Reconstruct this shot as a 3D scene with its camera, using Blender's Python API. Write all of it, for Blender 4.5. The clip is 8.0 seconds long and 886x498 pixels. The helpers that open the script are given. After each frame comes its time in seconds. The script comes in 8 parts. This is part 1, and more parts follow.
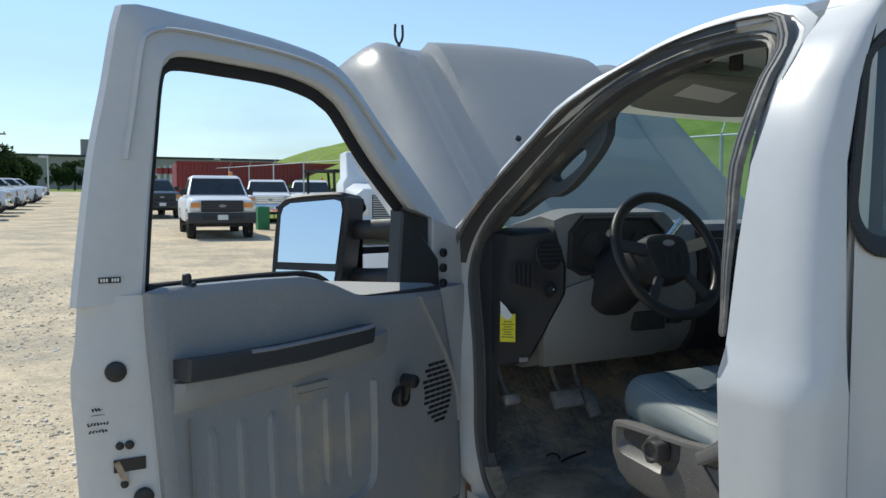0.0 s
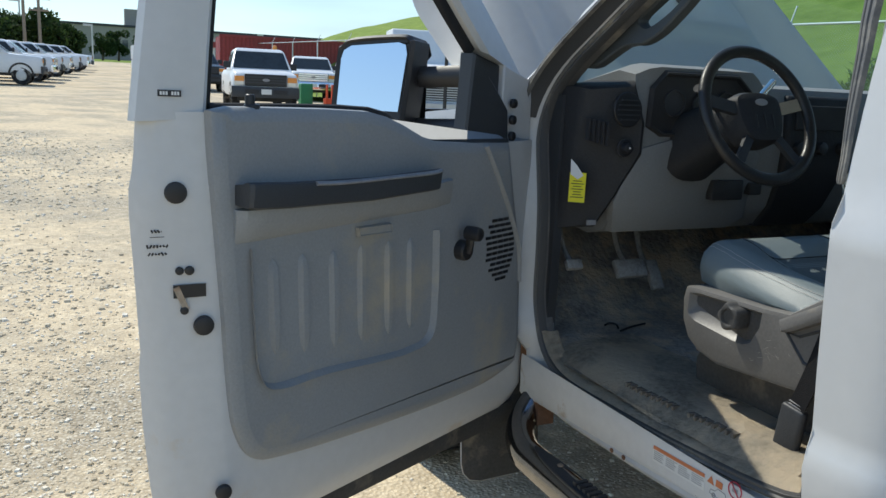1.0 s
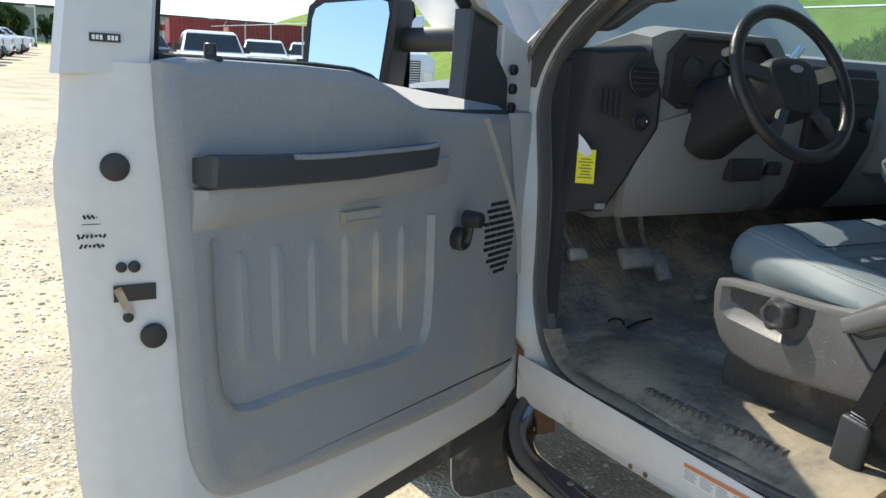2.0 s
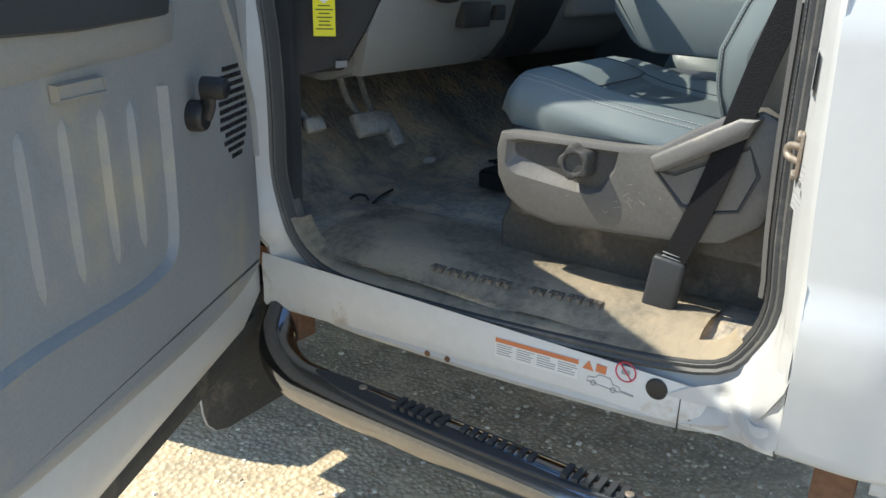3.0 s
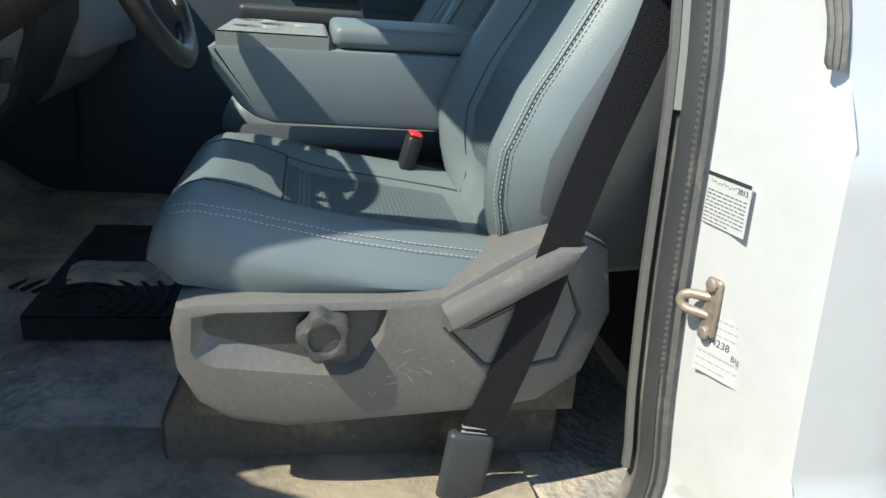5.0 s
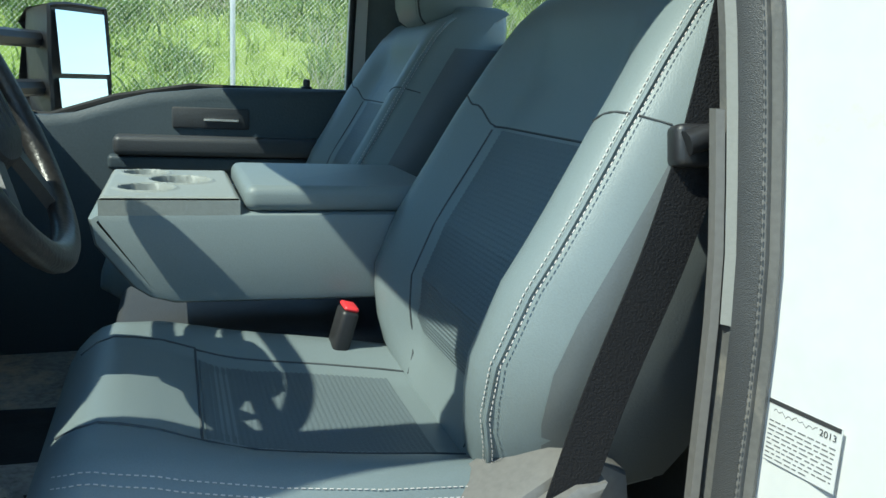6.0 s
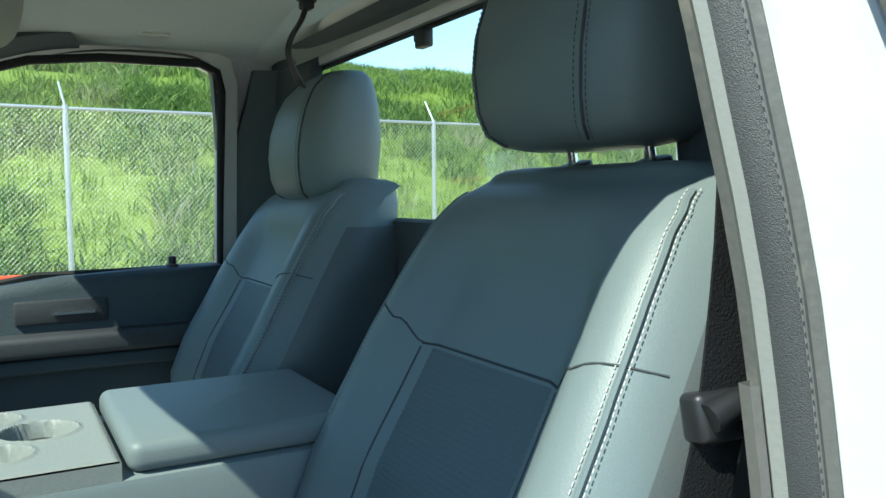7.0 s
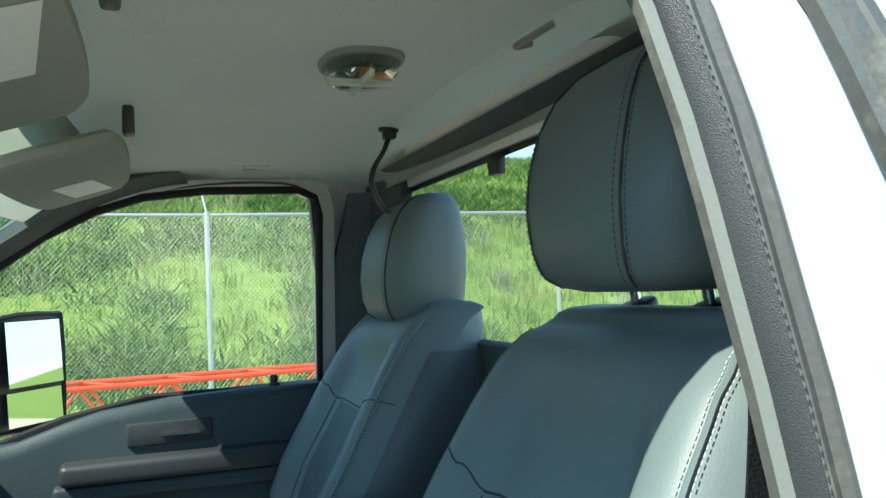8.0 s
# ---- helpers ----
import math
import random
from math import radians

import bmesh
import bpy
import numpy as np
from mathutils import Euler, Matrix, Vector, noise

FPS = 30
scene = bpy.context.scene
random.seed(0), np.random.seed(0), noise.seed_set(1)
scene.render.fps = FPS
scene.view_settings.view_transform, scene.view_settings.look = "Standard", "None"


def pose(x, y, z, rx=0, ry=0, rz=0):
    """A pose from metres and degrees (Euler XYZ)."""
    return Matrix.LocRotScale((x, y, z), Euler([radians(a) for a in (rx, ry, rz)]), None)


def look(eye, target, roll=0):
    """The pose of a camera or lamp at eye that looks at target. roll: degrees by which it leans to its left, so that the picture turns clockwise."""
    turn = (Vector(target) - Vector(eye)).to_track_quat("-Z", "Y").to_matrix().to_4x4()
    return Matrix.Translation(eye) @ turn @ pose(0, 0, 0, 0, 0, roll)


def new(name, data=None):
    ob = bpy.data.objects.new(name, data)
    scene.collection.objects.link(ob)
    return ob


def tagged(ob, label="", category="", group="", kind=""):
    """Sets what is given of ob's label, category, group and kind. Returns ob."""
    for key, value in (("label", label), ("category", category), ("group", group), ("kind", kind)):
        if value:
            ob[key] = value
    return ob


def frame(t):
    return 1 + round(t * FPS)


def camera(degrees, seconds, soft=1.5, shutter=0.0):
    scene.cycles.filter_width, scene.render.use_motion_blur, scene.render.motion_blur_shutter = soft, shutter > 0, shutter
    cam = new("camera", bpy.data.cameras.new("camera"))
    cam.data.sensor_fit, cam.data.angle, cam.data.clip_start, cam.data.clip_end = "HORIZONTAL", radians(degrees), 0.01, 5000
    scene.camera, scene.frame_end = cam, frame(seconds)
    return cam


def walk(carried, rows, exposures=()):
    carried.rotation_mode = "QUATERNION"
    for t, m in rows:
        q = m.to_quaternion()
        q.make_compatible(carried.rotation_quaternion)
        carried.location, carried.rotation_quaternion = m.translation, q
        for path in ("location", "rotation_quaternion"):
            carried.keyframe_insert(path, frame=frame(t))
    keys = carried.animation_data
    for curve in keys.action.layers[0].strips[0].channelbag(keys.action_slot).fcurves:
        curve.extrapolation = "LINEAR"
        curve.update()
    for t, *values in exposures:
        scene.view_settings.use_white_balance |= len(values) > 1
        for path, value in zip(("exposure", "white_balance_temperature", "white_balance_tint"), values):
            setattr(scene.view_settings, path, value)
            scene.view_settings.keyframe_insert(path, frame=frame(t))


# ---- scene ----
cam = camera(57.8, 8.0)
PATH = [
    (0, (-2.229, -1.124, 1.632), (-1.3, 0.643, 1.511), -0.0),
    (0.5, (-2.24, -1.096, 1.589), (-1.386, 0.694, 1.335), 1.7),
    (1, (-2.248, -0.987, 1.507), (-1.413, 0.788, 1.111), 2.6),
    (1.2, (-2.244, -0.93, 1.494), (-1.419, 0.843, 1.078), 2.8),
    (2.3, (-2.192, -0.542, 1.408), (-1.116, 1.085, 0.965), 2.9),
    (2.5, (-2.217, -0.441, 1.378), (-0.992, 1.057, 0.875), 2.6),
    (3, (-2.211, -0.231, 1.339), (-0.647, 0.825, 0.676), 2.3),
    (3.5, (-2.137, -0.022, 1.325), (-0.392, 0.67, 0.635), 3.2),
    (4, (-2.073, 0.172, 1.321), (-0.216, 0.459, 0.636), 4.0),
    (4.2, (-2.033, 0.271, 1.343), (-0.151, 0.35, 0.673), 4.8),
    (5.3, (-1.652, 0.475, 1.436), (0.208, 0.054, 0.834), 4.3),
    (5.5, (-1.612, 0.499, 1.441), (0.245, 0.016, 0.876), 4.6),
    (6, (-1.468, 0.501, 1.512), (0.382, -0.135, 1.095), 3.1),
    (6.5, (-1.342, 0.534, 1.588), (0.439, -0.336, 1.319), 0.9),
    (7, (-1.268, 0.527, 1.639), (0.475, -0.444, 1.502), -0.5),
    (7.5, (-1.275, 0.475, 1.682), (0.513, -0.422, 1.674), -1.6),
    (8, (-1.297, 0.434, 1.711), (0.58, -0.25, 1.794), -2.3),
]
EXPOSURES = [(0.0, 0.52, 6550, 4), (1.2, 0.80, 6650, 4), (2.5, 1.44, 6900, 4), (4.2, 1.46, 6850, 4), (5.5, 1.46, 6600, -3), (6.0, 1.50, 6350, -9), (7.0, 1.62, 6350, -10), (8.0, 1.66, 6400, -10)]
walk(cam, [(t, look(eye, target, roll)) for t, eye, target, roll in PATH], EXPOSURES)

# ---- light ----
SUN_EL, SUN_AZ = radians(49.5), radians(21.5)
SUN_TO = Vector((-math.sin(SUN_AZ) * math.cos(SUN_EL), math.cos(SUN_AZ) * math.cos(SUN_EL), math.sin(SUN_EL)))
world = bpy.data.worlds.new("sky_world")
scene.world = world
world.use_nodes = True
wn = world.node_tree
for n in list(wn.nodes):
    wn.nodes.remove(n)
w_out = wn.nodes.new("ShaderNodeOutputWorld")
w_bg = wn.nodes.new("ShaderNodeBackground")
w_sky = wn.nodes.new("ShaderNodeTexSky")
w_sky.sky_type = "NISHITA"
w_sky.sun_disc = False
w_sky.air_density, w_sky.dust_density, w_sky.ozone_density = 0.9, 0.0, 2.8
w_sky.sun_elevation = math.asin(SUN_TO.z)
w_sky.sun_rotation = math.atan2(SUN_TO.x, SUN_TO.y)
w_bg.inputs["Strength"].default_value = 0.13
w_co = wn.nodes.new("ShaderNodeTexCoord")
w_map = wn.nodes.new("ShaderNodeMapping")
w_map.inputs["Scale"].default_value = (1.6, 1.6, 7.0)
w_noise = wn.nodes.new("ShaderNodeTexNoise")
w_noise.inputs["Scale"].default_value, w_noise.inputs["Detail"].default_value = 1.5, 7
w_sep = wn.nodes.new("ShaderNodeSeparateXYZ")
w_low = wn.nodes.new("ShaderNodeMapRange")
w_low.inputs["From Min"].default_value, w_low.inputs["From Max"].default_value = 0.04, 0.30
w_low.inputs["To Min"].default_value, w_low.inputs["To Max"].default_value = 0.80, 0.0
w_puff = wn.nodes.new("ShaderNodeMapRange")
w_puff.inputs["From Min"].default_value, w_puff.inputs["From Max"].default_value = 0.42, 0.62
w_puff.inputs["To Min"].default_value, w_puff.inputs["To Max"].default_value = 0.70, 1.0
w_mul = wn.nodes.new("ShaderNodeMath")
w_mul.operation = "MULTIPLY"
w_mix = wn.nodes.new("ShaderNodeMix")
w_mix.data_type = "RGBA"
w_mix.inputs[7].default_value = (2.2, 2.8, 3.3, 1)
wn.links.new(w_co.outputs["Generated"], w_map.inputs["Vector"])
wn.links.new(w_map.outputs[0], w_noise.inputs["Vector"])
wn.links.new(w_co.outputs["Generated"], w_sep.inputs[0])
wn.links.new(w_sep.outputs["Z"], w_low.inputs["Value"])
wn.links.new(w_noise.outputs["Fac"], w_puff.inputs["Value"])
wn.links.new(w_low.outputs[0], w_mul.inputs[0])
wn.links.new(w_puff.outputs[0], w_mul.inputs[1])
wn.links.new(w_mul.outputs[0], w_mix.inputs[0])
wn.links.new(w_sky.outputs[0], w_mix.inputs[6])
wn.links.new(w_mix.outputs[2], w_bg.inputs[0])
wn.links.new(w_bg.outputs[0], w_out.inputs[0])
sun = new("sun", bpy.data.lights.new("sun", "SUN"))
sun.data.energy, sun.data.angle, sun.data.color = 2.5, radians(0.55), (1.0, 0.95, 0.87)
sun.matrix_world = look((0, 0, 30), Vector((0, 0, 30)) - SUN_TO)


# ---- materials ----
def mat(name, color, rough=0.6, metal=0.0, vary=0.12, scale=6.0, fine=90.0, bump=0.05, spec=0.5, stain=None, stain_at=0.58, stain_scale=3.0, coat=0.0, random_tint=0.0):
    """A surface with two scales of colour change, fine relief and, if given, stains of another colour."""
    m = bpy.data.materials.new(name)
    m.use_nodes = True
    nt = m.node_tree
    L = nt.links.new
    b = nt.nodes["Principled BSDF"]
    co = nt.nodes.new("ShaderNodeTexCoord")
    big = nt.nodes.new("ShaderNodeTexNoise")
    big.inputs["Scale"].default_value, big.inputs["Detail"].default_value = scale, 5
    small = nt.nodes.new("ShaderNodeTexNoise")
    small.inputs["Scale"].default_value, small.inputs["Detail"].default_value = fine, 3
    L(co.outputs["Object"], big.inputs["Vector"])
    L(co.outputs["Object"], small.inputs["Vector"])
    add = nt.nodes.new("ShaderNodeMath")
    add.operation = "ADD"
    L(big.outputs["Fac"], add.inputs[0])
    L(small.outputs["Fac"], add.inputs[1])
    rng = nt.nodes.new("ShaderNodeMapRange")
    rng.inputs["From Min"].default_value, rng.inputs["From Max"].default_value = 0.6, 1.4
    rng.inputs["To Min"].default_value, rng.inputs["To Max"].default_value = 1 - vary, 1 + vary
    L(add.outputs[0], rng.inputs["Value"])
    mul = nt.nodes.new("ShaderNodeMix")
    mul.data_type, mul.blend_type = "RGBA", "MULTIPLY"
    mul.inputs[0].default_value = 1.0
    mul.inputs[6].default_value = (*color, 1)
    L(rng.outputs[0], mul.inputs[7])
    out = mul.outputs[2]
    if random_tint:
        oi = nt.nodes.new("ShaderNodeObjectInfo")
        r2 = nt.nodes.new("ShaderNodeMapRange")
        r2.inputs["To Min"].default_value, r2.inputs["To Max"].default_value = 1 - random_tint, 1 + random_tint
        L(oi.outputs["Random"], r2.inputs["Value"])
        m2 = nt.nodes.new("ShaderNodeMix")
        m2.data_type, m2.blend_type = "RGBA", "MULTIPLY"
        m2.inputs[0].default_value = 1.0
        L(out, m2.inputs[6])
        L(r2.outputs[0], m2.inputs[7])
        out = m2.outputs[2]
    if stain:
        st = nt.nodes.new("ShaderNodeTexNoise")
        st.inputs["Scale"].default_value, st.inputs["Detail"].default_value, st.inputs["Roughness"].default_value = stain_scale, 8, 0.65
        L(co.outputs["Object"], st.inputs["Vector"])
        sr = nt.nodes.new("ShaderNodeMapRange")
        sr.inputs["From Min"].default_value, sr.inputs["From Max"].default_value = stain_at, stain_at + 0.14
        L(st.outputs["Fac"], sr.inputs["Value"])
        mx = nt.nodes.new("ShaderNodeMix")
        mx.data_type = "RGBA"
        L(sr.outputs[0], mx.inputs[0])
        L(out, mx.inputs[6])
        mx.inputs[7].default_value = (*stain, 1)
        out = mx.outputs[2]
    L(out, b.inputs["Base Color"])
    rr = nt.nodes.new("ShaderNodeMapRange")
    rr.inputs["From Min"].default_value, rr.inputs["From Max"].default_value = 0.3, 0.7
    rr.inputs["To Min"].default_value, rr.inputs["To Max"].default_value = max(0.0, rough * 0.85), min(1.0, rough * 1.15)
    L(big.outputs["Fac"], rr.inputs["Value"])
    L(rr.outputs[0], b.inputs["Roughness"])
    b.inputs["Metallic"].default_value = metal
    b.inputs["Specular IOR Level"].default_value = spec
    b.inputs["Coat Weight"].default_value = coat
    b.inputs["Coat Roughness"].default_value = 0.08
    if bump:
        bp = nt.nodes.new("ShaderNodeBump")
        bp.inputs["Strength"].default_value = bump
        bp.inputs["Distance"].default_value = 0.01
        L(small.outputs["Fac"], bp.inputs["Height"])
        L(bp.outputs[0], b.inputs["Normal"])
    return m


def glass(name, tint=(0.92, 0.96, 0.95), rough=0.0, through=0.9):
    m = bpy.data.materials.new(name)
    m.use_nodes = True
    nt = m.node_tree
    nt.nodes.remove(nt.nodes["Principled BSDF"])
    out = nt.nodes["Material Output"]
    tr = nt.nodes.new("ShaderNodeBsdfTransparent")
    tr.inputs[0].default_value = (*tint, 1)
    gl = nt.nodes.new("ShaderNodeBsdfGlossy")
    gl.inputs["Roughness"].default_value = rough
    lw = nt.nodes.new("ShaderNodeLayerWeight")
    lw.inputs["Blend"].default_value = 0.5
    pw = nt.nodes.new("ShaderNodeMath")
    pw.operation = "POWER"
    pw.inputs[1].default_value = 3.5
    nt.links.new(lw.outputs["Facing"], pw.inputs[0])
    fr = nt.nodes.new("ShaderNodeMath")
    fr.operation = "MULTIPLY_ADD"
    fr.inputs[1].default_value, fr.inputs[2].default_value = 0.55, 0.045
    nt.links.new(pw.outputs[0], fr.inputs[0])
    mx = nt.nodes.new("ShaderNodeMixShader")
    nt.links.new(fr.outputs[0], mx.inputs[0])
    nt.links.new(tr.outputs[0], mx.inputs[1])
    nt.links.new(gl.outputs[0], mx.inputs[2])
    nt.links.new(mx.outputs[0], out.inputs[0])
    return m


WHITE = mat("white_paint", (0.575, 0.575, 0.57), 0.32, 0, 0.03, 2.5, 30, 0.0, 0.5, coat=0.25)
WHITE_DIRTY = mat("dirty_white_paint", (0.555, 0.555, 0.55), 0.40, 0, 0.05, 3, 40, 0.02, 0.5, stain=(0.50, 0.42, 0.32), stain_at=0.635, stain_scale=5.0)
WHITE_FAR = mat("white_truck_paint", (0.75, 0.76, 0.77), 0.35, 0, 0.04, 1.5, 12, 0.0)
TRIM = mat("grey_door_plastic", (0.272, 0.280, 0.284), 0.55, 0, 0.10, 4, 160, 0.10, 0.4, stain=(0.36, 0.325, 0.265), stain_at=0.565, stain_scale=3.6)
TRIM_DARK = mat("charcoal_plastic", (0.040, 0.043, 0.048), 0.5, 0, 0.15, 6, 200, 0.10, 0.45)
DASH = mat("dash_grey_plastic", (0.23, 0.238, 0.242), 0.6, 0, 0.10, 4, 180, 0.10, 0.35)
SEAT_TRIM = mat("scuffed_seat_plastic", (0.142, 0.136, 0.129), 0.42, 0, 0.15, 5, 140, 0.04, 0.4, stain=(0.25, 0.22, 0.18), stain_at=0.66, stain_scale=9.0)
VINYL = mat("grey_vinyl", (0.165, 0.198, 0.205), 0.44, 0, 0.08, 3, 520, 0.08, 0.40)
VINYL_SHADE = mat("shaded_side_vinyl", (0.10, 0.112, 0.118), 0.45, 0, 0.08, 3, 380, 0.10, 0.5)
RUBBER = mat("black_rubber", (0.022, 0.022, 0.023), 0.75, 0, 0.25, 12, 150, 0.10, 0.3, stain=(0.14, 0.12, 0.09), stain_at=0.66, stain_scale=7)
SEAL = mat("weather_seal", (0.11, 0.108, 0.104), 0.55, 0, 0.2, 7, 160, 0.06, 0.4, stain=(0.27, 0.245, 0.205), stain_at=0.52, stain_scale=6)
MAT_FLOOR = mat("dirty_vinyl_floor", (0.30, 0.282, 0.258), 0.55, 0, 0.55, 9, 60, 0.7, 0.5, stain=(0.58, 0.47, 0.34), stain_at=0.47, stain_scale=7)
ROCKER = mat("chipped_white_paint", (0.66, 0.66, 0.65), 0.4, 0, 0.06, 4, 40, 0.02, 0.5, stain=(0.42, 0.32, 0.21), stain_at=0.575, stain_scale=8.0)
HEADLINER = mat("headliner_cloth", (0.62, 0.625, 0.57), 0.95, 0, 0.05, 4, 350, 0.15, 0.1)
BEZEL = mat("matt_charcoal_plastic", (0.030, 0.031, 0.034), 0.6, 0, 0.2, 6, 160, 0.15, 0.3)
BLACK = mat("black_plastic", (0.018, 0.018, 0.02), 0.45, 0, 0.15, 8, 120, 0.05)
CHROME = mat("chrome", (0.75, 0.75, 0.76), 0.15, 1.0, 0.04, 5, 60, 0.0)
STEEL = mat("rusty_steel", (0.36, 0.30, 0.24), 0.5, 0.5, 0.25, 20, 120, 0.12, stain=(0.24, 0.13, 0.07), stain_at=0.56, stain_scale=14)
RUST = mat("rusted_iron", (0.20, 0.10, 0.055), 0.85, 0.1, 0.35, 9, 70, 0.3)
STEP = mat("polished_step_tube", (0.22, 0.225, 0.24), 0.14, 1.0, 0.12, 8, 80, 0.01, 0.6, stain=(0.30, 0.24, 0.17), stain_at=0.68, stain_scale=8)
BELT = mat("belt_webbing", (0.013, 0.013, 0.015), 0.8, 0, 0.2, 8, 400, 0.3, 0.2)
MIRROR = mat("mirror_glass", (0.86, 0.88, 0.9), 0.02, 1.0, 0.0, 1, 1, 0.0)
GLASS = glass("window_glass")
GLASS_SCREEN = glass("windshield_glass", (0.58, 0.76, 0.75))
GLASS_REAR = glass("rear_glass", (0.90, 0.94, 0.92))
GLASS_FAR = mat("dark_vehicle_glass", (0.05, 0.065, 0.075), 0.08, 0, 0.2, 2, 9, 0.0, 0.9)
YELLOW = mat("yellow_tag", (0.80, 0.72, 0.02), 0.6, 0, 0.05, 6, 80, 0.0)
PAPER = mat("white_paper", (0.75, 0.75, 0.73), 0.7, 0, 0.03, 8, 60, 0.0)
ORANGE = mat("orange_label", (0.62, 0.20, 0.08), 0.6, 0, 0.05, 8, 60, 0.0)
RED_PRINT = mat("red_print", (0.55, 0.05, 0.08), 0.6, 0, 0.05, 8, 60, 0.0)
INK = mat("ink", (0.03, 0.03, 0.032), 0.7, 0, 0.05, 8, 60, 0.0)
GREYINK = mat("grey_ink", (0.30, 0.30, 0.31), 0.7, 0, 0.05, 8, 60, 0.0)
RED_CLIP = mat("red_button", (0.75, 0.04, 0.05), 0.4, 0, 0.05, 8, 60, 0.0)
THREAD = mat("pale_thread", (0.50, 0.47, 0.45), 0.8, 0, 0.1, 8, 60, 0.0)
GALV = mat("galvanised_steel", (0.52, 0.53, 0.53), 0.45, 0.5, 0.08, 5, 40, 0.0)
RED_STEEL = mat("red_boom_paint", (0.72, 0.09, 0.03), 0.45, 0, 0.12, 3, 30, 0.02)
CONTAINER = mat("dull_red_container_paint", (0.26, 0.035, 0.035), 0.6, 0, 0.15, 1.2, 8, 0.0)
STRIP = mat("dusty_strip_rubber", (0.06, 0.058, 0.055), 0.7, 0, 0.3, 9, 120, 0.1, 0.3, stain=(0.20, 0.17, 0.13), stain_at=0.54, stain_scale=6)
TYRE = mat("tyre_rubber", (0.025, 0.025, 0.026), 0.85, 0, 0.3, 8, 60, 0.15, 0.2, stain=(0.17, 0.15, 0.12), stain_at=0.5, stain_scale=7)
LENS = mat("clear_lamp_lens", (0.72, 0.71, 0.66), 0.12, 0, 0.1, 14, 60, 0.0, 0.8)
AMBER = mat("amber_lens", (0.75, 0.28, 0.05), 0.25, 0, 0.1, 14, 60, 0.0, 0.6)
GREEN_PAINT = mat("green_paint", (0.03, 0.25, 0.10), 0.5)
BARK = mat("bark", (0.11, 0.085, 0.06), 0.9, 0, 0.3, 6, 40, 0.3)
WALL_FAR = mat("tan_far_wall", (0.36, 0.33, 0.29), 0.9, 0, 0.08, 0.2, 2, 0.0)
WOOD_POLE = mat("weathered_pole_wood", (0.27, 0.22, 0.17), 0.9, 0, 0.2, 3, 30, 0.1)


def ground_material():
    m = bpy.data.materials.new("gravel_lot_and_grass")
    m.use_nodes = True
    nt = m.node_tree
    L = nt.links.new
    b = nt.nodes["Principled BSDF"]
    b.inputs["Roughness"].default_value = 0.95
    b.inputs["Specular IOR Level"].default_value = 0.15
    co = nt.nodes.new("ShaderNodeTexCoord")

    def noise_at(scale, detail=5, rough=0.6):
        n = nt.nodes.new("ShaderNodeTexNoise")
        n.inputs["Scale"].default_value, n.inputs["Detail"].default_value, n.inputs["Roughness"].default_value = scale, detail, rough
        L(co.outputs["Object"], n.inputs["Vector"])
        return n.outputs["Fac"]

    def mix(f, a, c):
        n = nt.nodes.new("ShaderNodeMix")
        n.data_type = "RGBA"
        if isinstance(f, float):
            n.inputs[0].default_value = f
        else:
            L(f, n.inputs[0])
        for sock, v in ((n.inputs[6], a), (n.inputs[7], c)):
            if isinstance(v, tuple):
                sock.default_value = (*v, 1)
            else:
                L(v, sock)
        return n.outputs[2]

    def ramp(v, lo, hi):
        n = nt.nodes.new("ShaderNodeMapRange")
        n.inputs["From Min"].default_value, n.inputs["From Max"].default_value = lo, hi
        L(v, n.inputs["Value"])
        return n.outputs[0]

    vor = nt.nodes.new("ShaderNodeTexVoronoi")
    vor.inputs["Scale"].default_value = 62
    L(co.outputs["Object"], vor.inputs["Vector"])
    stones = mix(ramp(vor.outputs["Color"], 0.1, 0.9), (0.42, 0.36, 0.27), (0.86, 0.78, 0.63))
    gaps = mix(ramp(vor.outputs["Distance"], 0.25, 0.6), stones, (0.46, 0.385, 0.28))
    sand = mix(ramp(noise_at(22), 0.3, 0.7), (0.66, 0.53, 0.36), (0.86, 0.72, 0.51))
    lot = mix(ramp(noise_at(0.55, 7, 0.7), 0.40, 0.56), gaps, sand)
    lot = mix(ramp(noise_at(0.16, 5, 0.65), 0.55, 0.70), lot, (0.44, 0.34, 0.23))
    fleck = nt.nodes.new("ShaderNodeMix")
    fleck.data_type, fleck.blend_type = "RGBA", "MULTIPLY"
    fleck.inputs[0].default_value = 1.0
    L(lot, fleck.inputs[6])
    L(mix(ramp(noise_at(9, 8, 0.8), 0.35, 0.65), (0.72, 0.70, 0.68), (1.12, 1.10, 1.06)), fleck.inputs[7])
    lot = fleck.outputs[2]
    grass = mix(ramp(noise_at(1.3, 6), 0.35, 0.65), (0.15, 0.21, 0.04), (0.28, 0.35, 0.08))
    grass = mix(ramp(noise_at(14, 4), 0.35, 0.7), grass, (0.20, 0.27, 0.05))
    vc = nt.nodes.new("ShaderNodeVertexColor")
    vc.layer_name = "cover"
    wob = nt.nodes.new("ShaderNodeMath")
    wob.operation = "ADD"
    L(vc.outputs["Color"], wob.inputs[0])
    L(noise_at(2.0, 6, 0.7), wob.inputs[1])
    L(mix(ramp(wob.outputs[0], 0.90, 1.08), lot, grass), b.inputs["Base Color"])
    bp = nt.nodes.new("ShaderNodeBump")
    bp.inputs["Strength"].default_value, bp.inputs["Distance"].default_value = 0.55, 0.012
    L(vor.outputs["Distance"], bp.inputs["Height"])
    L(bp.outputs[0], b.inputs["Normal"])
    return m


GROUND = ground_material()


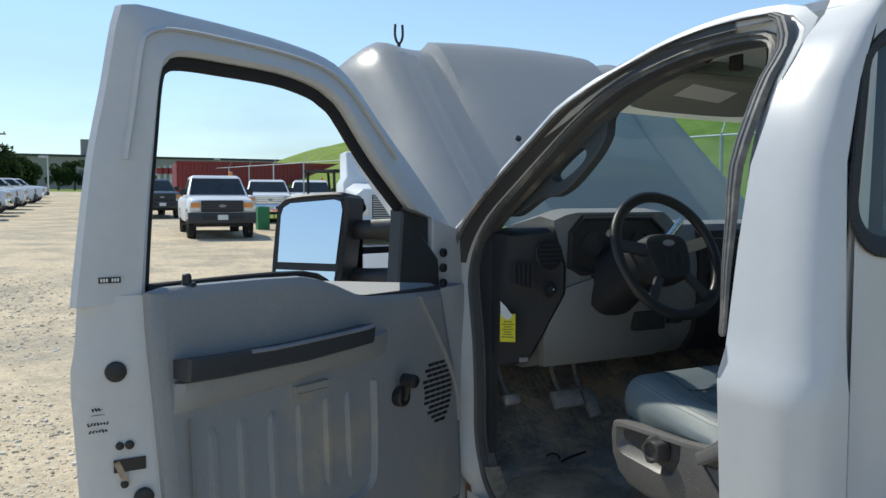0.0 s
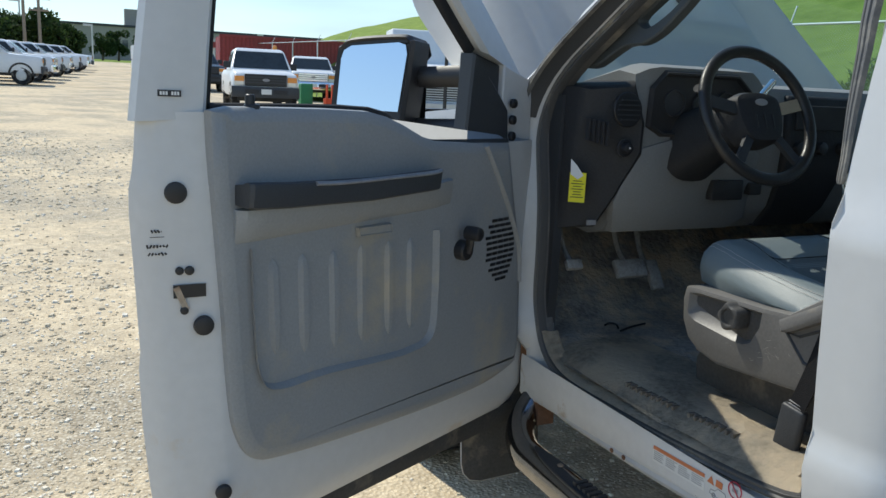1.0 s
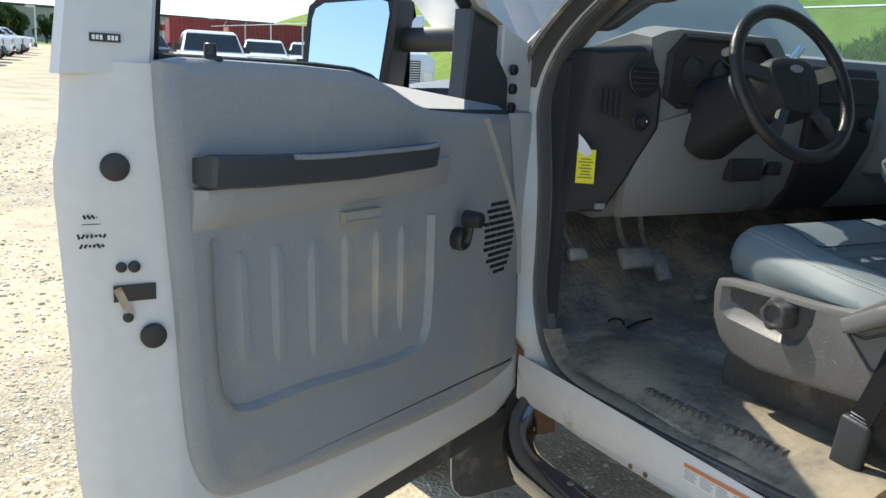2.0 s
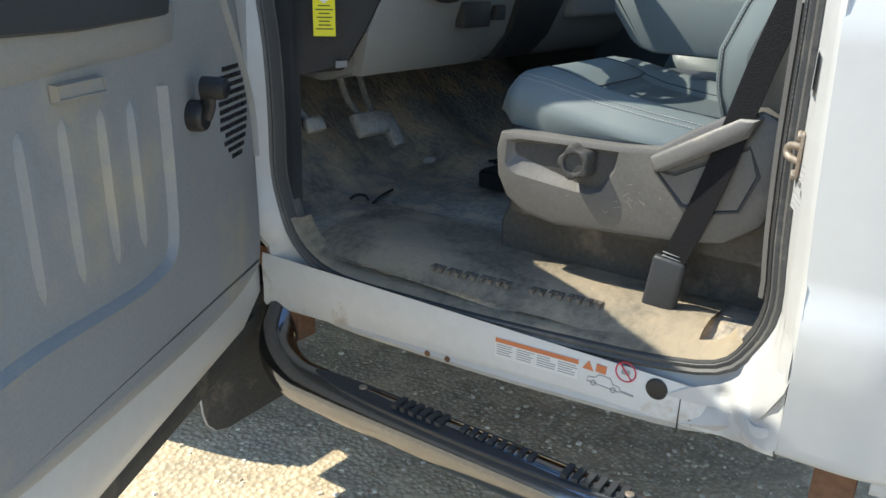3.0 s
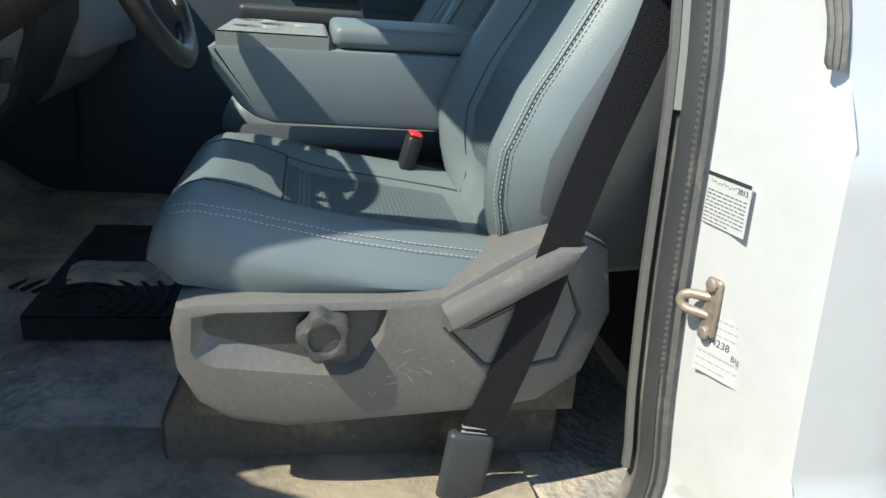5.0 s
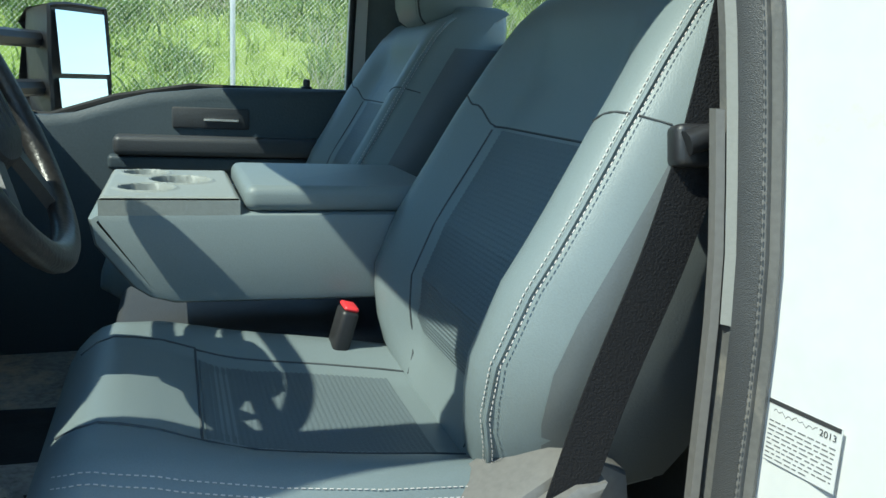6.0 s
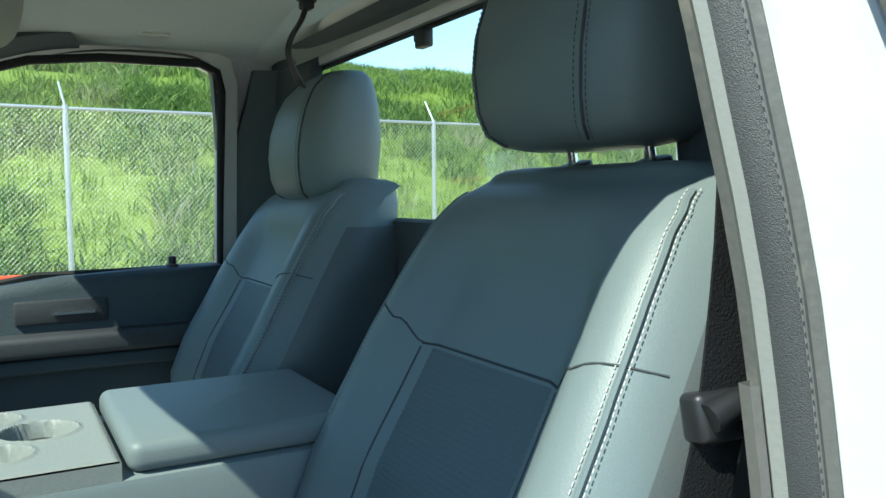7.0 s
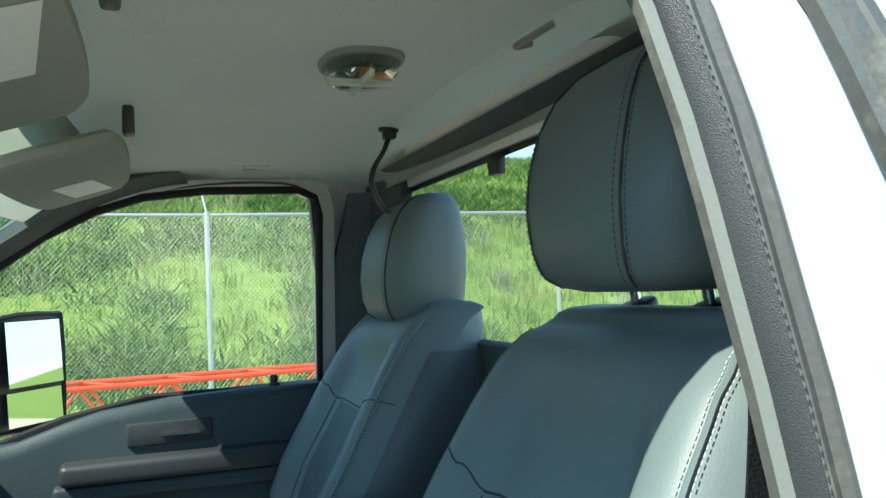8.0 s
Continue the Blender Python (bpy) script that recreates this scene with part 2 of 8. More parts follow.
# ---- builders ----
def empty(name, m=None):
    ob = new(name)
    ob.empty_display_size = 0.1
    if m is not None:
        ob.matrix_world = m
    return ob


def part(name, bm, material, parent=None, label="", smooth=True, bevel=0.0):
    """Link a bmesh, in world places, as one mesh under a thing or a part."""
    me = bpy.data.meshes.new(name)
    bmesh.ops.recalc_face_normals(bm, faces=bm.faces)
    bm.to_mesh(me)
    bm.free()
    me.materials.append(material)
    ob = new(name, me)
    if smooth:
        me.shade_smooth()
        me.set_sharp_from_angle(angle=radians(38))
    if bevel:
        md = ob.modifiers.new("rounding", "BEVEL")
        md.width, md.segments, md.limit_method, md.angle_limit = bevel, 2, "ANGLE", radians(40)
    if parent is not None:
        ob.parent = parent
        inv = parent.matrix_basis.inverted() if parent.parent is None else Matrix()
        ob.matrix_parent_inverse = inv
    if label:
        ob["label"] = label
    return ob


def BM():
    return bmesh.new()


def box(bm, x0, x1, y0, y1, z0, z1, m=None):
    vs = [bm.verts.new((x, y, z)) for x in (x0, x1) for y in (y0, y1) for z in (z0, z1)]
    for f in ((0, 1, 3, 2), (4, 6, 7, 5), (0, 4, 5, 1), (2, 3, 7, 6), (0, 2, 6, 4), (1, 5, 7, 3)):
        bm.faces.new([vs[i] for i in f])
    if m is not None:
        for v in vs:
            v.co = m @ v.co
    return bm


def loft(bm, rings, close_ring=True, caps=True, close_path=False):
    """Skin rings of equal length."""
    vr = [[bm.verts.new(p) for p in r] for r in rings]
    n = len(vr[0])
    m = len(vr)
    for i in range(m if close_path else m - 1):
        a, b = vr[i], vr[(i + 1) % m]
        for j in range(n if close_ring else n - 1):
            k = (j + 1) % n
            bm.faces.new((a[j], a[k], b[k], b[j]))
    if caps and close_ring and not close_path:
        bm.faces.new(vr[0][::-1])
        bm.faces.new(vr[-1])
    return bm


def smooth_path(pts, steps=6, closed=False):
    """A Catmull-Rom line through the points."""
    P = [Vector(p) for p in pts]
    n = len(P)
    out = []
    for i in range(n if closed else n - 1):
        if closed:
            p0, p1, p2, p3 = P[i - 1], P[i], P[(i + 1) % n], P[(i + 2) % n]
        else:
            p0, p1, p2, p3 = P[max(i - 1, 0)], P[i], P[i + 1], P[min(i + 2, n - 1)]
        for k in range(steps):
            t = k / steps
            out.append(0.5 * ((2 * p1) + (p2 - p0) * t + (2 * p0 - 5 * p1 + 4 * p2 - p3) * t * t + (3 * p1 - p0 - 3 * p2 + p3) * t ** 3))
    if not closed:
        out.append(P[-1])
    return out


def tube(bm, pts, r, sides=10, closed=False, squash=None, radii=None):
    """A round bar along points; squash=(a, b): an oval or strap section."""
    P = [Vector(p) for p in pts]
    n = len(P)
    rings = []
    ref = None
    for i in range(n):
        a = P[i - 1] if (i > 0 or closed) else P[i]
        b = P[(i + 1) % n] if (i < n - 1 or closed) else P[i]
        d = (b - a).normalized()
        if ref is None:
            ref = Vector((0, 0, 1)) if abs(d.z) < 0.9 else Vector((1, 0, 0))
        u = d.cross(ref).normalized()
        v = u.cross(d).normalized()
        ref = v
        ra, rb = squash if squash else (r, r)
        k = radii[i] if radii else 1.0
        rings.append([P[i] + u * math.cos(t) * ra * k + v * math.sin(t) * rb * k for t in (2 * math.pi * j / sides for j in range(sides))])
    return loft(bm, rings, True, True, closed)


def strap(bm, pts, width_dir, width, thick):
    """A flat band along points."""
    P = [Vector(p) for p in pts]
    w = Vector(width_dir).normalized() * width / 2
    rings = []
    for i, p in enumerate(P):
        d = (P[min(i + 1, len(P) - 1)] - P[max(i - 1, 0)]).normalized()
        n = d.cross(w).normalized() * thick / 2
        rings.append([p - w - n, p + w - n, p + w + n, p - w + n])
    return loft(bm, rings)


def prism(bm, outline, axis_from, axis_to, place):
    """An outline of (a, b) pairs given depth: place(a, b, c) gives the point."""
    lo = [bm.verts.new(place(a, b, axis_from)) for a, b in outline]
    hi = [bm.verts.new(place(a, b, axis_to)) for a, b in outline]
    n = len(outline)
    bm.faces.new(lo[::-1])
    bm.faces.new(hi)
    for i in range(n):
        j = (i + 1) % n
        bm.faces.new((lo[i], lo[j], hi[j], hi[i]))
    return bm


def disc(bm, c, normal, r, depth, sides=20, r2=None):
    """A short round plug or knob."""
    c, nrm = Vector(c), Vector(normal).normalized()
    u = nrm.orthogonal().normalized()
    v = nrm.cross(u)
    ring = lambda rr, h: [c + nrm * h + (u * math.cos(2 * math.pi * k / sides) + v * math.sin(2 * math.pi * k / sides)) * rr for k in range(sides)]
    r2 = r if r2 is None else r2
    return loft(bm, [ring(r, 0), ring(r, depth * 0.7), ring((r + r2) / 2 if r2 < r else r * 0.93, depth * 0.93), ring(r2 * 0.85, depth)])


def ring_plate(bm, outer, inner, place_out, place_in=None):
    """A sheet between two loops of equal length."""
    place_in = place_in or place_out
    a = [bm.verts.new(place_out(*p)) for p in outer]
    b = [bm.verts.new(place_in(*p)) for p in inner]
    n = len(a)
    for i in range(n):
        j = (i + 1) % n
        bm.faces.new((a[i], a[j], b[j], b[i]))
    return a, b


def grid(bm, us, vs, f):
    rows = [[bm.verts.new(f(u, v)) for v in vs] for u in us]
    for i in range(len(us) - 1):
        for j in range(len(vs) - 1):
            bm.faces.new((rows[i][j], rows[i][j + 1], rows[i + 1][j + 1], rows[i + 1][j]))
    return rows


def span(a, b, n):
    return [a + (b - a) * i / (n - 1) for i in range(n)]


def blend(v, table):
    """Straight-line table look-up."""
    if v <= table[0][0]:
        return table[0][1]
    for (a, p), (b, q) in zip(table, table[1:]):
        if v <= b:
            return p + (q - p) * (v - a) / (b - a)
    return table[-1][1]


def smoothstep(v, a, b):
    t = max(0.0, min(1.0, (v - a) / (b - a)))
    return t * t * (3 - 2 * t)


def thicken(bm, depth):
    """Give an open sheet a thickness."""
    bmesh.ops.solidify(bm, geom=bm.faces[:], thickness=depth)
    return bm


def offset_loop(loop, dist):
    """Push a closed loop outward by dist or dist(a, b)."""
    n = len(loop)
    area = sum(loop[i][0] * loop[(i + 1) % n][1] - loop[(i + 1) % n][0] * loop[i][1] for i in range(n))
    s = 1 if area > 0 else -1
    out = []
    for i in range(n):
        a, b = loop[i - 1], loop[(i + 1) % n]
        dx, dy = b[0] - a[0], b[1] - a[1]
        k = math.hypot(dx, dy) or 1
        w = dist(*loop[i]) if callable(dist) else dist
        out.append((loop[i][0] + s * dy / k * w, loop[i][1] - s * dx / k * w))
    return out


def rounded_box(bm, x0, x1, y0, y1, z0, z1, r, seg=4, m=None):
    """A box with rounded edges all round, built from shrinking rings."""
    def ring(inset, z):
        pts = []
        rr = max(r - inset, 0.001)
        for cx_, cy_, a0 in ((x1 - inset - rr, y1 - inset - rr, 0), (x0 + inset + rr, y1 - inset - rr, 90), (x0 + inset + rr, y0 + inset + rr, 180), (x1 - inset - rr, y0 + inset + rr, 270)):
            for i in range(seg + 1):
                a = radians(a0 + 90 * i / seg)
                pts.append(Vector((cx_ + rr * math.cos(a), cy_ + rr * math.sin(a), z)))
        return pts
    rings = []
    for i in range(seg + 1):
        a = radians(90 * i / seg)
        rings.append(ring(r * (1 - math.sin(a)) * 0.8, z0 + r * (1 - math.cos(a)) * 0.8))
    for i in range(seg + 1):
        a = radians(90 * i / seg)
        rings.append(ring(r * (1 - math.cos(a)) * 0.8, z1 - r * (1 - math.sin(a)) * 0.8))
    if m is not None:
        rings = [[m @ p for p in rg] for rg in rings]
    return loft(bm, rings)


# ---- ground ----
def cover_at(x, y):
    """1 on grass, 0 on the lot."""
    g = min(1, max(0, (x - 6.5) / 1.5)) if y < 60 else min(1, max(0, (x - 10.0) / 2.0))
    if y > 150:
        g = 1
    if x < -3.4 - 0.02 * y and y < 120 and y > 8:
        g = max(g, min(1, (-3.4 - 0.02 * y - x) / 1.2) * 0.62)
    return g


def height_at(x, y):
    h = 0.021 * min(max(0.0, y - 2.5), 400.0)
    if x > 9.5 and y < 130:
        h += 7.6 * (1 - math.exp(-((x - 9.5) / 12.0) ** 1.4)) * min(1, max(0, (130 - y) / 60))
        h += 0.25 * noise.noise(Vector((x * 0.25, y * 0.25, 0))) * min(1, (x - 9.5) / 4)
    return h


def build_ground():
    bm = BM()
    xs = sorted(set(span(-8, 10, 37) + span(10, 40, 31) + span(40, 120, 9) + [200, 400, 900, 2000] + span(-60, -8, 14) + [-100, -200, -400, -900, -2000]))
    ys = sorted(set(span(-10, 10, 41) + span(10, 60, 51) + span(60, 200, 36) + [260, 400, 900, 2500] + span(-60, -10, 26) + [-120, -300, -900, -2000]))
    rows = grid(bm, xs, ys, lambda x, y: (x, y, height_at(x, y)))
    layer = bm.loops.layers.color.new("cover")
    for f in bm.faces:
        for l in f.loops:
            g = cover_at(l.vert.co.x, l.vert.co.y)
            l[layer] = (g, g, g, 1)
    ob = part("ground", bm, GROUND)
    tagged(ob, "pale gravel and sand lot with a grassy bank behind a fence", "ground", kind="structure")


build_ground()


# ---- the pickup truck ----
# lighter plastic for the highlight painted on the armrest edge
GRIP_SHINE = mat("grip_shine_plastic", (0.22, 0.23, 0.25), 0.35, 0, 0.25, 14, 90, 0.05, 0.5)
truck = empty("pickup_truck")
tagged(truck, "white single cab pickup truck with raised bonnet and open driver door", "truck")

# opening of the driver's door, as (y, z) pairs round the seal
SEAL_PTS = [(0.0, 0.84), (0.008, 0.95), (0.016, 1.11), (0.020, 1.31), (0.030, 1.50), (0.050, 1.70), (0.068, 1.87), (0.086, 1.955),
            (0.15, 1.985), (0.31, 1.982), (0.45, 1.956), (0.56, 1.917), (0.67, 1.86), (0.80, 1.765), (0.93, 1.67), (1.07, 1.565),
            (1.14, 1.48), (1.165, 1.39), (1.15, 1.28), (1.13, 1.16), (1.12, 1.0), (1.12, 0.89), (1.106, 0.821), (1.069, 0.737),
            (1.008, 0.684), (0.908, 0.658), (0.715, 0.660), (0.515, 0.667), (0.323, 0.68), (0.183, 0.692), (0.069, 0.715), (0.023, 0.765)]
LOOP = [(p.x, p.y) for p in smooth_path([(a, b, 0) for a, b in SEAL_PTS], 3, True)]


def x_seal(z):
    return blend(z, [(0.66, 0.905), (1.35, 0.905), (1.60, 0.880), (1.80, 0.842), (1.92, 0.808), (1.985, 0.772)])


def x_outer(z, y=1.0):
    slim = blend(z, [(0.5, 1.03), (0.90, 1.045), (0.95, 1.015), (1.27, 1.012), (1.33, 0.995), (1.70, 0.935), (1.88, 0.890), (1.95, 0.842), (1.99, 0.808), (2.04, 0.785)])
    wide = blend(z, [(0.5, 1.02), (0.66, 1.060), (0.80, 1.090), (0.89, 1.107), (0.94, 1.085), (1.312, 1.088), (1.338, 1.062), (1.40, 1.056), (1.70, 0.996), (1.86, 0.930), (1.94, 0.872), (1.99, 0.815), (2.04, 0.785)])
    k = max(0, min(1, (0.6 - y) / 0.4))
    return slim + (wide - slim) * k


def y_edge(z):
    """Rear edge of the door opening in the outer skin."""
    return blend(z, [(0.60, -0.062), (0.75, -0.070), (0.88, -0.072), (0.95, -0.066), (1.10, -0.056), (1.35, -0.046), (1.50, -0.036), (1.70, -0.034), (1.87, -0.040), (1.95, -0.042), (2.02, -0.042)])


def y_seal(z):
    return blend(z, [(0.84, 0.0), (0.95, 0.008), (1.11, 0.016), (1.31, 0.020), (1.50, 0.030), (1.70, 0.050), (1.87, 0.068), (1.955, 0.086)])


def rear_share(y, z):
    side_on = (0.22 - y) / 0.12 if z > 1.0 else (0.13 - y) / 0.12
    return max(0, min(1, side_on)) * max(0, min(1, (z - 0.67) / 0.15)) * max(0, min(1, (1.985 - z) / 0.06))


def jamb_width(y, z):
    low = max(0, min(1, (0.76 - z) / 0.05))
    w = 0.055 + 0.055 * low
    return w + (y_seal(z) - y_edge(z) - w) * rear_share(y, z)


def jamb_profile(z):
    """Steps of the rear jamb from the seal out to the skin, as (x, y)."""
    xo, ye, ys = x_outer(z, 0), y_edge(z), y_seal(z)
    d = xo - x_seal(z)
    return [(x_seal(z) + 0.010, ys - 0.014), (x_seal(z) + 0.14 * d, ys - 0.024), (x_seal(z) + 0.36 * d, ys - 0.030), (x_seal(z) + 0.50 * d, ys - 0.041), (x_seal(z) + 0.70 * d, ys - 0.048), (x_seal(z) + 0.88 * d, ye + 0.006), (xo - 0.009, ye + 0.002), (xo, ye - 0.006)]


def sill_flare(y):
    """The sill swings out to the cab corner at its rear end."""
    return smoothstep(0.055 - y, 0.0, 0.125)


def x_shut(y, z):
    """Outside of the shut line: the rocker is set in below the door."""
    low = max(0, min(1, (0.80 - z) / 0.10)) * (1 - sill_flare(y))
    return x_outer(z, y) * (1 - low) + 0.936 * low




def slide_rear_edge(bm):
    """The passenger opening reaches a little further back."""
    for v in bm.verts:
        v.co.y -= 0.045 * smoothstep(0.35 - v.co.y, 0.0, 0.25)


def side_shell(s, name):
    """Jamb, pillars and rocker on one side: s=-1 driver, 1 passenger."""
    bm = BM()
    rings = [
        [(s * (x_seal(z) - 0.035), y, z) for y, z in offset_loop(LOOP, -0.003)],
        [(s * (x_seal(z) - 0.004), y, z) for y, z in LOOP],
    ]
    fx = [0.10, 0.36, 0.50, 0.72, 0.84, 0.92, 0.97, 1.0]
    fw = [0.14, 0.38, 0.52, 0.72, 0.82, 0.92, 0.97, 1.0]
    for k in range(8):
        ring = []
        for (y0, z0), (y, z) in zip(LOOP, offset_loop(LOOP, lambda y, z: fw[k] * jamb_width(y, z))):
            r = rear_share(y0, z0) if y0 < 0.3 else 0.0
            x = x_seal(z) * (1 - fx[k]) + x_shut(y, z) * fx[k]
            if r > 0:
                px, py = jamb_profile(z0)[k]
                py += (y0 - y_seal(z0)) * (1 - k / 7)
                x, y, z = x + (px - x) * r, y + (py - y) * r, z + (z0 - z) * r
            ring.append((s * x, y, z))
        rings.append(ring)
    rings.append([(s * (abs(x) - 0.012), y - 0.004, z) if (y < 0.12 and 0.7 < z < 1.95) else (s * (abs(x) - 0.012), y + 0.02 * (y > 0.6) - 0.02 * (y < 0.2), z + 0.015 * (z > 1.7) - 0.015 * (z < 0.75)) for x, y, z in rings[-1]])
    loft(bm, rings, True, False)
    if s > 0:
        slide_rear_edge(bm)
    return part(name, bm, WHITE_DIRTY, truck)


side_shell(-1, "door_frame")
side_shell(1, "door_frame")


def taper(z):
    """The cab narrows above the belt."""
    return blend(z, [(1.35, 1.0), (1.70, 0.945), (1.90, 0.880), (1.98, 0.825), (2.04, 0.79)])


def y_back(z, x=0.0):
    """Rear panel, bowed back in the middle."""
    return -0.214 + blend(z, [(0.6, -0.035), (1.3, -0.035), (1.7, 0.022), (2.0, 0.055)]) - 0.03 * (1 - min(1, (x / 0.95) ** 2))


def rear_corner(s):
    """Cab corner behind the door, wrapping round to the back."""
    bm = BM()
    zs = [0.655, 0.659, 0.665, 0.675, 0.69, 0.72, 0.80, 0.88, 0.915, 0.94, 0.96, 1.05, 1.2, 1.265, 1.30, 1.33, 1.4, 1.55, 1.7, 1.85, 1.95, 2.0, 2.035]
    prof = [(-2, 0), (-1, 0), (0.0, 0.0), (0.0, 0.12), (0.01, 0.30), (0.03, 0.50), (0.08, 0.66), (0.16, 0.78), (0.28, 0.88), (0.45, 0.95), (0.70, 0.985), (1.0, 1.0)]
    def f(z, k):
        fx, fy = prof[k]
        tuck = 0.04 if z < 0.657 else (0.014 if z < 0.662 else (0.004 if z < 0.67 else 0.0))
        xo, xi = x_outer(z, 0) - tuck, 0.985 * taper(z)
        ye, yb = y_edge(z) - 0.004, y_back(z, xi)
        if fx < 0:
            # return flange behind the jamb, deeper towards the sill
            fold = blend(z, [(0.72, 1.0), (0.90, 0.12)])
            return (s * (xo + 0.065 * fx * fold), ye - 0.012 * (2 + fx) * 0.5 + 0.030 * fold * (fx < -1), z)
        return (s * (xo + (xi - xo) * fx), ye + (yb - ye) * fy, z)
    grid(bm, zs, list(range(len(prof))), f)
    return part("cab_corner", bm, WHITE, truck)


rear_corner(-1)
rear_corner(1)


PILLAR_GREY = mat("pillar_grey_plastic", (0.075, 0.085, 0.09), 0.65, 0, 0.1, 4, 160, 0.1, 0.3)


def back_wall():
    """Rear panel with its window opening."""
    def rect(w, z0, z1, r, n=6):
        pts = []
        for cx, cz, a0 in ((w - r, z0 + r, -90), (w - r, z1 - r, 0), (-(w - r), z1 - r, 90), (-(w - r), z0 + r, 180)):
            for i in range(n + 1):
                a = radians(a0 + 90 * i / n)
                pts.append((cx + r * math.cos(a), cz + r * math.sin(a)))
        return pts
    at = lambda x, z, off: (x * taper(z), y_back(z, x) + off, z)
    outer = rect(0.985, 0.60, 2.02, 0.02)
    hole = rect(0.958, 1.555, 1.945, 0.075)
    bm = BM()
    rings = [[at(x, z, 0.05) for x, z in outer], [at(x, z, 0.0) for x, z in outer], [at(x, z, 0.0) for x, z in hole], [at(x, z, 0.012) for x, z in hole]]
    loft(bm, rings, True, False, True)
    part("rear_panel", bm, WHITE, truck)
    bm = BM()
    inner = rect(0.575, 1.590, 1.965, 0.07)
    rings = [[at(x, z, -0.001) for x, z in offset_loop(hole, 0.026)], [at(x, z, -0.006) for x, z in offset_loop(hole, 0.023)],
             [at(x, z, -0.005) for x, z in hole], [at(x, z, 0.004) for x, z in offset_loop(hole, -0.012)]]
    loft(bm, rings, True, False)
    part("rear_window_seal", bm, BEZEL, truck)
    bm = BM()
    ring_plate(bm, offset_loop(hole, -0.004), [(x * 0.02, 1.77 + (z - 1.77) * 0.02) for x, z in hole], lambda x, z: at(x, z, 0.005))
    g = part("rear_window", bm, GLASS_REAR, truck)
    g.visible_shadow = False
    bm = BM()
    lean = lambda z: blend(z, [(1.5, 1.0), (1.8, 0.94), (2.0, 0.87)])
    rings = [[(x * lean(z), y_back(z, x) + 0.016, z) for x, z in rect(0.875, 0.72, 1.995, 0.02)], [(x * lean(z), y_back(z, x) + 0.060, z) for x, z in rect(0.87, 0.72, 1.995, 0.02)], [(x, y_back(z, x) + 0.045, z) for x, z in offset_loop(inner, 0.006)], [(x, y_back(z, x) + 0.036, z) for x, z in inner], [(x, y_back(z, x) + 0.016, z) for x, z in inner]]
    loft(bm, rings, True, False)
    part("rear_trim", bm, PILLAR_GREY, truck, "charcoal trim below and beside the rear window")


back_wall()


def roof():
    bm = BM()
    ys = span(-0.215, 0.62, 13)
    xs = span(-0.803, 0.803, 21)
    def f(y, x, drop=0.0):
        e = abs(x) / 0.80
        crown = 2.103 - 0.03 * e ** 2 - 0.058 * e ** 8 - 0.16 * max(0, (y - 0.2)) ** 2 - 0.03 * max(0, (-y)) 
        return (x, y, crown - drop)
    grid(bm, ys, xs, lambda y, x: f(y, x))
    thicken(bm, -0.012)
    part("roof", bm, WHITE, truck)
    bm = BM()
    def g(y, x):
        e = abs(x) / 0.765
        return (x, y, 2.055 - 0.02 * e ** 2 - 0.022 * smoothstep(e, 0.55, 0.80) - 0.030 * e ** 9 - 0.12 * max(0, y - 0.15) ** 2)
    grid(bm, span(-0.06, 0.66, 18), span(-0.765, 0.765, 33), g)
    thicken(bm, -0.006)
    part("headliner", bm, HEADLINER, truck, "pale grey cloth headliner")
    bm = BM()
    def roll(x, k):
        top, yb = g(-0.06, x)[2], y_back(1.97, x)
        y = -0.06 + (yb + 0.052 + 0.06) * (0.0, 0.30, 0.58, 0.80, 0.94, 1.0, 1.0, 0.86)[k]
        return (x, y, top - (top - 1.950) * (0.0, 0.10, 0.24, 0.42, 0.62, 0.82, 0.95, 1.0)[k])
    grid(bm, span(-0.765, 0.765, 33), list(range(8)), roll)
    thicken(bm, 0.004)
    part("rear_header", bm, HEADLINER, truck)


roof()


def pillars(s):
    """Sloping windscreen pillar with its inner trim."""
    bm = BM()
    line = smooth_path([(0.30, 2.005), (0.45, 1.985), (0.60, 1.93), (0.82, 1.795), (1.15, 1.585), (1.26, 1.51)], 4)
    rings = []
    for p in line:
        y, z = p.x, p.y
        xo = x_outer(z) - 0.005
        rings.append([(s * (xo - 0.012), y + 0.002, z + 0.002), (s * (xo - 0.025), y + 0.014, z + 0.014), (s * (xo - 0.09), y + 0.022, z + 0.022), (s * (xo - 0.10), y + 0.004, z + 0.004), (s * (xo - 0.05), y - 0.006, z - 0.006)])
    loft(bm, rings)
    part("windscreen_pillar", bm, WHITE, truck)
    bm = BM()
    rings = []
    for p in line[2:]:
        y, z = p.x, p.y
        xo = x_seal(z)
        rings.append([(s * (xo - 0.005), y - 0.022, z - 0.022), (s * (xo - 0.005), y + 0.0, z + 0.0), (s * (xo - 0.075), y + 0.02, z + 0.02), (s * (xo - 0.085), y - 0.012 + 0.012 * (s > 0), z - 0.012 + 0.012 * (s > 0)), (s * (xo - 0.04), y - 0.034 + 0.014 * (s > 0), z - 0.034 + 0.014 * (s > 0))])
    loft(bm, rings)
    part("pillar_trim", bm, PILLAR_GREY, truck, "charcoal plastic pillar trim")


pillars(-1)
pillars(1)


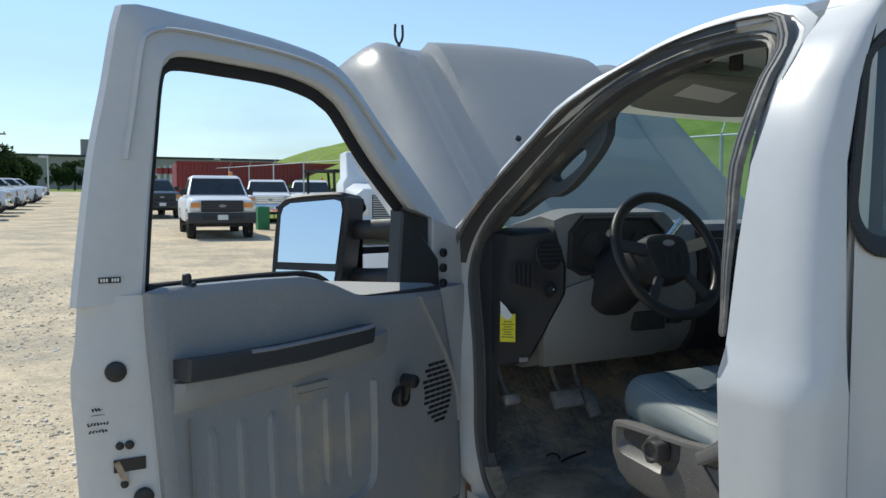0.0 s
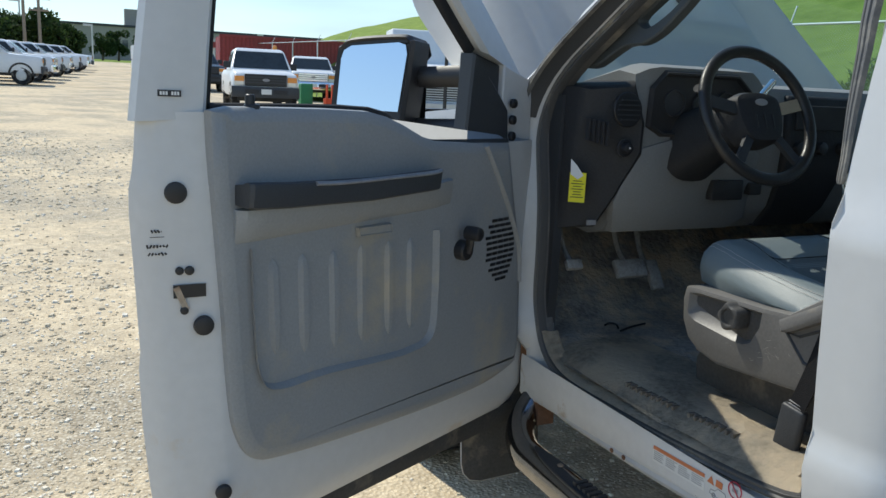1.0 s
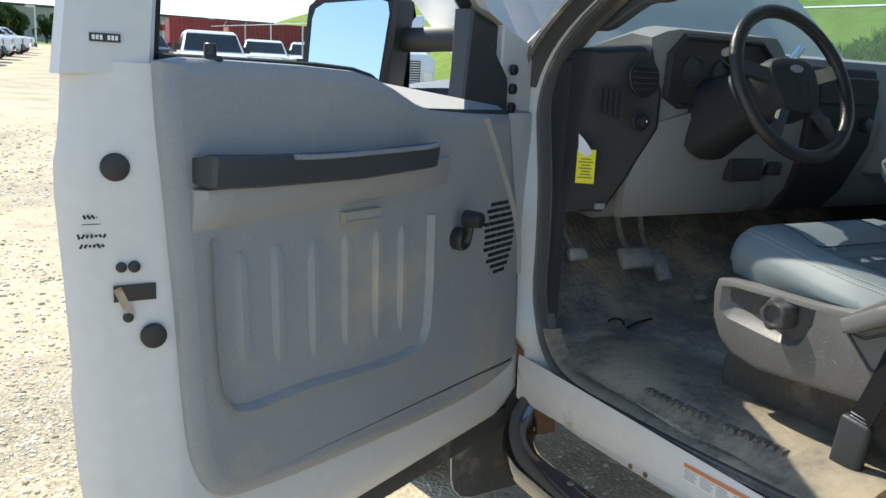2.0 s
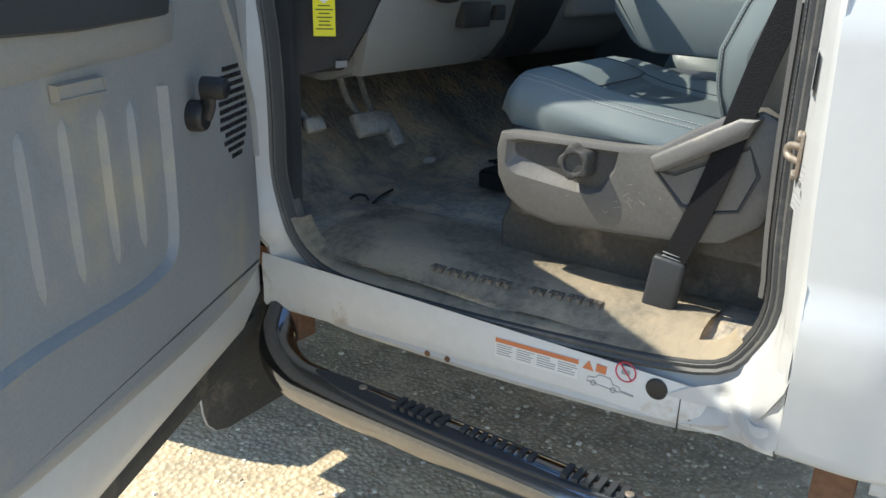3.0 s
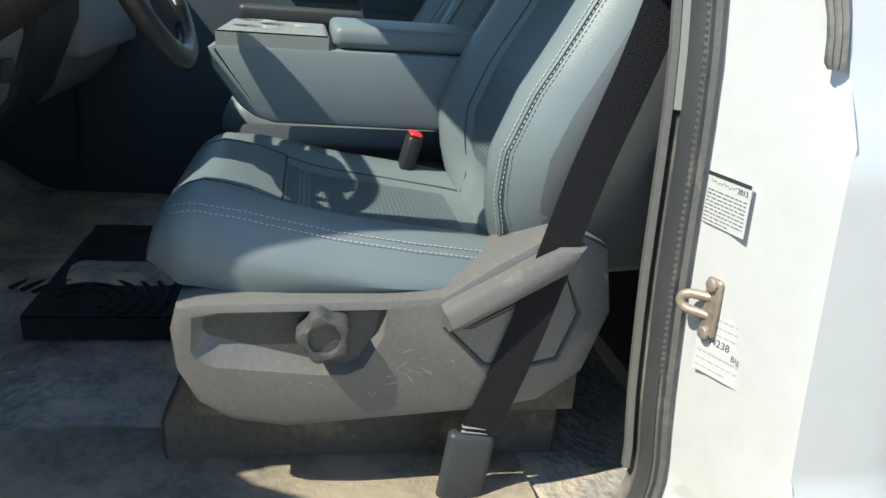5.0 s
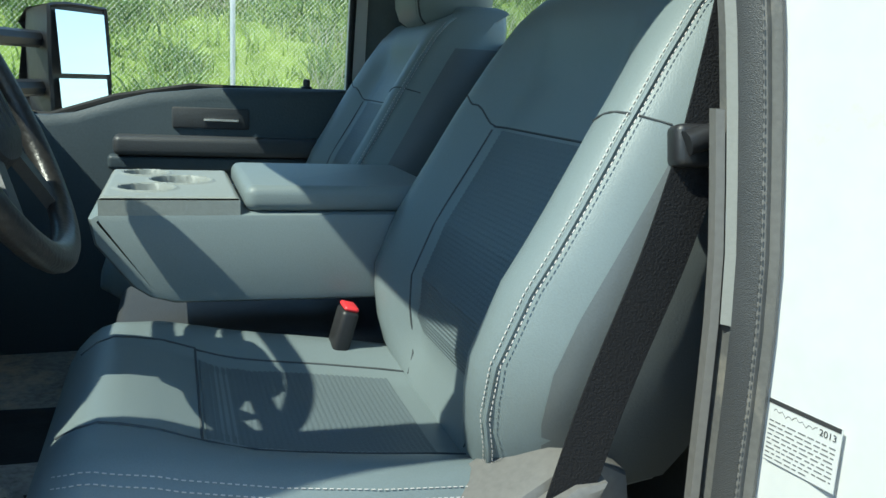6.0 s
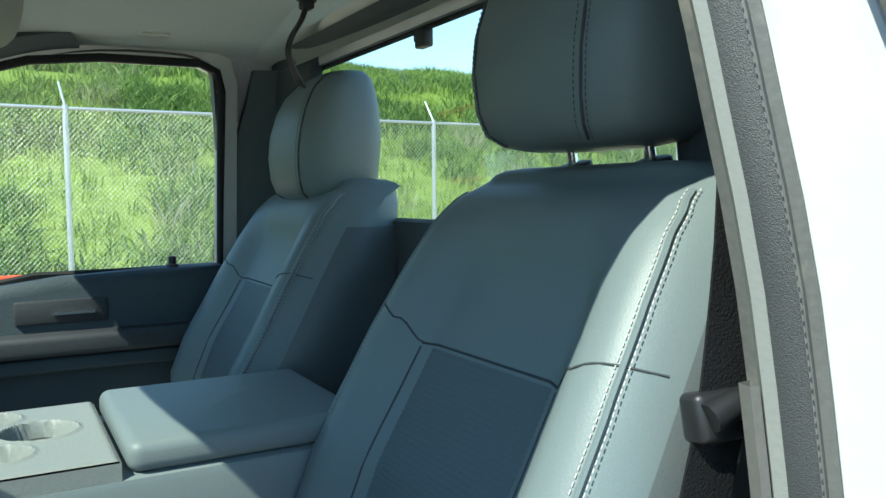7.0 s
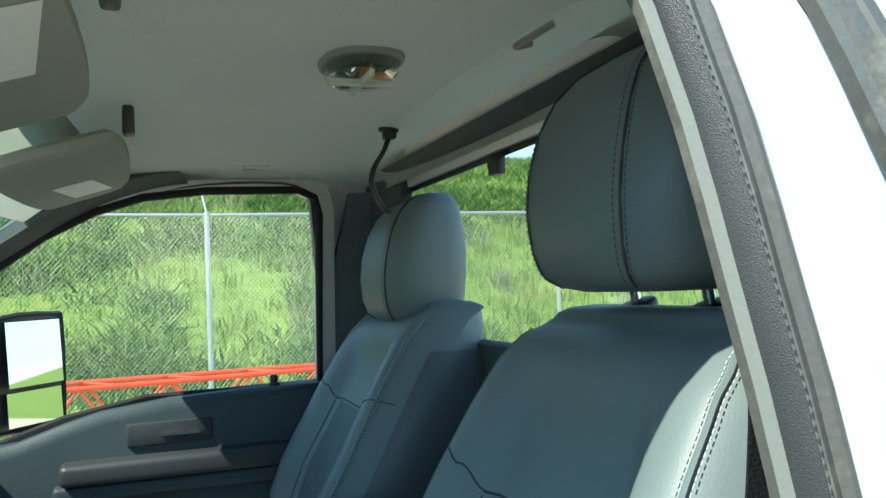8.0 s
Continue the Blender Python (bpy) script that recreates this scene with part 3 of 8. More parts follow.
def seals(s):
    bm = BM()
    rings = []
    for (y, z), (yo, zo), (yi, zi) in zip(LOOP, offset_loop(LOOP, 0.023), offset_loop(LOOP, -0.010)):
        x = x_seal(z)
        rings.append([(s * (x - 0.03), yi, zi), (s * (x + 0.004), yi, zi), (s * (x + 0.016), (yi + y) / 2, (zi + z) / 2), (s * (x + 0.020), y, z), (s * (x + 0.017), 0.7 * y + 0.3 * yo, 0.7 * z + 0.3 * zo), (s * (x + 0.024), 0.5 * y + 0.5 * yo, 0.5 * z + 0.5 * zo), (s * (x + 0.020), 0.2 * y + 0.8 * yo, 0.2 * z + 0.8 * zo), (s * (x + 0.006), yo, zo), (s * (x - 0.02), y, z)])
    loft(bm, rings, True, False, True)
    if s > 0:
        slide_rear_edge(bm)
    part("door_seal", bm, SEAL, truck, "dusty black rubber door seal")


def outer_strip(s):
    """Second weather strip along the pillars and roof rail."""
    for name, f, wd in (("outer_weather_strip", 0.78, 0.014),):
        bm = BM()
        rise = lambda z: blend(z, [(1.42, 0.0), (1.62, 0.6), (1.74, 1.0)])
        low = [Vector((s * (x_outer(z, 0) + 0.001 - 0.012 * rise(z)), y_edge(z) + 0.010 + 0.038 * rise(z), z)) for z in (1.375, 1.39, 1.42, 1.50, 1.60, 1.70, 1.80, 1.88, 1.94)] + [Vector((s * 0.835, 0.03, 1.99)), Vector((s * 0.802, 0.09, 2.028))]
        lp = offset_loop(LOOP, lambda y, z: 0.9 * jamb_width(y, z))
        rail = [Vector((s * (x_shut(y, z) + 0.002), y, z)) for (y0, z0), (y, z) in zip(LOOP, lp) if y0 > 0.22 and z0 > 1.42]
        pts = smooth_path(low + rail, 2)
        ribs = [(-0.020, -0.008), (-0.018, 0.005), (-0.010, 0.006), (-0.007, 0.002), (-0.004, 0.007), (0.004, 0.007), (0.007, 0.002), (0.010, 0.006), (0.018, 0.004), (0.020, -0.008)]
        loft(bm, [[p + Vector((s * (b - 0.3 * a) * k, (a + 0.3 * b) * k, 0)) for a, b in ribs] for p, k in zip(pts, [0.3] + [0.45 + 0.55 * max(rise(p.z), 1.0 * (p.y > 0.06)) for p in pts[1:]])])
        part(name, bm, SEAL, truck, "black outer weather strip")
    bm = BM()
    lo = offset_loop(LOOP, lambda y, z: 0.02)
    hi = offset_loop(LOOP, lambda y, z: 0.92 * jamb_width(y, z))
    idx = [i for i, (y, z) in enumerate(LOOP) if z > 1.42 and y > 0.16]
    rings = []
    for i in idx:
        (y0, z0), (y1, z1) = lo[i], hi[i]
        rings.append([(s * (0.72 * x_seal(z0) + 0.28 * x_shut(y0, z0) + 0.010), y0, z0), (s * (0.4 * x_seal(z1) + 0.6 * x_shut(y1, z1) + 0.012), (y0 + y1) / 2, (z0 + z1) / 2), (s * (x_shut(y1, z1) + 0.004), y1, z1)])
    loft(bm, rings, False, False)
    part("roof_rail_trim", bm, TRIM_DARK, truck, "dark rubber roof rail trim")


seals(-1)
seals(1)
outer_strip(-1)


def floor_and_bulkhead():
    bm = BM()
    xs = span(-0.90, 0.90, 37)
    ys = span(-0.15, 1.75, 39)
    def f(x, y):
        z = 0.735
        edge = max(0, abs(x) - 0.80) / 0.10
        z -= 0.045 * edge ** 2
        if abs(x) < 0.24:
            z += 0.05 * (0.5 + 0.5 * math.cos(math.pi * x / 0.24))
        z += max(0, y - 1.22) ** 1.25 * 1.05
        z += 0.008 * noise.noise(Vector((x * 5, y * 5, 1)))
        return (x, y, z)
    grid(bm, xs, ys, f)
    part("cab_floor", bm, MAT_FLOOR, truck, "dirty black vinyl cab floor with tan dust")
    bm = BM()
    box(bm, -0.9, 0.9, 1.62, 1.70, 0.55, 1.50)
    part("bulkhead", bm, TRIM_DARK, truck)
    for s in (-1, 1):
        bm = BM()
        box(bm, s * 0.865, s * 0.895, 1.09, 1.66, 0.70, 1.50)
        part("kick_panel", bm, TRIM_DARK, truck)
    bm = BM()
    box(bm, -0.85, 0.85, -0.15, 1.65, 0.585, 0.64)
    part("underbody", bm, RUST, truck, "rusty underbody")


floor_and_bulkhead()


def sill_details():
    s = -1
    # rocker lower edge
    bm = BM()
    zb = lambda y: 0.534 + 0.056 * (1.02 - y) + 0.062 * sill_flare(y)
    rows = [(0.0, 0.668), (0.0015, 0.655), (0.0022, 0.642), (0.0025, 0.628), (0.0022, 0.612), (0.002, 0.60), (0.0, 0.585), (0.0, None), (-0.006, None), (-0.020, None), (-0.075, None)]
    drop = (0, 0, 0, 0, 0, 0, 0, 0.012, 0.002, 0.0, 0.03)
    def sill(y, k):
        off, z = rows[k]
        low = zb(y) + drop[k]
        z = low if z is None else max(z, low + 0.004 * (7 - k)) + 0.022 * sill_flare(y)
        x = 0.936 + off + 0.126 * sill_flare(y)
        # knocks where boots and the jack have met the sill end
        for dy, dz, r, deep in ((0.055, 0.640, 0.022, 0.007), (0.015, 0.655, 0.018, -0.005), (-0.015, 0.615, 0.020, 0.006), (0.66, 0.60, 0.03, 0.0015), (0.90, 0.62, 0.04, 0.0015)):
            x -= deep * math.exp(-((y - dy) ** 2 + (z - dz) ** 2) / (2 * (0.6 * r) ** 2))
        return (-x, y, z)
    grid(bm, sorted(set(span(-0.068, 0.14, 34) + span(0.14, 1.16, 32))), list(range(11)), sill)
    part("rocker", bm, ROCKER, truck, "white rocker panel with rust chips and dents")


sill_details()


def sill_end():
    """Dented sheet where the sill sweeps up into the rear jamb and out to the cab corner."""
    bm = BM()
    y_in = lambda z: blend(z, [(0.64, 0.14), (0.668, 0.10), (0.690, 0.052), (0.72, 0.018), (0.745, -0.002), (0.80, -0.020), (0.86, -0.026)])
    def f(z, u):
        y = y_in(z) + (-0.072 - y_in(z)) * u
        face = sorted((yy, xx) for xx, yy in jamb_profile(max(z, 0.75)))
        x_j = blend(y, face)
        x_r = 0.936 + 0.126 * sill_flare(y)
        k = smoothstep(z, 0.655, 0.84)
        x = x_r + (x_j - x_r) * k + 0.005 * (1 - smoothstep(z, 0.82, 0.86))
        for dy, dz, r, deep in ((0.045, 0.672, 0.020, 0.008), (0.005, 0.676, 0.016, -0.006), (-0.030, 0.700, 0.026, 0.007), (-0.018, 0.76, 0.03, 0.004), (-0.045, 0.80, 0.03, -0.004)):
            x -= deep * math.exp(-((y - dy) ** 2 + (z - dz) ** 2) / (2 * (0.55 * r) ** 2))
        return (-x, y, z)
    grid(bm, span(0.640, 0.86, 40), span(0, 1, 30), lambda z, u: f(z + 0.036 * u * u * (0.86 - z) / 0.22, u))
    part("sill_end", bm, WHITE_DIRTY, truck, "dented white sill end below the striker")


sill_end()


def windscreen():
    bm = BM()
    def f(u, v):
        x = (0.83 - 0.06 * v) * (2 * u - 1)
        bow = 0.12 * (1 - (2 * u - 1) ** 2)
        return (x, 1.30 + bow - (0.78 + bow * 0.4) * v, 1.475 + 0.55 * v)
    grid(bm, span(0, 1, 15), span(0, 1, 8), f)
    g = part("windscreen", bm, GLASS_SCREEN, truck)
    g.visible_shadow = False
    bm = BM()
    grid(bm, span(0, 1, 15), span(0.770, 1.02, 4), lambda u, v: tuple(Vector(f(u, v)) - Vector((0, 0.004, 0.012))))
    thicken(bm, 0.004)
    part("header_trim", bm, HEADLINER, truck, "grey cloth windscreen header")
    bm = BM()
    def c(u, v):
        x = 0.92 * (2 * u - 1)
        bow = 0.12 * (1 - (2 * u - 1) ** 2)
        return (x, 1.27 + bow + v * 0.25, 1.475 + 0.015 * v)
    grid(bm, span(0, 1, 15), span(0, 1, 4), c)
    thicken(bm, -0.03)
    part("cowl", bm, BLACK, truck, "black plastic cowl")


windscreen()


def bonnet():
    """Raised bonnet, hinged at the cowl, with a stepped centre dome."""
    hinge_y, hinge_z, up = 1.46, 1.53, radians(43)
    cu, su = math.cos(up), math.sin(up)
    us = sorted(set(span(0, 1.30, 18) + [0.26, 0.285, 0.31, 0.335, 0.36, 1.20, 1.24, 1.27]))
    xs = sorted(set([0.0] + [s * v for s in (-1, 1) for v in (0.2, 0.4, 0.470, 0.485, 0.495, 0.51, 0.56, 0.60, 0.64, 0.67, 0.70, 0.75, 0.80, 0.86, 0.90, 0.935, 0.96, 0.975)]))
    def f(u, x):
        a = abs(x)
        width = 1.0 - 0.05 * (u / 1.30) ** 2
        edge = 0.495 - 0.04 * (1 - min(1, u / 1.2))
        h = 0.048 * (1 - smoothstep(a, edge - 0.028, edge + 0.004)) * smoothstep(u, 0.27, 0.35)
        h += 0.020 * (1 - (min(a, 0.5) / 0.5) ** 2)
        h += 0.026 * math.exp(-((a - 0.72) / 0.085) ** 2)
        h -= 0.24 * max(0, (a - 0.74) / 0.235) ** 1.8 * min(1, 0.35 + u)
        h -= 0.07 * max(0, (u - 1.08) / 0.22) ** 2
        return (x * width, hinge_y + u * cu - h * su, hinge_z + u * su + h * cu)
    bm = BM()
    grid(bm, us, xs, f)
    thicken(bm, 0.02)
    part("bonnet", bm, WHITE, truck, "raised white bonnet seen from its outer face")
    for x in (-0.36, 0.06):
        bm = BM()
        c = Vector(f(0.46, x)) + Vector((0, -su * 0.004, cu * 0.004))
        disc(bm, c, (0, -su, cu), 0.013, 0.014, 10)
        part("washer_nozzle", bm, BLACK, truck)


bonnet()


def front_end():
    """Wings, arches, front frame and wheels."""
    for s in (-1, 1):
        bm = BM()
        def f(y, k):
            top = blend(y, [(1.27, 1.50), (1.6, 1.44), (2.6, 1.36)])
            arch = 0.62
            d2 = 0.50 ** 2 - (y - 1.98) ** 2
            if d2 > 0:
                arch = max(arch, 0.42 + math.sqrt(d2))
            z = top + (arch - top) * k
            bulge = 0.03 * math.sin(math.pi * k)
            return (s * (0.985 + bulge - 0.05 * (k < 0.01)), y, z)
        grid(bm, span(1.27, 2.62, 28), span(0, 1, 9), f)
        thicken(bm, 0.015)
        part("front_wing", bm, WHITE, truck)
    bm = BM()
    box(bm, -0.93, 0.93, 2.60, 2.72, 0.55, 1.40)
    part("grille_panel", bm, BLACK, truck)
    for s in (-1, 1):
        wheel = None
        bm = BM()
        c = Vector((s * 0.90, 1.98, 0.40))
        prof = [(-0.12, 0.24), (-0.13, 0.33), (-0.125, 0.375), (-0.10, 0.395), (-0.05, 0.402), (0, 0.404), (0.05, 0.402), (0.10, 0.395), (0.125, 0.375), (0.13, 0.33), (0.12, 0.24)]
        n = 40
        rings = [[c + Vector((w, r * math.cos(2 * math.pi * i / n), r * math.sin(2 * math.pi * i / n))) for w, r in prof] for i in range(n)]
        loft(bm, rings, False, False, True)
        wheel = part("front_wheel", bm, TYRE, truck, "dusty black off-road tyre")
        bm = BM()
        for i in range(n):
            a = 2 * math.pi * (i + 0.5) / n
            for w, sk in ((-0.085, 0.3), (-0.03, -0.3), (0.03, 0.3), (0.085, -0.3)):
                m = Matrix.Translation(c) @ Matrix.Rotation(a, 4, "X") @ Matrix.Translation((w, 0, 0.402)) @ Matrix.Rotation(sk, 4, "Z")
                box(bm, -0.023, 0.023, -0.02, 0.02, -0.008, 0.010, m)
        part("tread", bm, TYRE, wheel)
        bm = BM()
        disc(bm, c + Vector((s * 0.07, 0, 0)), (s, 0, 0), 0.24, 0.03, 28)
        part("rim", bm, GALV, wheel)
        bm = BM()
        flap = [(0, 0.56), (0, 0.26), (0.02, 0.243), (0.22, 0.235), (0.258, 0.244), (0.280, 0.268), (0.288, 0.30), (0.29, 0.56)]
        place = lambda a, b, cc: (s * (0.84 + a), 1.20 + cc - 0.1 * (0.56 - b), b)
        prism(bm, flap, 0.0, 0.008, place)
        mf = part("mud_flap", bm, STRIP, truck, "black rubber mud flap")
        bm = BM()
        tube(bm, [place(a, b, 0.004) for a, b in flap[1:]], 0.003, 6)
        part("worn_edge", bm, GREYINK, mf, "pale worn edge")
    for s in (-1, 1):
        bm = BM()
        box(bm, s * 0.46 - 0.04, s * 0.46 + 0.04, -3.0, 2.6, 0.52, 0.70)
        part("chassis_rail", bm, RUST, truck, "rusty chassis rail", bevel=0.008)


front_end()


def unseen_engine_bay():
    # unseen engine and arch liners, added to keep sun off the ground below
    bm = BM()
    rounded_box(bm, -0.40, 0.40, 1.55, 2.45, 0.50, 1.18, 0.08)
    for k in range(4):
        for sx in (-1, 1):
            tube(bm, [(sx * 0.12, 1.75 + 0.17 * k, 1.16), (sx * 0.30, 1.75 + 0.17 * k, 1.20), (sx * 0.42, 1.75 + 0.17 * k, 1.05)], 0.035, 8)
    part("engine", bm, BLACK, truck, "unseen black engine added under the bonnet to block light")
    for sx in (-1, 1):
        bm = BM()
        grid(bm, span(1.30, 2.60, 20), [0, 1, 2], lambda y, k: (sx * (0.97, 0.62, 0.60)[k], y, (0.44 + math.sqrt(max(0.0, 0.52 ** 2 - (y - 1.98) ** 2)), 0.46 + math.sqrt(max(0.0, 0.52 ** 2 - (y - 1.98) ** 2)), 0.60)[k]))
        thicken(bm, 0.006)
        part("unseen_arch_liner", bm, BLACK, truck, "unseen black arch liner added to block light")


unseen_engine_bay()


def step_bar():
    bm = BM()
    line = smooth_path([(-0.86, 1.10, 0.60), (-0.90, 1.12, 0.52), (-0.97, 1.08, 0.455), (-1.02, 0.98, 0.430), (-1.03, 0.85, 0.425), (-1.03, 0.4, 0.425), (-1.03, -0.2, 0.425), (-1.01, -0.33, 0.44), (-0.93, -0.38, 0.52)], 6)
    tube(bm, line, 0.045, 18, squash=(0.050, 0.046))
    bar = part("step_bar", bm, STEP, truck, "polished steel tubular side step with dust spots")
    bm = BM()
    pts = [(a.x, a.y) for a in smooth_path([(0.90, 0), (0.80, 0.026), (0.6, 0.033), (0.36, 0.033), (0.20, 0.026), (0.10, 0), (0.20, -0.026), (0.36, -0.033), (0.6, -0.033), (0.80, -0.026)], 4, True)]
    prism(bm, [(y, w) for y, w in pts], 0.460, 0.4765, lambda y, w, z: (-1.03 + w, y, z - 9.0 * abs(w) ** 2.0))
    pad = part("step_pad", bm, TRIM_DARK, bar, "ribbed black plastic tread pad", bevel=0.003)
    for y0 in (0.66, 0.27):
        for i in range(6):
            bm = BM()
            y = y0 - 0.022 * i
            box(bm, -1.03 - 0.021, -1.03 + 0.021, y - 0.006, y + 0.006, 0.470, 0.4790)
            part("pad_rib", bm, TRIM_DARK, pad)
    for i in range(8):
        bm = BM()
        y = 0.50 - 0.022 * i
        box(bm, -1.042, -1.018, y - 0.008, y + 0.003, 0.470, 0.4785)
        part("pad_bar", bm, TRIM_DARK, pad)
    for y in (0.76, 0.15):
        bm = BM()
        disc(bm, (-1.03, y, 0.4755), (0, 0, 1), 0.009, 0.004, 12)
        part("pad_bolt", bm, STEEL, pad)
    bm = BM()
    box(bm, -0.93, -0.87, 1.05, 1.11, 0.46, 0.62)
    part("step_bracket", bm, RUST, bar)


step_bar()

# ---- driver's door, swung open ----
HINGE = Vector((-1.0, 1.21, 0))
D_DIR, N_DIR = Vector((-0.885, -0.466, 0)), Vector((0.466, -0.885, 0))


def dp(u, z, n):
    """A place on the door: u from the hinge, height, n towards the cab."""
    q = HINGE + D_DIR * (0.98 * u) + N_DIR * n
    return (q.x, q.y, z)


door = empty("driver_door")
door.parent = truck
door["label"] = "driver door swung wide open, grey inner panel"

FRAME_OUT = [(-0.04, 1.533), (0.161, 1.705), (0.328, 1.837), (0.477, 1.962), (0.579, 2.008), (0.735, 2.028), (0.917, 2.036), (1.075, 2.038), (1.165, 2.038), (1.203, 2.025), (1.24, 1.86), (1.276, 1.708), (1.31, 1.48), (1.318, 1.42)]
GLASS_OUT = [(0.288, 1.36), (0.272, 1.611), (0.441, 1.75), (0.558, 1.868), (0.61, 1.90), (0.666, 1.921), (0.786, 1.938), (0.962, 1.940), (1.07, 1.938), (1.115, 1.925), (1.136, 1.888), (1.152, 1.768), (1.172, 1.59), (1.185, 1.43)]


def driver_door():
    # outer skin and lower box, as a lofted shell: sections by height
    bm = BM()
    prof = lambda z: blend(z, [(0.49, 1.240), (0.55, 1.258), (0.70, 1.278), (0.9, 1.290), (1.10, 1.300), (1.30, 1.312), (1.34, 1.306), (1.45, 1.302)])
    zs = [0.492, 0.51, 0.56, 0.66, 0.80, 0.92, 0.96, 1.10, 1.24, 1.29, 1.325, 1.36, 1.44]
    rings = []
    for z in zs:
        e = prof(z)
        fwd = blend(z, [(0.49, -0.05), (0.56, -0.07), (1.44, -0.05)])
        out = blend(z, [(0.49, -0.035), (0.56, -0.055), (0.90, -0.06), (0.96, -0.045), (1.26, -0.045), (1.33, -0.030), (1.44, -0.022)])
        tuck = blend(z, [(0.49, -0.03), (0.56, 0.0), (1.44, 0.0)])
        lo = min(z, 1.358 + 0.004 * (z - 1.36))
        rings.append([dp(fwd, lo, out), dp(0.3, lo, out), dp(0.55, lo, out), dp(0.76, min(z, 1.434), out), dp(0.9, z, out), dp(e - 0.02, z, out), dp(e, z, out + 0.012), dp(e - 0.002, z, 0.004 + tuck), dp(e - 0.022, z, 0.030 + tuck),
                      dp(e - 0.105, z, 0.0725 + tuck), dp(e - 0.118, z, 0.076 + tuck), dp(0.76, min(z, 1.434), 0.076 + tuck), dp(0.55, lo, 0.076 + tuck), dp(0.05, lo, 0.076 + tuck), dp(fwd + 0.02, lo, 0.060 + tuck)])
    loft(bm, rings)
    part("door_shell", bm, WHITE_DIRTY, door, "white door shell with scuffed edge")
    # window frame
    bm = BM()
    fo = [(p.x, p.y) for p in smooth_path([(a, b, 0) for a, b in FRAME_OUT], 3)]
    gi = [(p.x, p.y) for p in smooth_path([(a, b, 0) for a, b in GLASS_OUT[1:]], 3)]
    def resample(line, n):
        P = [Vector((a, b)) for a, b in line]
        acc = [0.0]
        for a, b in zip(P, P[1:]):
            acc.append(acc[-1] + (b - a).length)
        out = []
        for i in range(n):
            t = acc[-1] * i / (n - 1)
            k = max(0, min(len(P) - 2, next((j for j in range(len(acc) - 1) if acc[j + 1] >= t), len(P) - 2)))
            f = (t - acc[k]) / max(1e-9, acc[k + 1] - acc[k])
            q = P[k].lerp(P[k + 1], f)
            out.append((q.x, q.y))
        return out
    # cut both lines into matching stations: front slope, top, rear
    fo_a, gi_a = resample(fo, 50), resample(gi, 50)
    rings = []
    for (a, b), (c, d) in zip(fo_a, gi_a):
        mid = lambda f: (a + (c - a) * f, b + (d - b) * f)
        o1, o2 = mid(0.0), mid(0.18)
        i1, i2 = mid(0.86), mid(0.97)
        rings.append([dp(*o1, -0.012), dp(*o1, 0.012), dp(*o2, 0.030), dp(*mid(0.5), 0.045), dp(*i1, 0.060), dp(*i2, 0.050), dp(*i2, -0.012)])
    loft(bm, rings)
    frame_part = part("window_frame", bm, WHITE_DIRTY, door, "white window frame of the door")
    bm = BM()
    bead = [(a + (c - a) * 0.42, b + (d - b) * 0.42) for (a, b), (c, d) in zip(fo_a, gi_a)][8:42]
    tube(bm, [dp(u, z, 0.0405) for u, z in bead], 0.01, 8, squash=(0.014, 0.005))
    part("pressed_bead", bm, WHITE_DIRTY, frame_part)
    bm = BM()
    loop = [(a, b, 0) for a, b in GLASS_OUT[1:]]
    line = smooth_path(loop, 3)
    pts = [Vector(dp(p.x, p.y, 0.022)) for p in line]
    tube(bm, pts, 0.016, 8, squash=(0.013, 0.026))
    part("window_channel", bm, RUBBER, door, "black rubber window channel")
    # trim panel
    bm = BM()
    top = [(1.207, 1.444), (1.16, 1.452), (1.087, 1.452), (0.9, 1.450), (0.76, 1.445), (0.70, 1.434), (0.635, 1.414), (0.56, 1.385), (0.50, 1.371), (0.32, 1.362), (0.149, 1.357)]
    low = [(0.10, 1.19), (0.060, 1.05), (0.037, 0.886), (0.028, 0.74), (0.035, 0.68), (0.06, 0.655), (0.21, 0.632), (0.434, 0.634), (0.674, 0.648), (0.877, 0.664), (1.02, 0.680), (1.10, 0.70), (1.144, 0.761), (1.165, 0.855), (1.184, 1.095), (1.203, 1.317)]
    low = [(p.x, p.y) for p in smooth_path([(a, b, 0) for a, b in low], 3)]
    outline = top + low
    # outline pushed in by two bevel rings
    rings = [[dp(u, z, 0.070) for u, z in outline], [dp(u, z, 0.088) for u, z in offset_loop(outline, -0.002)], [dp(u, z, 0.096) for u, z in offset_loop(outline, -0.012)], [dp(u, z, 0.099) for u, z in offset_loop(outline, -0.03)]]
    loft(bm, rings, True, False)
    vs = [bm.verts.new(p) for p in rings[-1]]
    f = bm.faces.new(vs)
    panel = part("trim_panel", bm, TRIM, door, "grey moulded plastic inner panel with tan dust")
    bm = BM()
    belt = [(0.14, 1.362), (0.30, 1.364), (0.50, 1.368), (0.56, 1.376), (0.66, 1.407), (0.76, 1.440)]
    loft(bm, [[dp(u, z - 0.006, 0.084), dp(u, z + 0.005, 0.080), dp(u, z + 0.006, 0.0), dp(u, z + 0.004, -0.036), dp(u, z - 0.006, -0.040)] for u, z in belt])
    part("belt_seal", bm, TRIM_DARK, door, "black belt line seal below the window")
    # armrest, pocket face, ribs
    bm = BM()
    sec = [(0.0, -0.004), (0.048, -0.008), (0.055, -0.004), (0.060, 0.036), (0.057, 0.043), (0.050, 0.046), (0.030, 0.040), (0.0, 0.036)]
    rings = []
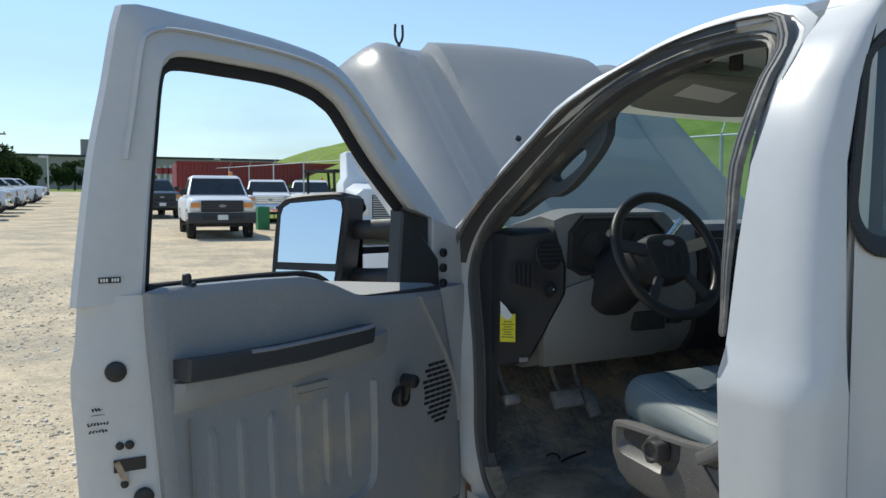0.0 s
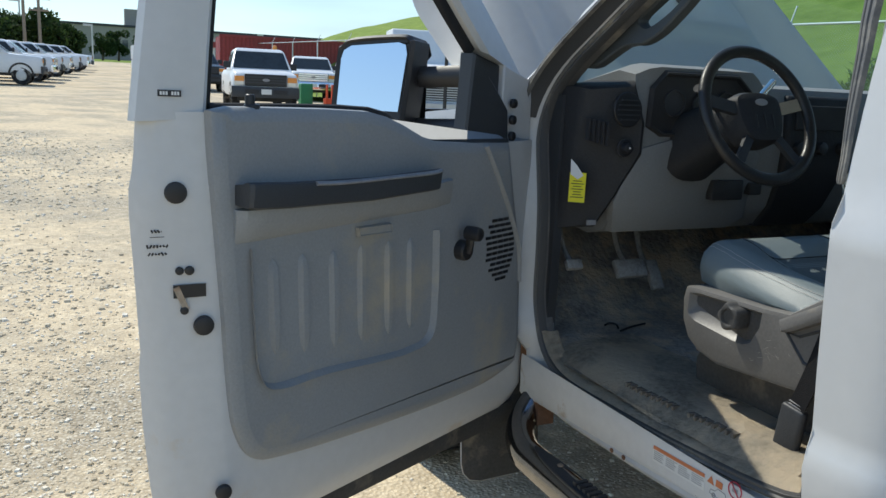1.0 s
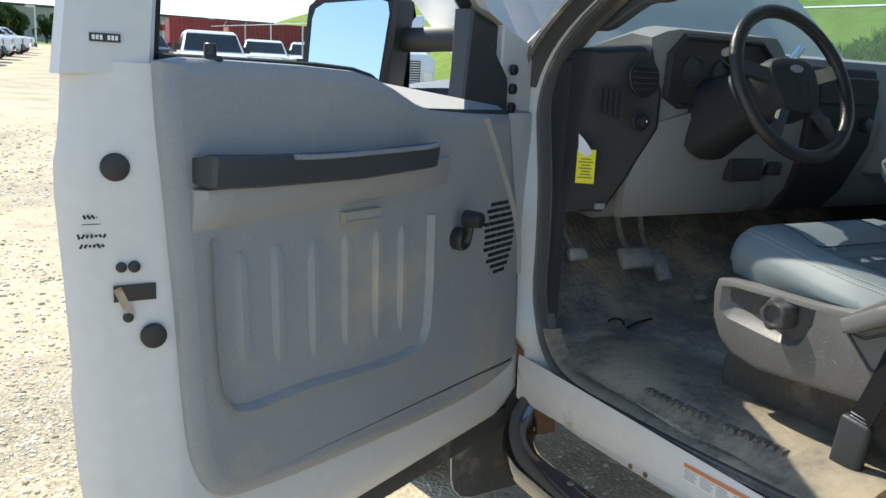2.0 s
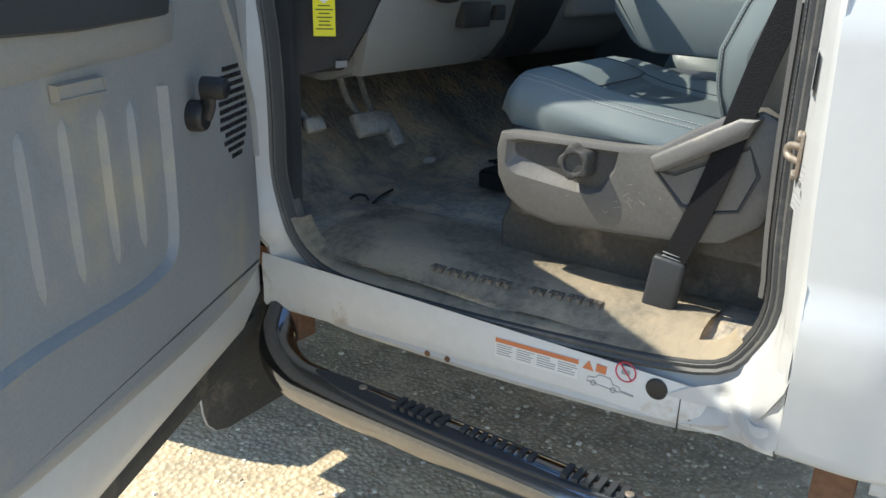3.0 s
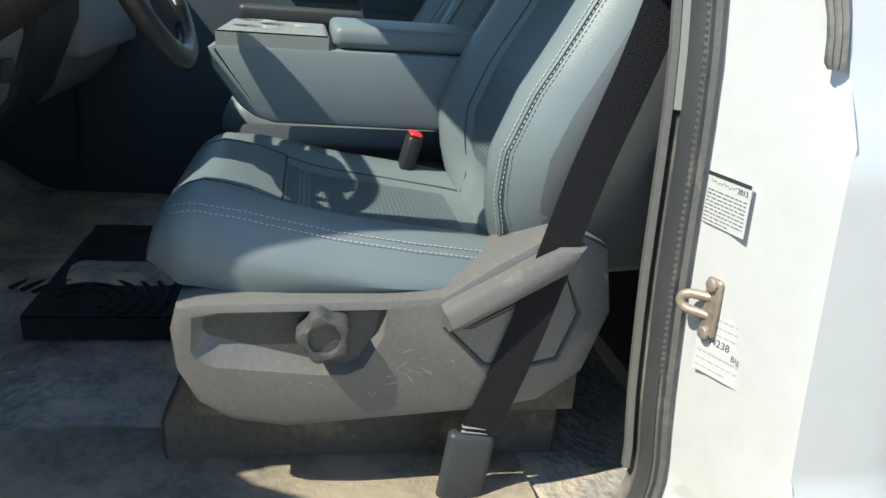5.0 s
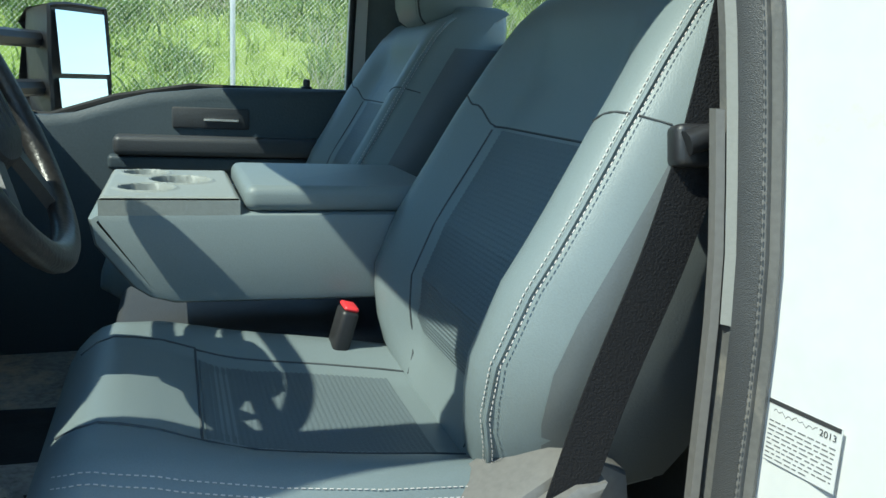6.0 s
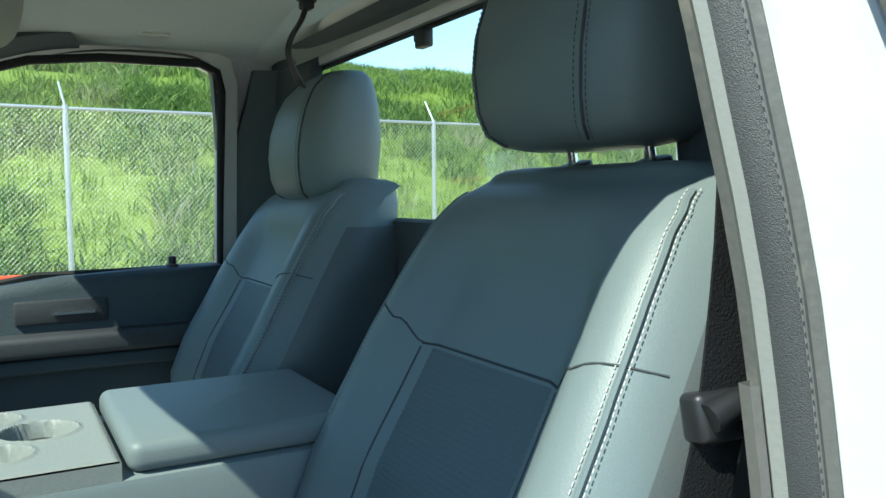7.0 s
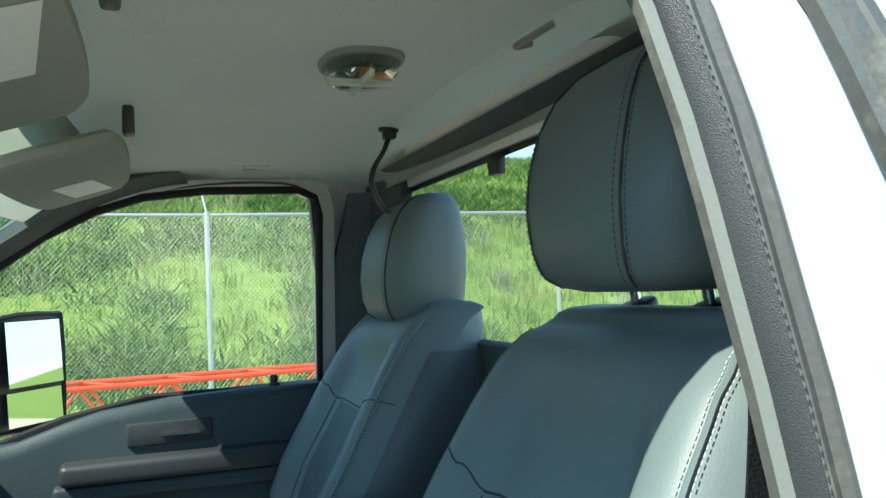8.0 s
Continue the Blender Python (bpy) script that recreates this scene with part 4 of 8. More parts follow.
    for u, k in ((0.546, 0.85), (0.552, 0.97), (0.58, 1.0), (0.8, 1.0), (1.05, 1.0), (1.13, 1.0), (1.152, 0.97), (1.158, 0.85)):
        zz = blend(u, [(0.55, 1.262), (0.9, 1.252), (1.15, 1.265)])
        rings.append([dp(u, zz + dz * (0.7 + 0.3 * k) + 0.01 * (1 - k), 0.095 + dn * k) for dn, dz in sec])
    loft(bm, rings)
    rest = part("armrest", bm, TRIM_DARK, door, "charcoal pull armrest")
    # pale strip paints the highlight along the armrest's upper edge
    bm = BM()
    tube(bm, smooth_path([dp(0.556, 1.303, 0.150), dp(0.60, 1.299, 0.152), dp(0.75, 1.297, 0.152), dp(0.90, 1.296, 0.152), dp(0.99, 1.299, 0.151)], 4), 0.006, 8, squash=(0.009, 0.005))
    part("shine_edge", bm, GRIP_SHINE, rest, "pale edge painted for the highlight on the armrest")
    bm = BM()
    sec2 = [(0.0, 0.075), (0.034, 0.072), (0.030, 0.045), (0.014, 0.012), (0.0, 0.0)]
    rings = []
    for u, k in ((0.44, 0.3), (0.50, 0.75), (0.56, 1.0), (0.9, 1.0), (1.10, 1.0), (1.145, 0.8), (1.16, 0.3)):
        rings.append([dp(u, blend(u, [(0.44, 1.196), (1.16, 1.180)]) + dz, 0.096 + dn * k) for dn, dz in sec2])
    loft(bm, rings)
    part("pull_recess", bm, TRIM, door)
    for i, (u, z1, z0) in enumerate(((1.062, 1.140, 0.93), (0.977, 1.140, 0.915), (0.882, 1.135, 0.905), (0.788, 1.135, 0.90), (0.690, 1.132, 0.895), (0.604, 1.130, 0.892))):
        bm = BM()
        rings = []
        for z, k in ((z1, 0.15), (z1 - 0.012, 0.8), (z1 - 0.04, 1.0), (z0 + 0.06, 1.0), (z0 + 0.02, 0.8), (z0, 0.1)):
            slant = -0.045 * (z1 - z)
            rings.append([dp(u + slant + 0.016 * k, z, 0.097), dp(u + slant + 0.007 * k, z, 0.099 + 0.010 * k), dp(u + slant - 0.007 * k, z, 0.099 + 0.010 * k), dp(u + slant - 0.016 * k, z, 0.097)])
        loft(bm, rings)
        part("panel_rib", bm, TRIM, door)
    # raised lower field edge
    bm = BM()
    line = smooth_path([dp(1.118, 1.17, 0.097), dp(1.11, 1.0, 0.097), dp(1.095, 0.90, 0.097), dp(1.05, 0.865, 0.097), dp(0.9, 0.862, 0.097), dp(0.7, 0.845, 0.097), dp(0.60, 0.842, 0.097), dp(0.52, 0.86, 0.097), dp(0.505, 0.95, 0.097), dp(0.51, 1.14, 0.097)], 5)
    tube(bm, line, 0.012, 8, squash=(0.020, 0.0014))
    part("pocket_edge", bm, TRIM, door)
    # small cover plate outline
    bm = BM()
    rect = [(0.81, 1.181), (0.692, 1.180), (0.689, 1.154), (0.806, 1.157)]
    rings = [[dp(u, z, 0.100) for u, z in rect], [dp(u, z, 0.113) for u, z in offset_loop(rect, -0.002)], [dp(u, z, 0.113) for u, z in offset_loop(rect, -0.004)], [dp(u, z, 0.109) for u, z in offset_loop(rect, -0.005)]]
    loft(bm, rings)
    part("cover_plate", bm, TRIM, door)
    # window crank
    bm = BM()
    disc(bm, dp(0.385, 1.072, 0.098), N_DIR, 0.028, 0.03, 18)
    crank = part("window_crank", bm, BLACK, door, "black window winder handle")
    bm = BM()
    tube(bm, smooth_path([dp(0.385, 1.072, 0.125), dp(0.388, 1.095, 0.134), dp(0.392, 1.122, 0.134)], 4), 0.014, 10, squash=(0.017, 0.010))
    part("crank_arm", bm, BLACK, crank)
    bm = BM()
    disc(bm, dp(0.393, 1.124, 0.128), N_DIR, 0.020, 0.045, 16, 0.016)
    part("crank_knob", bm, BLACK, crank)
    # speaker grille: slots in rows
    bm = BM()
    rnd = random.Random(3)
    for r in range(12):
        z = 1.135 - r * 0.0162
        f0 = r / 11
        half = 0.078 * math.sin(math.pi * (0.16 + 0.72 * f0)) ** 0.8
        mid = 0.185 - 0.01 * f0
        u = mid - half
        while u < mid + half - 0.02:
            w = 0.030
            m = Matrix.Translation(dp(u + w / 2, z, 0.098)) @ Matrix(((D_DIR.x, N_DIR.x, 0, 0), (D_DIR.y, N_DIR.y, 0, 0), (0, 0, 1, 0), (0, 0, 0, 1)))
            box(bm, -w / 2 + 0.003, w / 2 - 0.003, -0.004, 0.0035, -0.0042, 0.0042, m)
            u += w
    part("speaker_grille", bm, BLACK, door, "slotted black speaker grille")
    # diagonal fin ahead of the panel
    bm = BM()
    tube(bm, smooth_path([dp(0.285, 1.352, 0.098), dp(0.20, 1.24, 0.098), dp(0.12, 1.12, 0.098), dp(0.075, 1.03, 0.097), dp(0.06, 0.93, 0.096)], 5), 0.012, 8, squash=(0.013, 0.005))
    part("hinge_side_ridge", bm, TRIM, door)
    # corner sail panel
    bm = BM()
    sail = [(0.335, 1.36), (0.31, 1.60), (0.20, 1.52), (0.12, 1.45), (0.115, 1.355)]
    rings = [[dp(u, z, 0.02) for u, z in sail], [dp(u, z, 0.058) for u, z in sail], [dp(u, z, 0.064) for u, z in offset_loop(sail, -0.008)]]
    loft(bm, rings)
    part("corner_panel", bm, TRIM_DARK, door)
    for z in (1.468, 1.42, 1.372):
        bm = BM()
        disc(bm, dp(0.10, z, 0.062), N_DIR, 0.014, 0.012, 14)
        part("corner_plug", bm, BLACK, door)
    # glass wound down below the sill: only the lock knob and belt strip show
    bm = BM()
    tube(bm, smooth_path([dp(1.17, 1.447, 0.03), dp(0.7, 1.442, 0.03), dp(0.56, 1.39, 0.03), dp(0.35, 1.37, 0.03)], 4), 0.01, 8)
    part("belt_strip", bm, RUBBER, door)
    bm = BM()
    disc(bm, dp(1.095, 1.445, 0.075), (0, 0, 1), 0.016, 0.012, 12)
    disc(bm, dp(1.10, 1.452, 0.075), (0, 0, 1), 0.010, 0.024, 12, 0.008)
    part("lock_knob", bm, BLACK, door)
    # plugs, latch, labels on the shut face
    e_dir = (D_DIR * 0.40 + N_DIR * 0.9).normalized()
    face = lambda u, z, up=0.0: Vector(dp(u, z, 0.0745 - (u - 1.193) * 0.50)) + e_dir * (0.001 + up)
    for u, z, r in ((1.256, 1.288, 0.021), (1.212, 1.022, 0.020), (1.18, 0.655, 0.017), (1.235, 1.135, 0.009), (1.252, 1.135, 0.008), (1.245, 1.055, 0.008)):
        bm = BM()
        disc(bm, face(u, z), e_dir, r, 0.006 if r < 0.015 else 0.010, 18)
        part("rubber_plug", bm, BLACK, door)
    bm = BM()
    side = Vector((0, 0, 1)).cross(e_dir).normalized()
    def plate(bm, c, w, h, t=0.0012, tilt=0.0):
        c = Vector(c)
        x = side * math.cos(tilt) + Vector((0, 0, 1)) * math.sin(tilt)
        y = e_dir.cross(x)
        m = Matrix(((x.x, y.x, e_dir.x, c.x), (x.y, y.y, e_dir.y, c.y), (x.z, y.z, e_dir.z, c.z), (0, 0, 0, 1)))
        box(bm, -w / 2, w / 2, -h / 2, h / 2, 0, t, m)
    plate(bm, face(1.235, 1.094), 0.062, 0.026, 0.003)
    latch = part("latch", bm, BLACK, door, "dark slotted door latch")
    bm = BM()
    plate(bm, face(1.250, 1.080, 0.002), 0.012, 0.05, 0.003, 0.4)
    part("latch_rim", bm, STEEL, latch)
    bm = BM()
    plate(bm, face(1.262, 1.473), 0.042, 0.012)
    tag = part("date_sticker", bm, INK, door, "small black date sticker")
    bm = BM()
    for i in range(7):
        if i == 3:
            continue
        plate(bm, face(1.262, 1.473, 0.0012) + side * (0.0052 * (i - 3)), 0.0036, 0.0065, 0.0008)
    part("date_print", bm, PAPER, tag)
    bm = BM()
    rnd = random.Random(5)
    for z, n in ((1.214, 4), (1.185, 7), (1.17, 6)):
        for i in range(n):
            plate(bm, face(1.285, z) + side * (0.006 * (i - n / 2)), 0.0035, rnd.uniform(0.004, 0.008), 0.0006, rnd.uniform(-0.8, 0.8))
    plate(bm, face(1.285, 1.203), 0.032, 0.0012, 0.0006)
    part("handwriting", bm, INK, door, "black marker handwriting")
    # rubber strip hanging below the lower edge
    bm = BM()
    run = [(-0.03, 0.500), (0.2, 0.506), (0.4, 0.512), (0.7, 0.520), (1.0, 0.527), (1.20, 0.527), (1.232, 0.530)]
    loft(bm, [[dp(u, z, 0.050), dp(u, z - 0.030, 0.052), dp(u, z - 0.066, 0.044), dp(u, z - 0.070, 0.038), dp(u, z - 0.034, 0.034), dp(u, z, 0.030)] for u, z in run])
    part("bottom_seal", bm, STRIP, door, "dusty black rubber strip below the door")


driver_door()


def mirror_sail():
    bm = BM()
    sail = [(0.135, 1.362), (0.285, 1.362), (0.276, 1.606), (0.135, 1.575)]
    prism(bm, sail, -0.010, 0.034, lambda u, z, n: dp(u, z, n))
    part("mirror_sail", bm, TRIM_DARK, door, "black corner panel ahead of the door glass", bevel=0.004)
    bm = BM()
    foot = [(-0.035, 1.350), (0.134, 1.350), (0.134, 1.580), (-0.030, 1.535)]
    prism(bm, foot, -0.010, 0.050, lambda u, z, n: dp(u, z, n))
    part("frame_foot", bm, WHITE_DIRTY, door, "white lower end of the window frame", bevel=0.006)


mirror_sail()


def tow_mirror():
    """Tall two-glass towing mirror on two arms outside the door."""
    def mp(w, z, h):
        """w outward from the door, h towards the driver's eye."""
        return dp(0.205 + 0.22 * (w - 0.27) + h + 0.14 * (1.50 - z), z, -w)
    out = [(p.x, p.y) for p in smooth_path([(0.262, 1.30, 0), (0.250, 1.60, 0), (0.262, 1.648, 0), (0.30, 1.660, 0), (0.46, 1.648, 0), (0.505, 1.625, 0), (0.518, 1.58, 0), (0.515, 1.30, 0), (0.49, 1.262, 0), (0.29, 1.262, 0)], 4, True)]
    bm = BM()
    rings = [[mp(w, z, 0.004) for w, z in offset_loop(out, -0.016)], [mp(w, z, 0.012) for w, z in offset_loop(out, -0.008)], [mp(w, z, 0.0) for w, z in out], [mp(w, z, -0.09) for w, z in offset_loop(out, -0.012)], [mp(w, z, -0.14) for w, z in offset_loop(out, -0.05)]]
    loft(bm, rings)
    mir = part("tow_mirror", bm, BLACK, door, "black two-part towing mirror")
    bm = BM()
    bm.faces.new([bm.verts.new(mp(w, z, 0.0085)) for w, z in ((0.276, 1.425), (0.494, 1.425), (0.497, 1.58), (0.490, 1.607), (0.465, 1.622), (0.30, 1.635), (0.276, 1.628), (0.268, 1.60))])
    part("main_glass", bm, MIRROR, mir, "mirror glass reflecting the sky")
    bm = BM()
    bm.faces.new([bm.verts.new(mp(w, z, 0.0085)) for w, z in ((0.28, 1.285), (0.495, 1.285), (0.498, 1.40), (0.275, 1.40))])
    part("lower_glass", bm, MIRROR, mir)
    for z in (1.535, 1.375):
        bm = BM()
        tube(bm, smooth_path([dp(0.14, z, -0.33), dp(0.13, z, -0.22), dp(0.12, z + 0.005, -0.10), dp(0.11, z - 0.01, -0.03)], 4), 0.03, 10, squash=(0.026, 0.034))
        part("mirror_arm", bm, BLACK, mir)
    bm = BM()
    tube(bm, [dp(0.10, 1.56, -0.045), dp(0.10, 1.33, -0.045)], 0.035, 10)
    part("mirror_base", bm, BLACK, mir)


tow_mirror()


# ---- inner trim of the rear door pillar ----
def pillar_trim_driver():
    bm = BM()
    idx = [i for i, (y, z) in enumerate(LOOP) if 1.28 < z < 1.955 and y < 0.12]
    a, b = offset_loop(LOOP, -0.009), offset_loop(LOOP, -0.018)
    rings = [[(-(x_seal(a[i][1]) - 0.000), a[i][0] + 0.003, a[i][1]), (-(x_seal(b[i][1]) - 0.010), b[i][0], b[i][1]), (-(x_seal(b[i][1]) - 0.034), b[i][0] - 0.02, b[i][1]), (-(x_seal(b[i][1]) - 0.05), -0.14, b[i][1])] for i in idx]
    loft(bm, rings, False, False)
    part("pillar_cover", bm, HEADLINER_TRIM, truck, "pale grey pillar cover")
    bm = BM()
    pts = sorted([(y, z) for y, z in offset_loop(LOOP, -0.022) if 0.84 < z < 1.50 and y < 0.12], key=lambda q: q[1])
    rings = [[(-(x_seal(z) - 0.012), y - 0.004, z), (-(x_seal(z) - 0.014), y + 0.004, z), (-(x_seal(z) - 0.026), y + 0.002, z), (-(x_seal(z) - 0.045), -0.12, z)] for y, z in pts]
    loft(bm, rings, False, False)
    part("lower_pillar_trim", bm, SEAT_TRIM, truck, "grey lower pillar trim")
    # pebbled lip of the seal
    bm = BM()
    inn, mid = offset_loop(LOOP, -0.013), offset_loop(LOOP, -0.004)
    rings = []
    for (y0, z0), (y1, z1) in zip(inn, mid):
        x = x_seal(z0)
        rings.append([(-(x - 0.002), y0, z0), (-(x + 0.010), 0.7 * y0 + 0.3 * y1, 0.7 * z0 + 0.3 * z1), (-(x + 0.019), y1, z1)])
    loft(bm, rings, False, False, True)
    part("seal_lip", bm, SEAL_LIP, truck, "pebbled charcoal seal lip")


def pillar_trim_passenger():
    """Dark cover between the passenger window and the rear glass."""
    bm = BM()
    rings = []
    for z in span(1.40, 1.955, 8):
        x, yf = x_seal(z) - 0.034, y_seal(z) - 0.060 - 0.35 * max(0.0, z - 1.70)
        rings.append([(x + 0.03, yf + 0.004, z), (x + 0.004, yf + 0.004, z), (x, yf - 0.004, z), (x - 0.012, -0.10, z), (x - 0.05, -0.165, z), (x + 0.03, -0.165, z)])
    loft(bm, rings)
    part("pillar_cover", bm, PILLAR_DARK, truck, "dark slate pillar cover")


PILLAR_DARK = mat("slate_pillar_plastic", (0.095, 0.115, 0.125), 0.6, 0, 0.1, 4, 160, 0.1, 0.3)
pillar_trim_passenger()
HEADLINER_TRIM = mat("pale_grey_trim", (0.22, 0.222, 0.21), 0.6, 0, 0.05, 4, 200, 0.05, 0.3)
SEAL_LIP = mat("pebbled_vinyl_lip", (0.050, 0.051, 0.053), 0.45, 0, 0.2, 8, 950, 0.30, 0.5)
pillar_trim_driver()


# ---- seats ----
CREST = [(1.05, 0.165), (1.10, 0.188), (1.16, 0.202), (1.22, 0.200), (1.30, 0.168), (1.38, 0.122), (1.46, 0.078), (1.54, 0.030), (1.60, -0.010), (1.635, -0.045), (1.655, -0.085)]
HALF = [(1.05, 0.225), (1.12, 0.262), (1.22, 0.285), (1.34, 0.290), (1.44, 0.284), (1.52, 0.274), (1.58, 0.264), (1.62, 0.254), (1.655, 0.230)]
REAR = [(1.05, -0.06), (1.3, -0.13), (1.5, -0.175), (1.655, -0.195)]


SHIFT = {"y": 0.0}


def back_point(cx, u, z, lift=0.0):
    """Front face of a backrest; u from -1 to 1 across."""
    a = abs(u)
    y = blend(z, CREST) - 0.052 * (1 - smoothstep(a, 0.42, 0.74)) * smoothstep(z, 1.05, 1.12) * (1 - smoothstep(z, 1.50, 1.64))
    y -= 0.075 * max(0.0, (a - 0.78) / 0.22) ** 2
    return Vector((cx + blend(z, HALF) * u, y + lift + SHIFT["y"], z))


def cushion_top(cx, u, y, lift=0.0):
    a = abs(u)
    z = blend(y, [(0.10, 1.075), (0.2, 1.092), (0.4, 1.118), (0.52, 1.142), (0.58, 1.146), (0.605, 1.138), (0.625, 1.122), (0.638, 1.10), (0.645, 1.08)])
    z -= 0.030 * (1 - smoothstep(a, 0.40, 0.75)) * (1 - smoothstep(y, 0.42, 0.58))
    z -= 0.045 * (1 - 0.65 * smoothstep(y, 0.55, 0.64)) * max(0.0, (a - 0.80) / 0.20) ** 2
    half = blend(y, [(0.10, 0.255), (0.3, 0.275), (0.5, 0.272), (0.60, 0.25), (0.645, 0.21)])
    return Vector((cx + half * u, y, z + lift))


def stitches(bm, pts, nrm, length=0.0042, gap=0.0030, w=0.0011):
    """Short thread dashes along a line."""
    P = [Vector(p) for p in pts]
    d = 0.0
    for a, b in zip(P, P[1:]):
        seg = (b - a).length
        while d < seg:
            p = a.lerp(b, d / seg)
            e = (b - a).normalized()
            k = e.cross(Vector(nrm)).normalized() * w / 2
            h = Vector(nrm).normalized() * 0.0007
            q = p + e * length
            vs = [bm.verts.new(v) for v in (p - k, q - k, q + k, p + k, p - k + h, q - k + h, q + k + h, p + k + h)]
            for f in ((4, 5, 6, 7), (0, 1, 5, 4), (1, 2, 6, 5), (2, 3, 7, 6), (3, 0, 4, 7)):
                bm.faces.new([vs[i] for i in f])
            d += length + gap
        d -= seg


def seat(cx, s, name, label, back=0.0, drop=0.0):
    """Bucket seat; s is the side on which its door lies."""
    SHIFT["y"] = back
    st = empty(name)
    st.parent = truck
    st["label"] = label
    # backrest
    bm = BM()
    us = span(-1, 1, 33)
    zs = [1.05, 1.07, 1.10, 1.14, 1.18, 1.22, 1.26, 1.30, 1.34, 1.38, 1.42, 1.46, 1.50, 1.54, 1.57, 1.60, 1.62, 1.635, 1.648, 1.656]
    rings = []
    for z in zs:
        front = [back_point(cx, u, z) for u in us]
        hw = blend(z, HALF)
        rear = blend(z, REAR) + SHIFT["y"]
        side = [Vector((cx + hw * 1.03, front[-1].y - 0.03, z)), Vector((cx + hw * 1.01, (front[-1].y + rear) / 2, z)), Vector((cx + hw * 0.96, rear + 0.015, z))]
        behind = [Vector((cx + hw * 0.88 * u, rear, z)) for u in span(1, -1, 9)]
        other = [Vector((2 * cx - v.x, v.y, z)) for v in reversed(side)]
        rings.append(front + side + behind + other)
    last = rings[-1]
    mid = Vector((cx, sum(v.y for v in last) / len(last), 0))
    for k, z in ((0.90, 1.664), (0.72, 1.670), (0.40, 1.673)):
        rings.append([Vector((mid.x + (v.x - mid.x) * (0.5 + 0.5 * k), mid.y + (v.y - mid.y) * k, z)) for v in last])
    loft(bm, rings)
    part("backrest", bm, VINYL, st, "grey vinyl backrest with stitched bolsters")
    # backrest sides in a darker vinyl tone, standing for shade by belt and pillar
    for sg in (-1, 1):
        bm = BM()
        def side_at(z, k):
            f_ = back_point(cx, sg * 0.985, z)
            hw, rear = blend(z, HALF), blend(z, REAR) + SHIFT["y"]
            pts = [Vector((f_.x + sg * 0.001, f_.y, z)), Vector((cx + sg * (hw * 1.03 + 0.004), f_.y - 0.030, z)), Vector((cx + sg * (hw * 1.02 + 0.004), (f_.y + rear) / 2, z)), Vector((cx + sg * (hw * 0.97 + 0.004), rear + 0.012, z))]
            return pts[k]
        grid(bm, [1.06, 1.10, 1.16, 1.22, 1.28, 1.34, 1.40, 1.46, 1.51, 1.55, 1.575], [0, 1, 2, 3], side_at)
        part("side_panel", bm, VINYL_SHADE, st, "grained vinyl side of the backrest, coloured darker for shade")
    # ribbed insert on the backrest
    bm = BM()
    rows = []
    for i in range(150):
        z = 1.13 + (1.44 - 1.13) * i / 149
        wv = 0.0016 + 0.0006 * math.sin(i * math.pi / 1.5)
        lim = 0.52 - 0.06 * (z - 1.13)
        rows.append([bm.verts.new(back_point(cx, u, z, wv if abs(u) < lim * 0.98 else -0.006)) for u in span(-lim, lim, 13)])
    for a, b in zip(rows, rows[1:]):
        for j in range(12):
            bm.faces.new((a[j], a[j + 1], b[j + 1], b[j]))
    part("backrest_insert", bm, VINYL_INSERT, st, "ribbed cloth centre panel")
    # seams
    bm = BM()
    for sg in (-1, 1):
        tube(bm, [back_point(cx, sg * (0.53 - 0.06 * (z - 1.13)), z, 0.0) for z in span(1.07, 1.44, 16)], 0.0016, 6)
        tube(bm, [back_point(cx, sg * u, 1.445 + 0.030 * smoothstep(u, 0.5, 0.66), 0.0005) for u in span(0.50, 0.68, 6)] + [back_point(cx, sg * u, 1.475 + 0.012 * math.sin(math.pi * (u - 0.68) / 0.3), 0.0) for u in span(0.72, 0.96, 8)], 0.0013, 6)
    tube(bm, [back_point(cx, u, 1.445, 0.0005) for u in span(-0.51, 0.51, 12)], 0.0016, 6)
    part("backrest_seam", bm, SEAM, st)
    for sg in (-1, 1):
        bm = BM()
        line = [back_point(cx, sg * 0.86, z, 0.0005) for z in span(1.08, 1.64, 60)]
        stitches(bm, line, (sg * 0.5, 0.8, 0.2))
        stitches(bm, [p + Vector((sg * 0.012, -0.006, 0)) for p in line], (sg * 0.5, 0.8, 0.2))
        part("backrest_stitching", bm, THREAD, st)
        bm = BM()
        tube(bm, [p + Vector((sg * 0.006, -0.0035, 0)) for p in line], 0.0034, 6)
        part("backrest_piping", bm, VINYL, st)
    # headrest
    bm = BM()
    c = Vector((cx, -0.115 + back, 1.842 - drop))
    prof = [(-0.150, 0.55, 0.50, 0.0), (-0.144, 0.76, 0.74, 0.0), (-0.129, 0.90, 0.92, 0.002), (-0.10, 0.97, 1.0, 0.004), (-0.05, 1.02, 1.04, 0.004), (0.0, 1.03, 1.02, 0.0), (0.05, 0.985, 0.93, -0.006), (0.09, 0.90, 0.80, -0.014), (0.118, 0.79, 0.62, -0.024), (0.135, 0.62, 0.42, -0.034), (0.142, 0.36, 0.22, -0.040)]
    rings = []
    FY, BY = 0.101, 0.095
    for h, kx, ky, sh_ in prof:
        ring = []
        for j in range(40):
            t = 2 * math.pi * j / 40
            ct, sn = math.cos(t), math.sin(t)
            x = 0.168 * kx * math.copysign(abs(ct) ** 0.60, ct)
            y = (FY if sn > 0 else BY) * ky * math.copysign(abs(sn) ** 0.72, sn)
            ring.append(c + Vector((x, y + sh_, h)))
        rings.append(ring)
    loft(bm, rings)
    hr = part("headrest", bm, VINYL, st, "grey vinyl headrest")
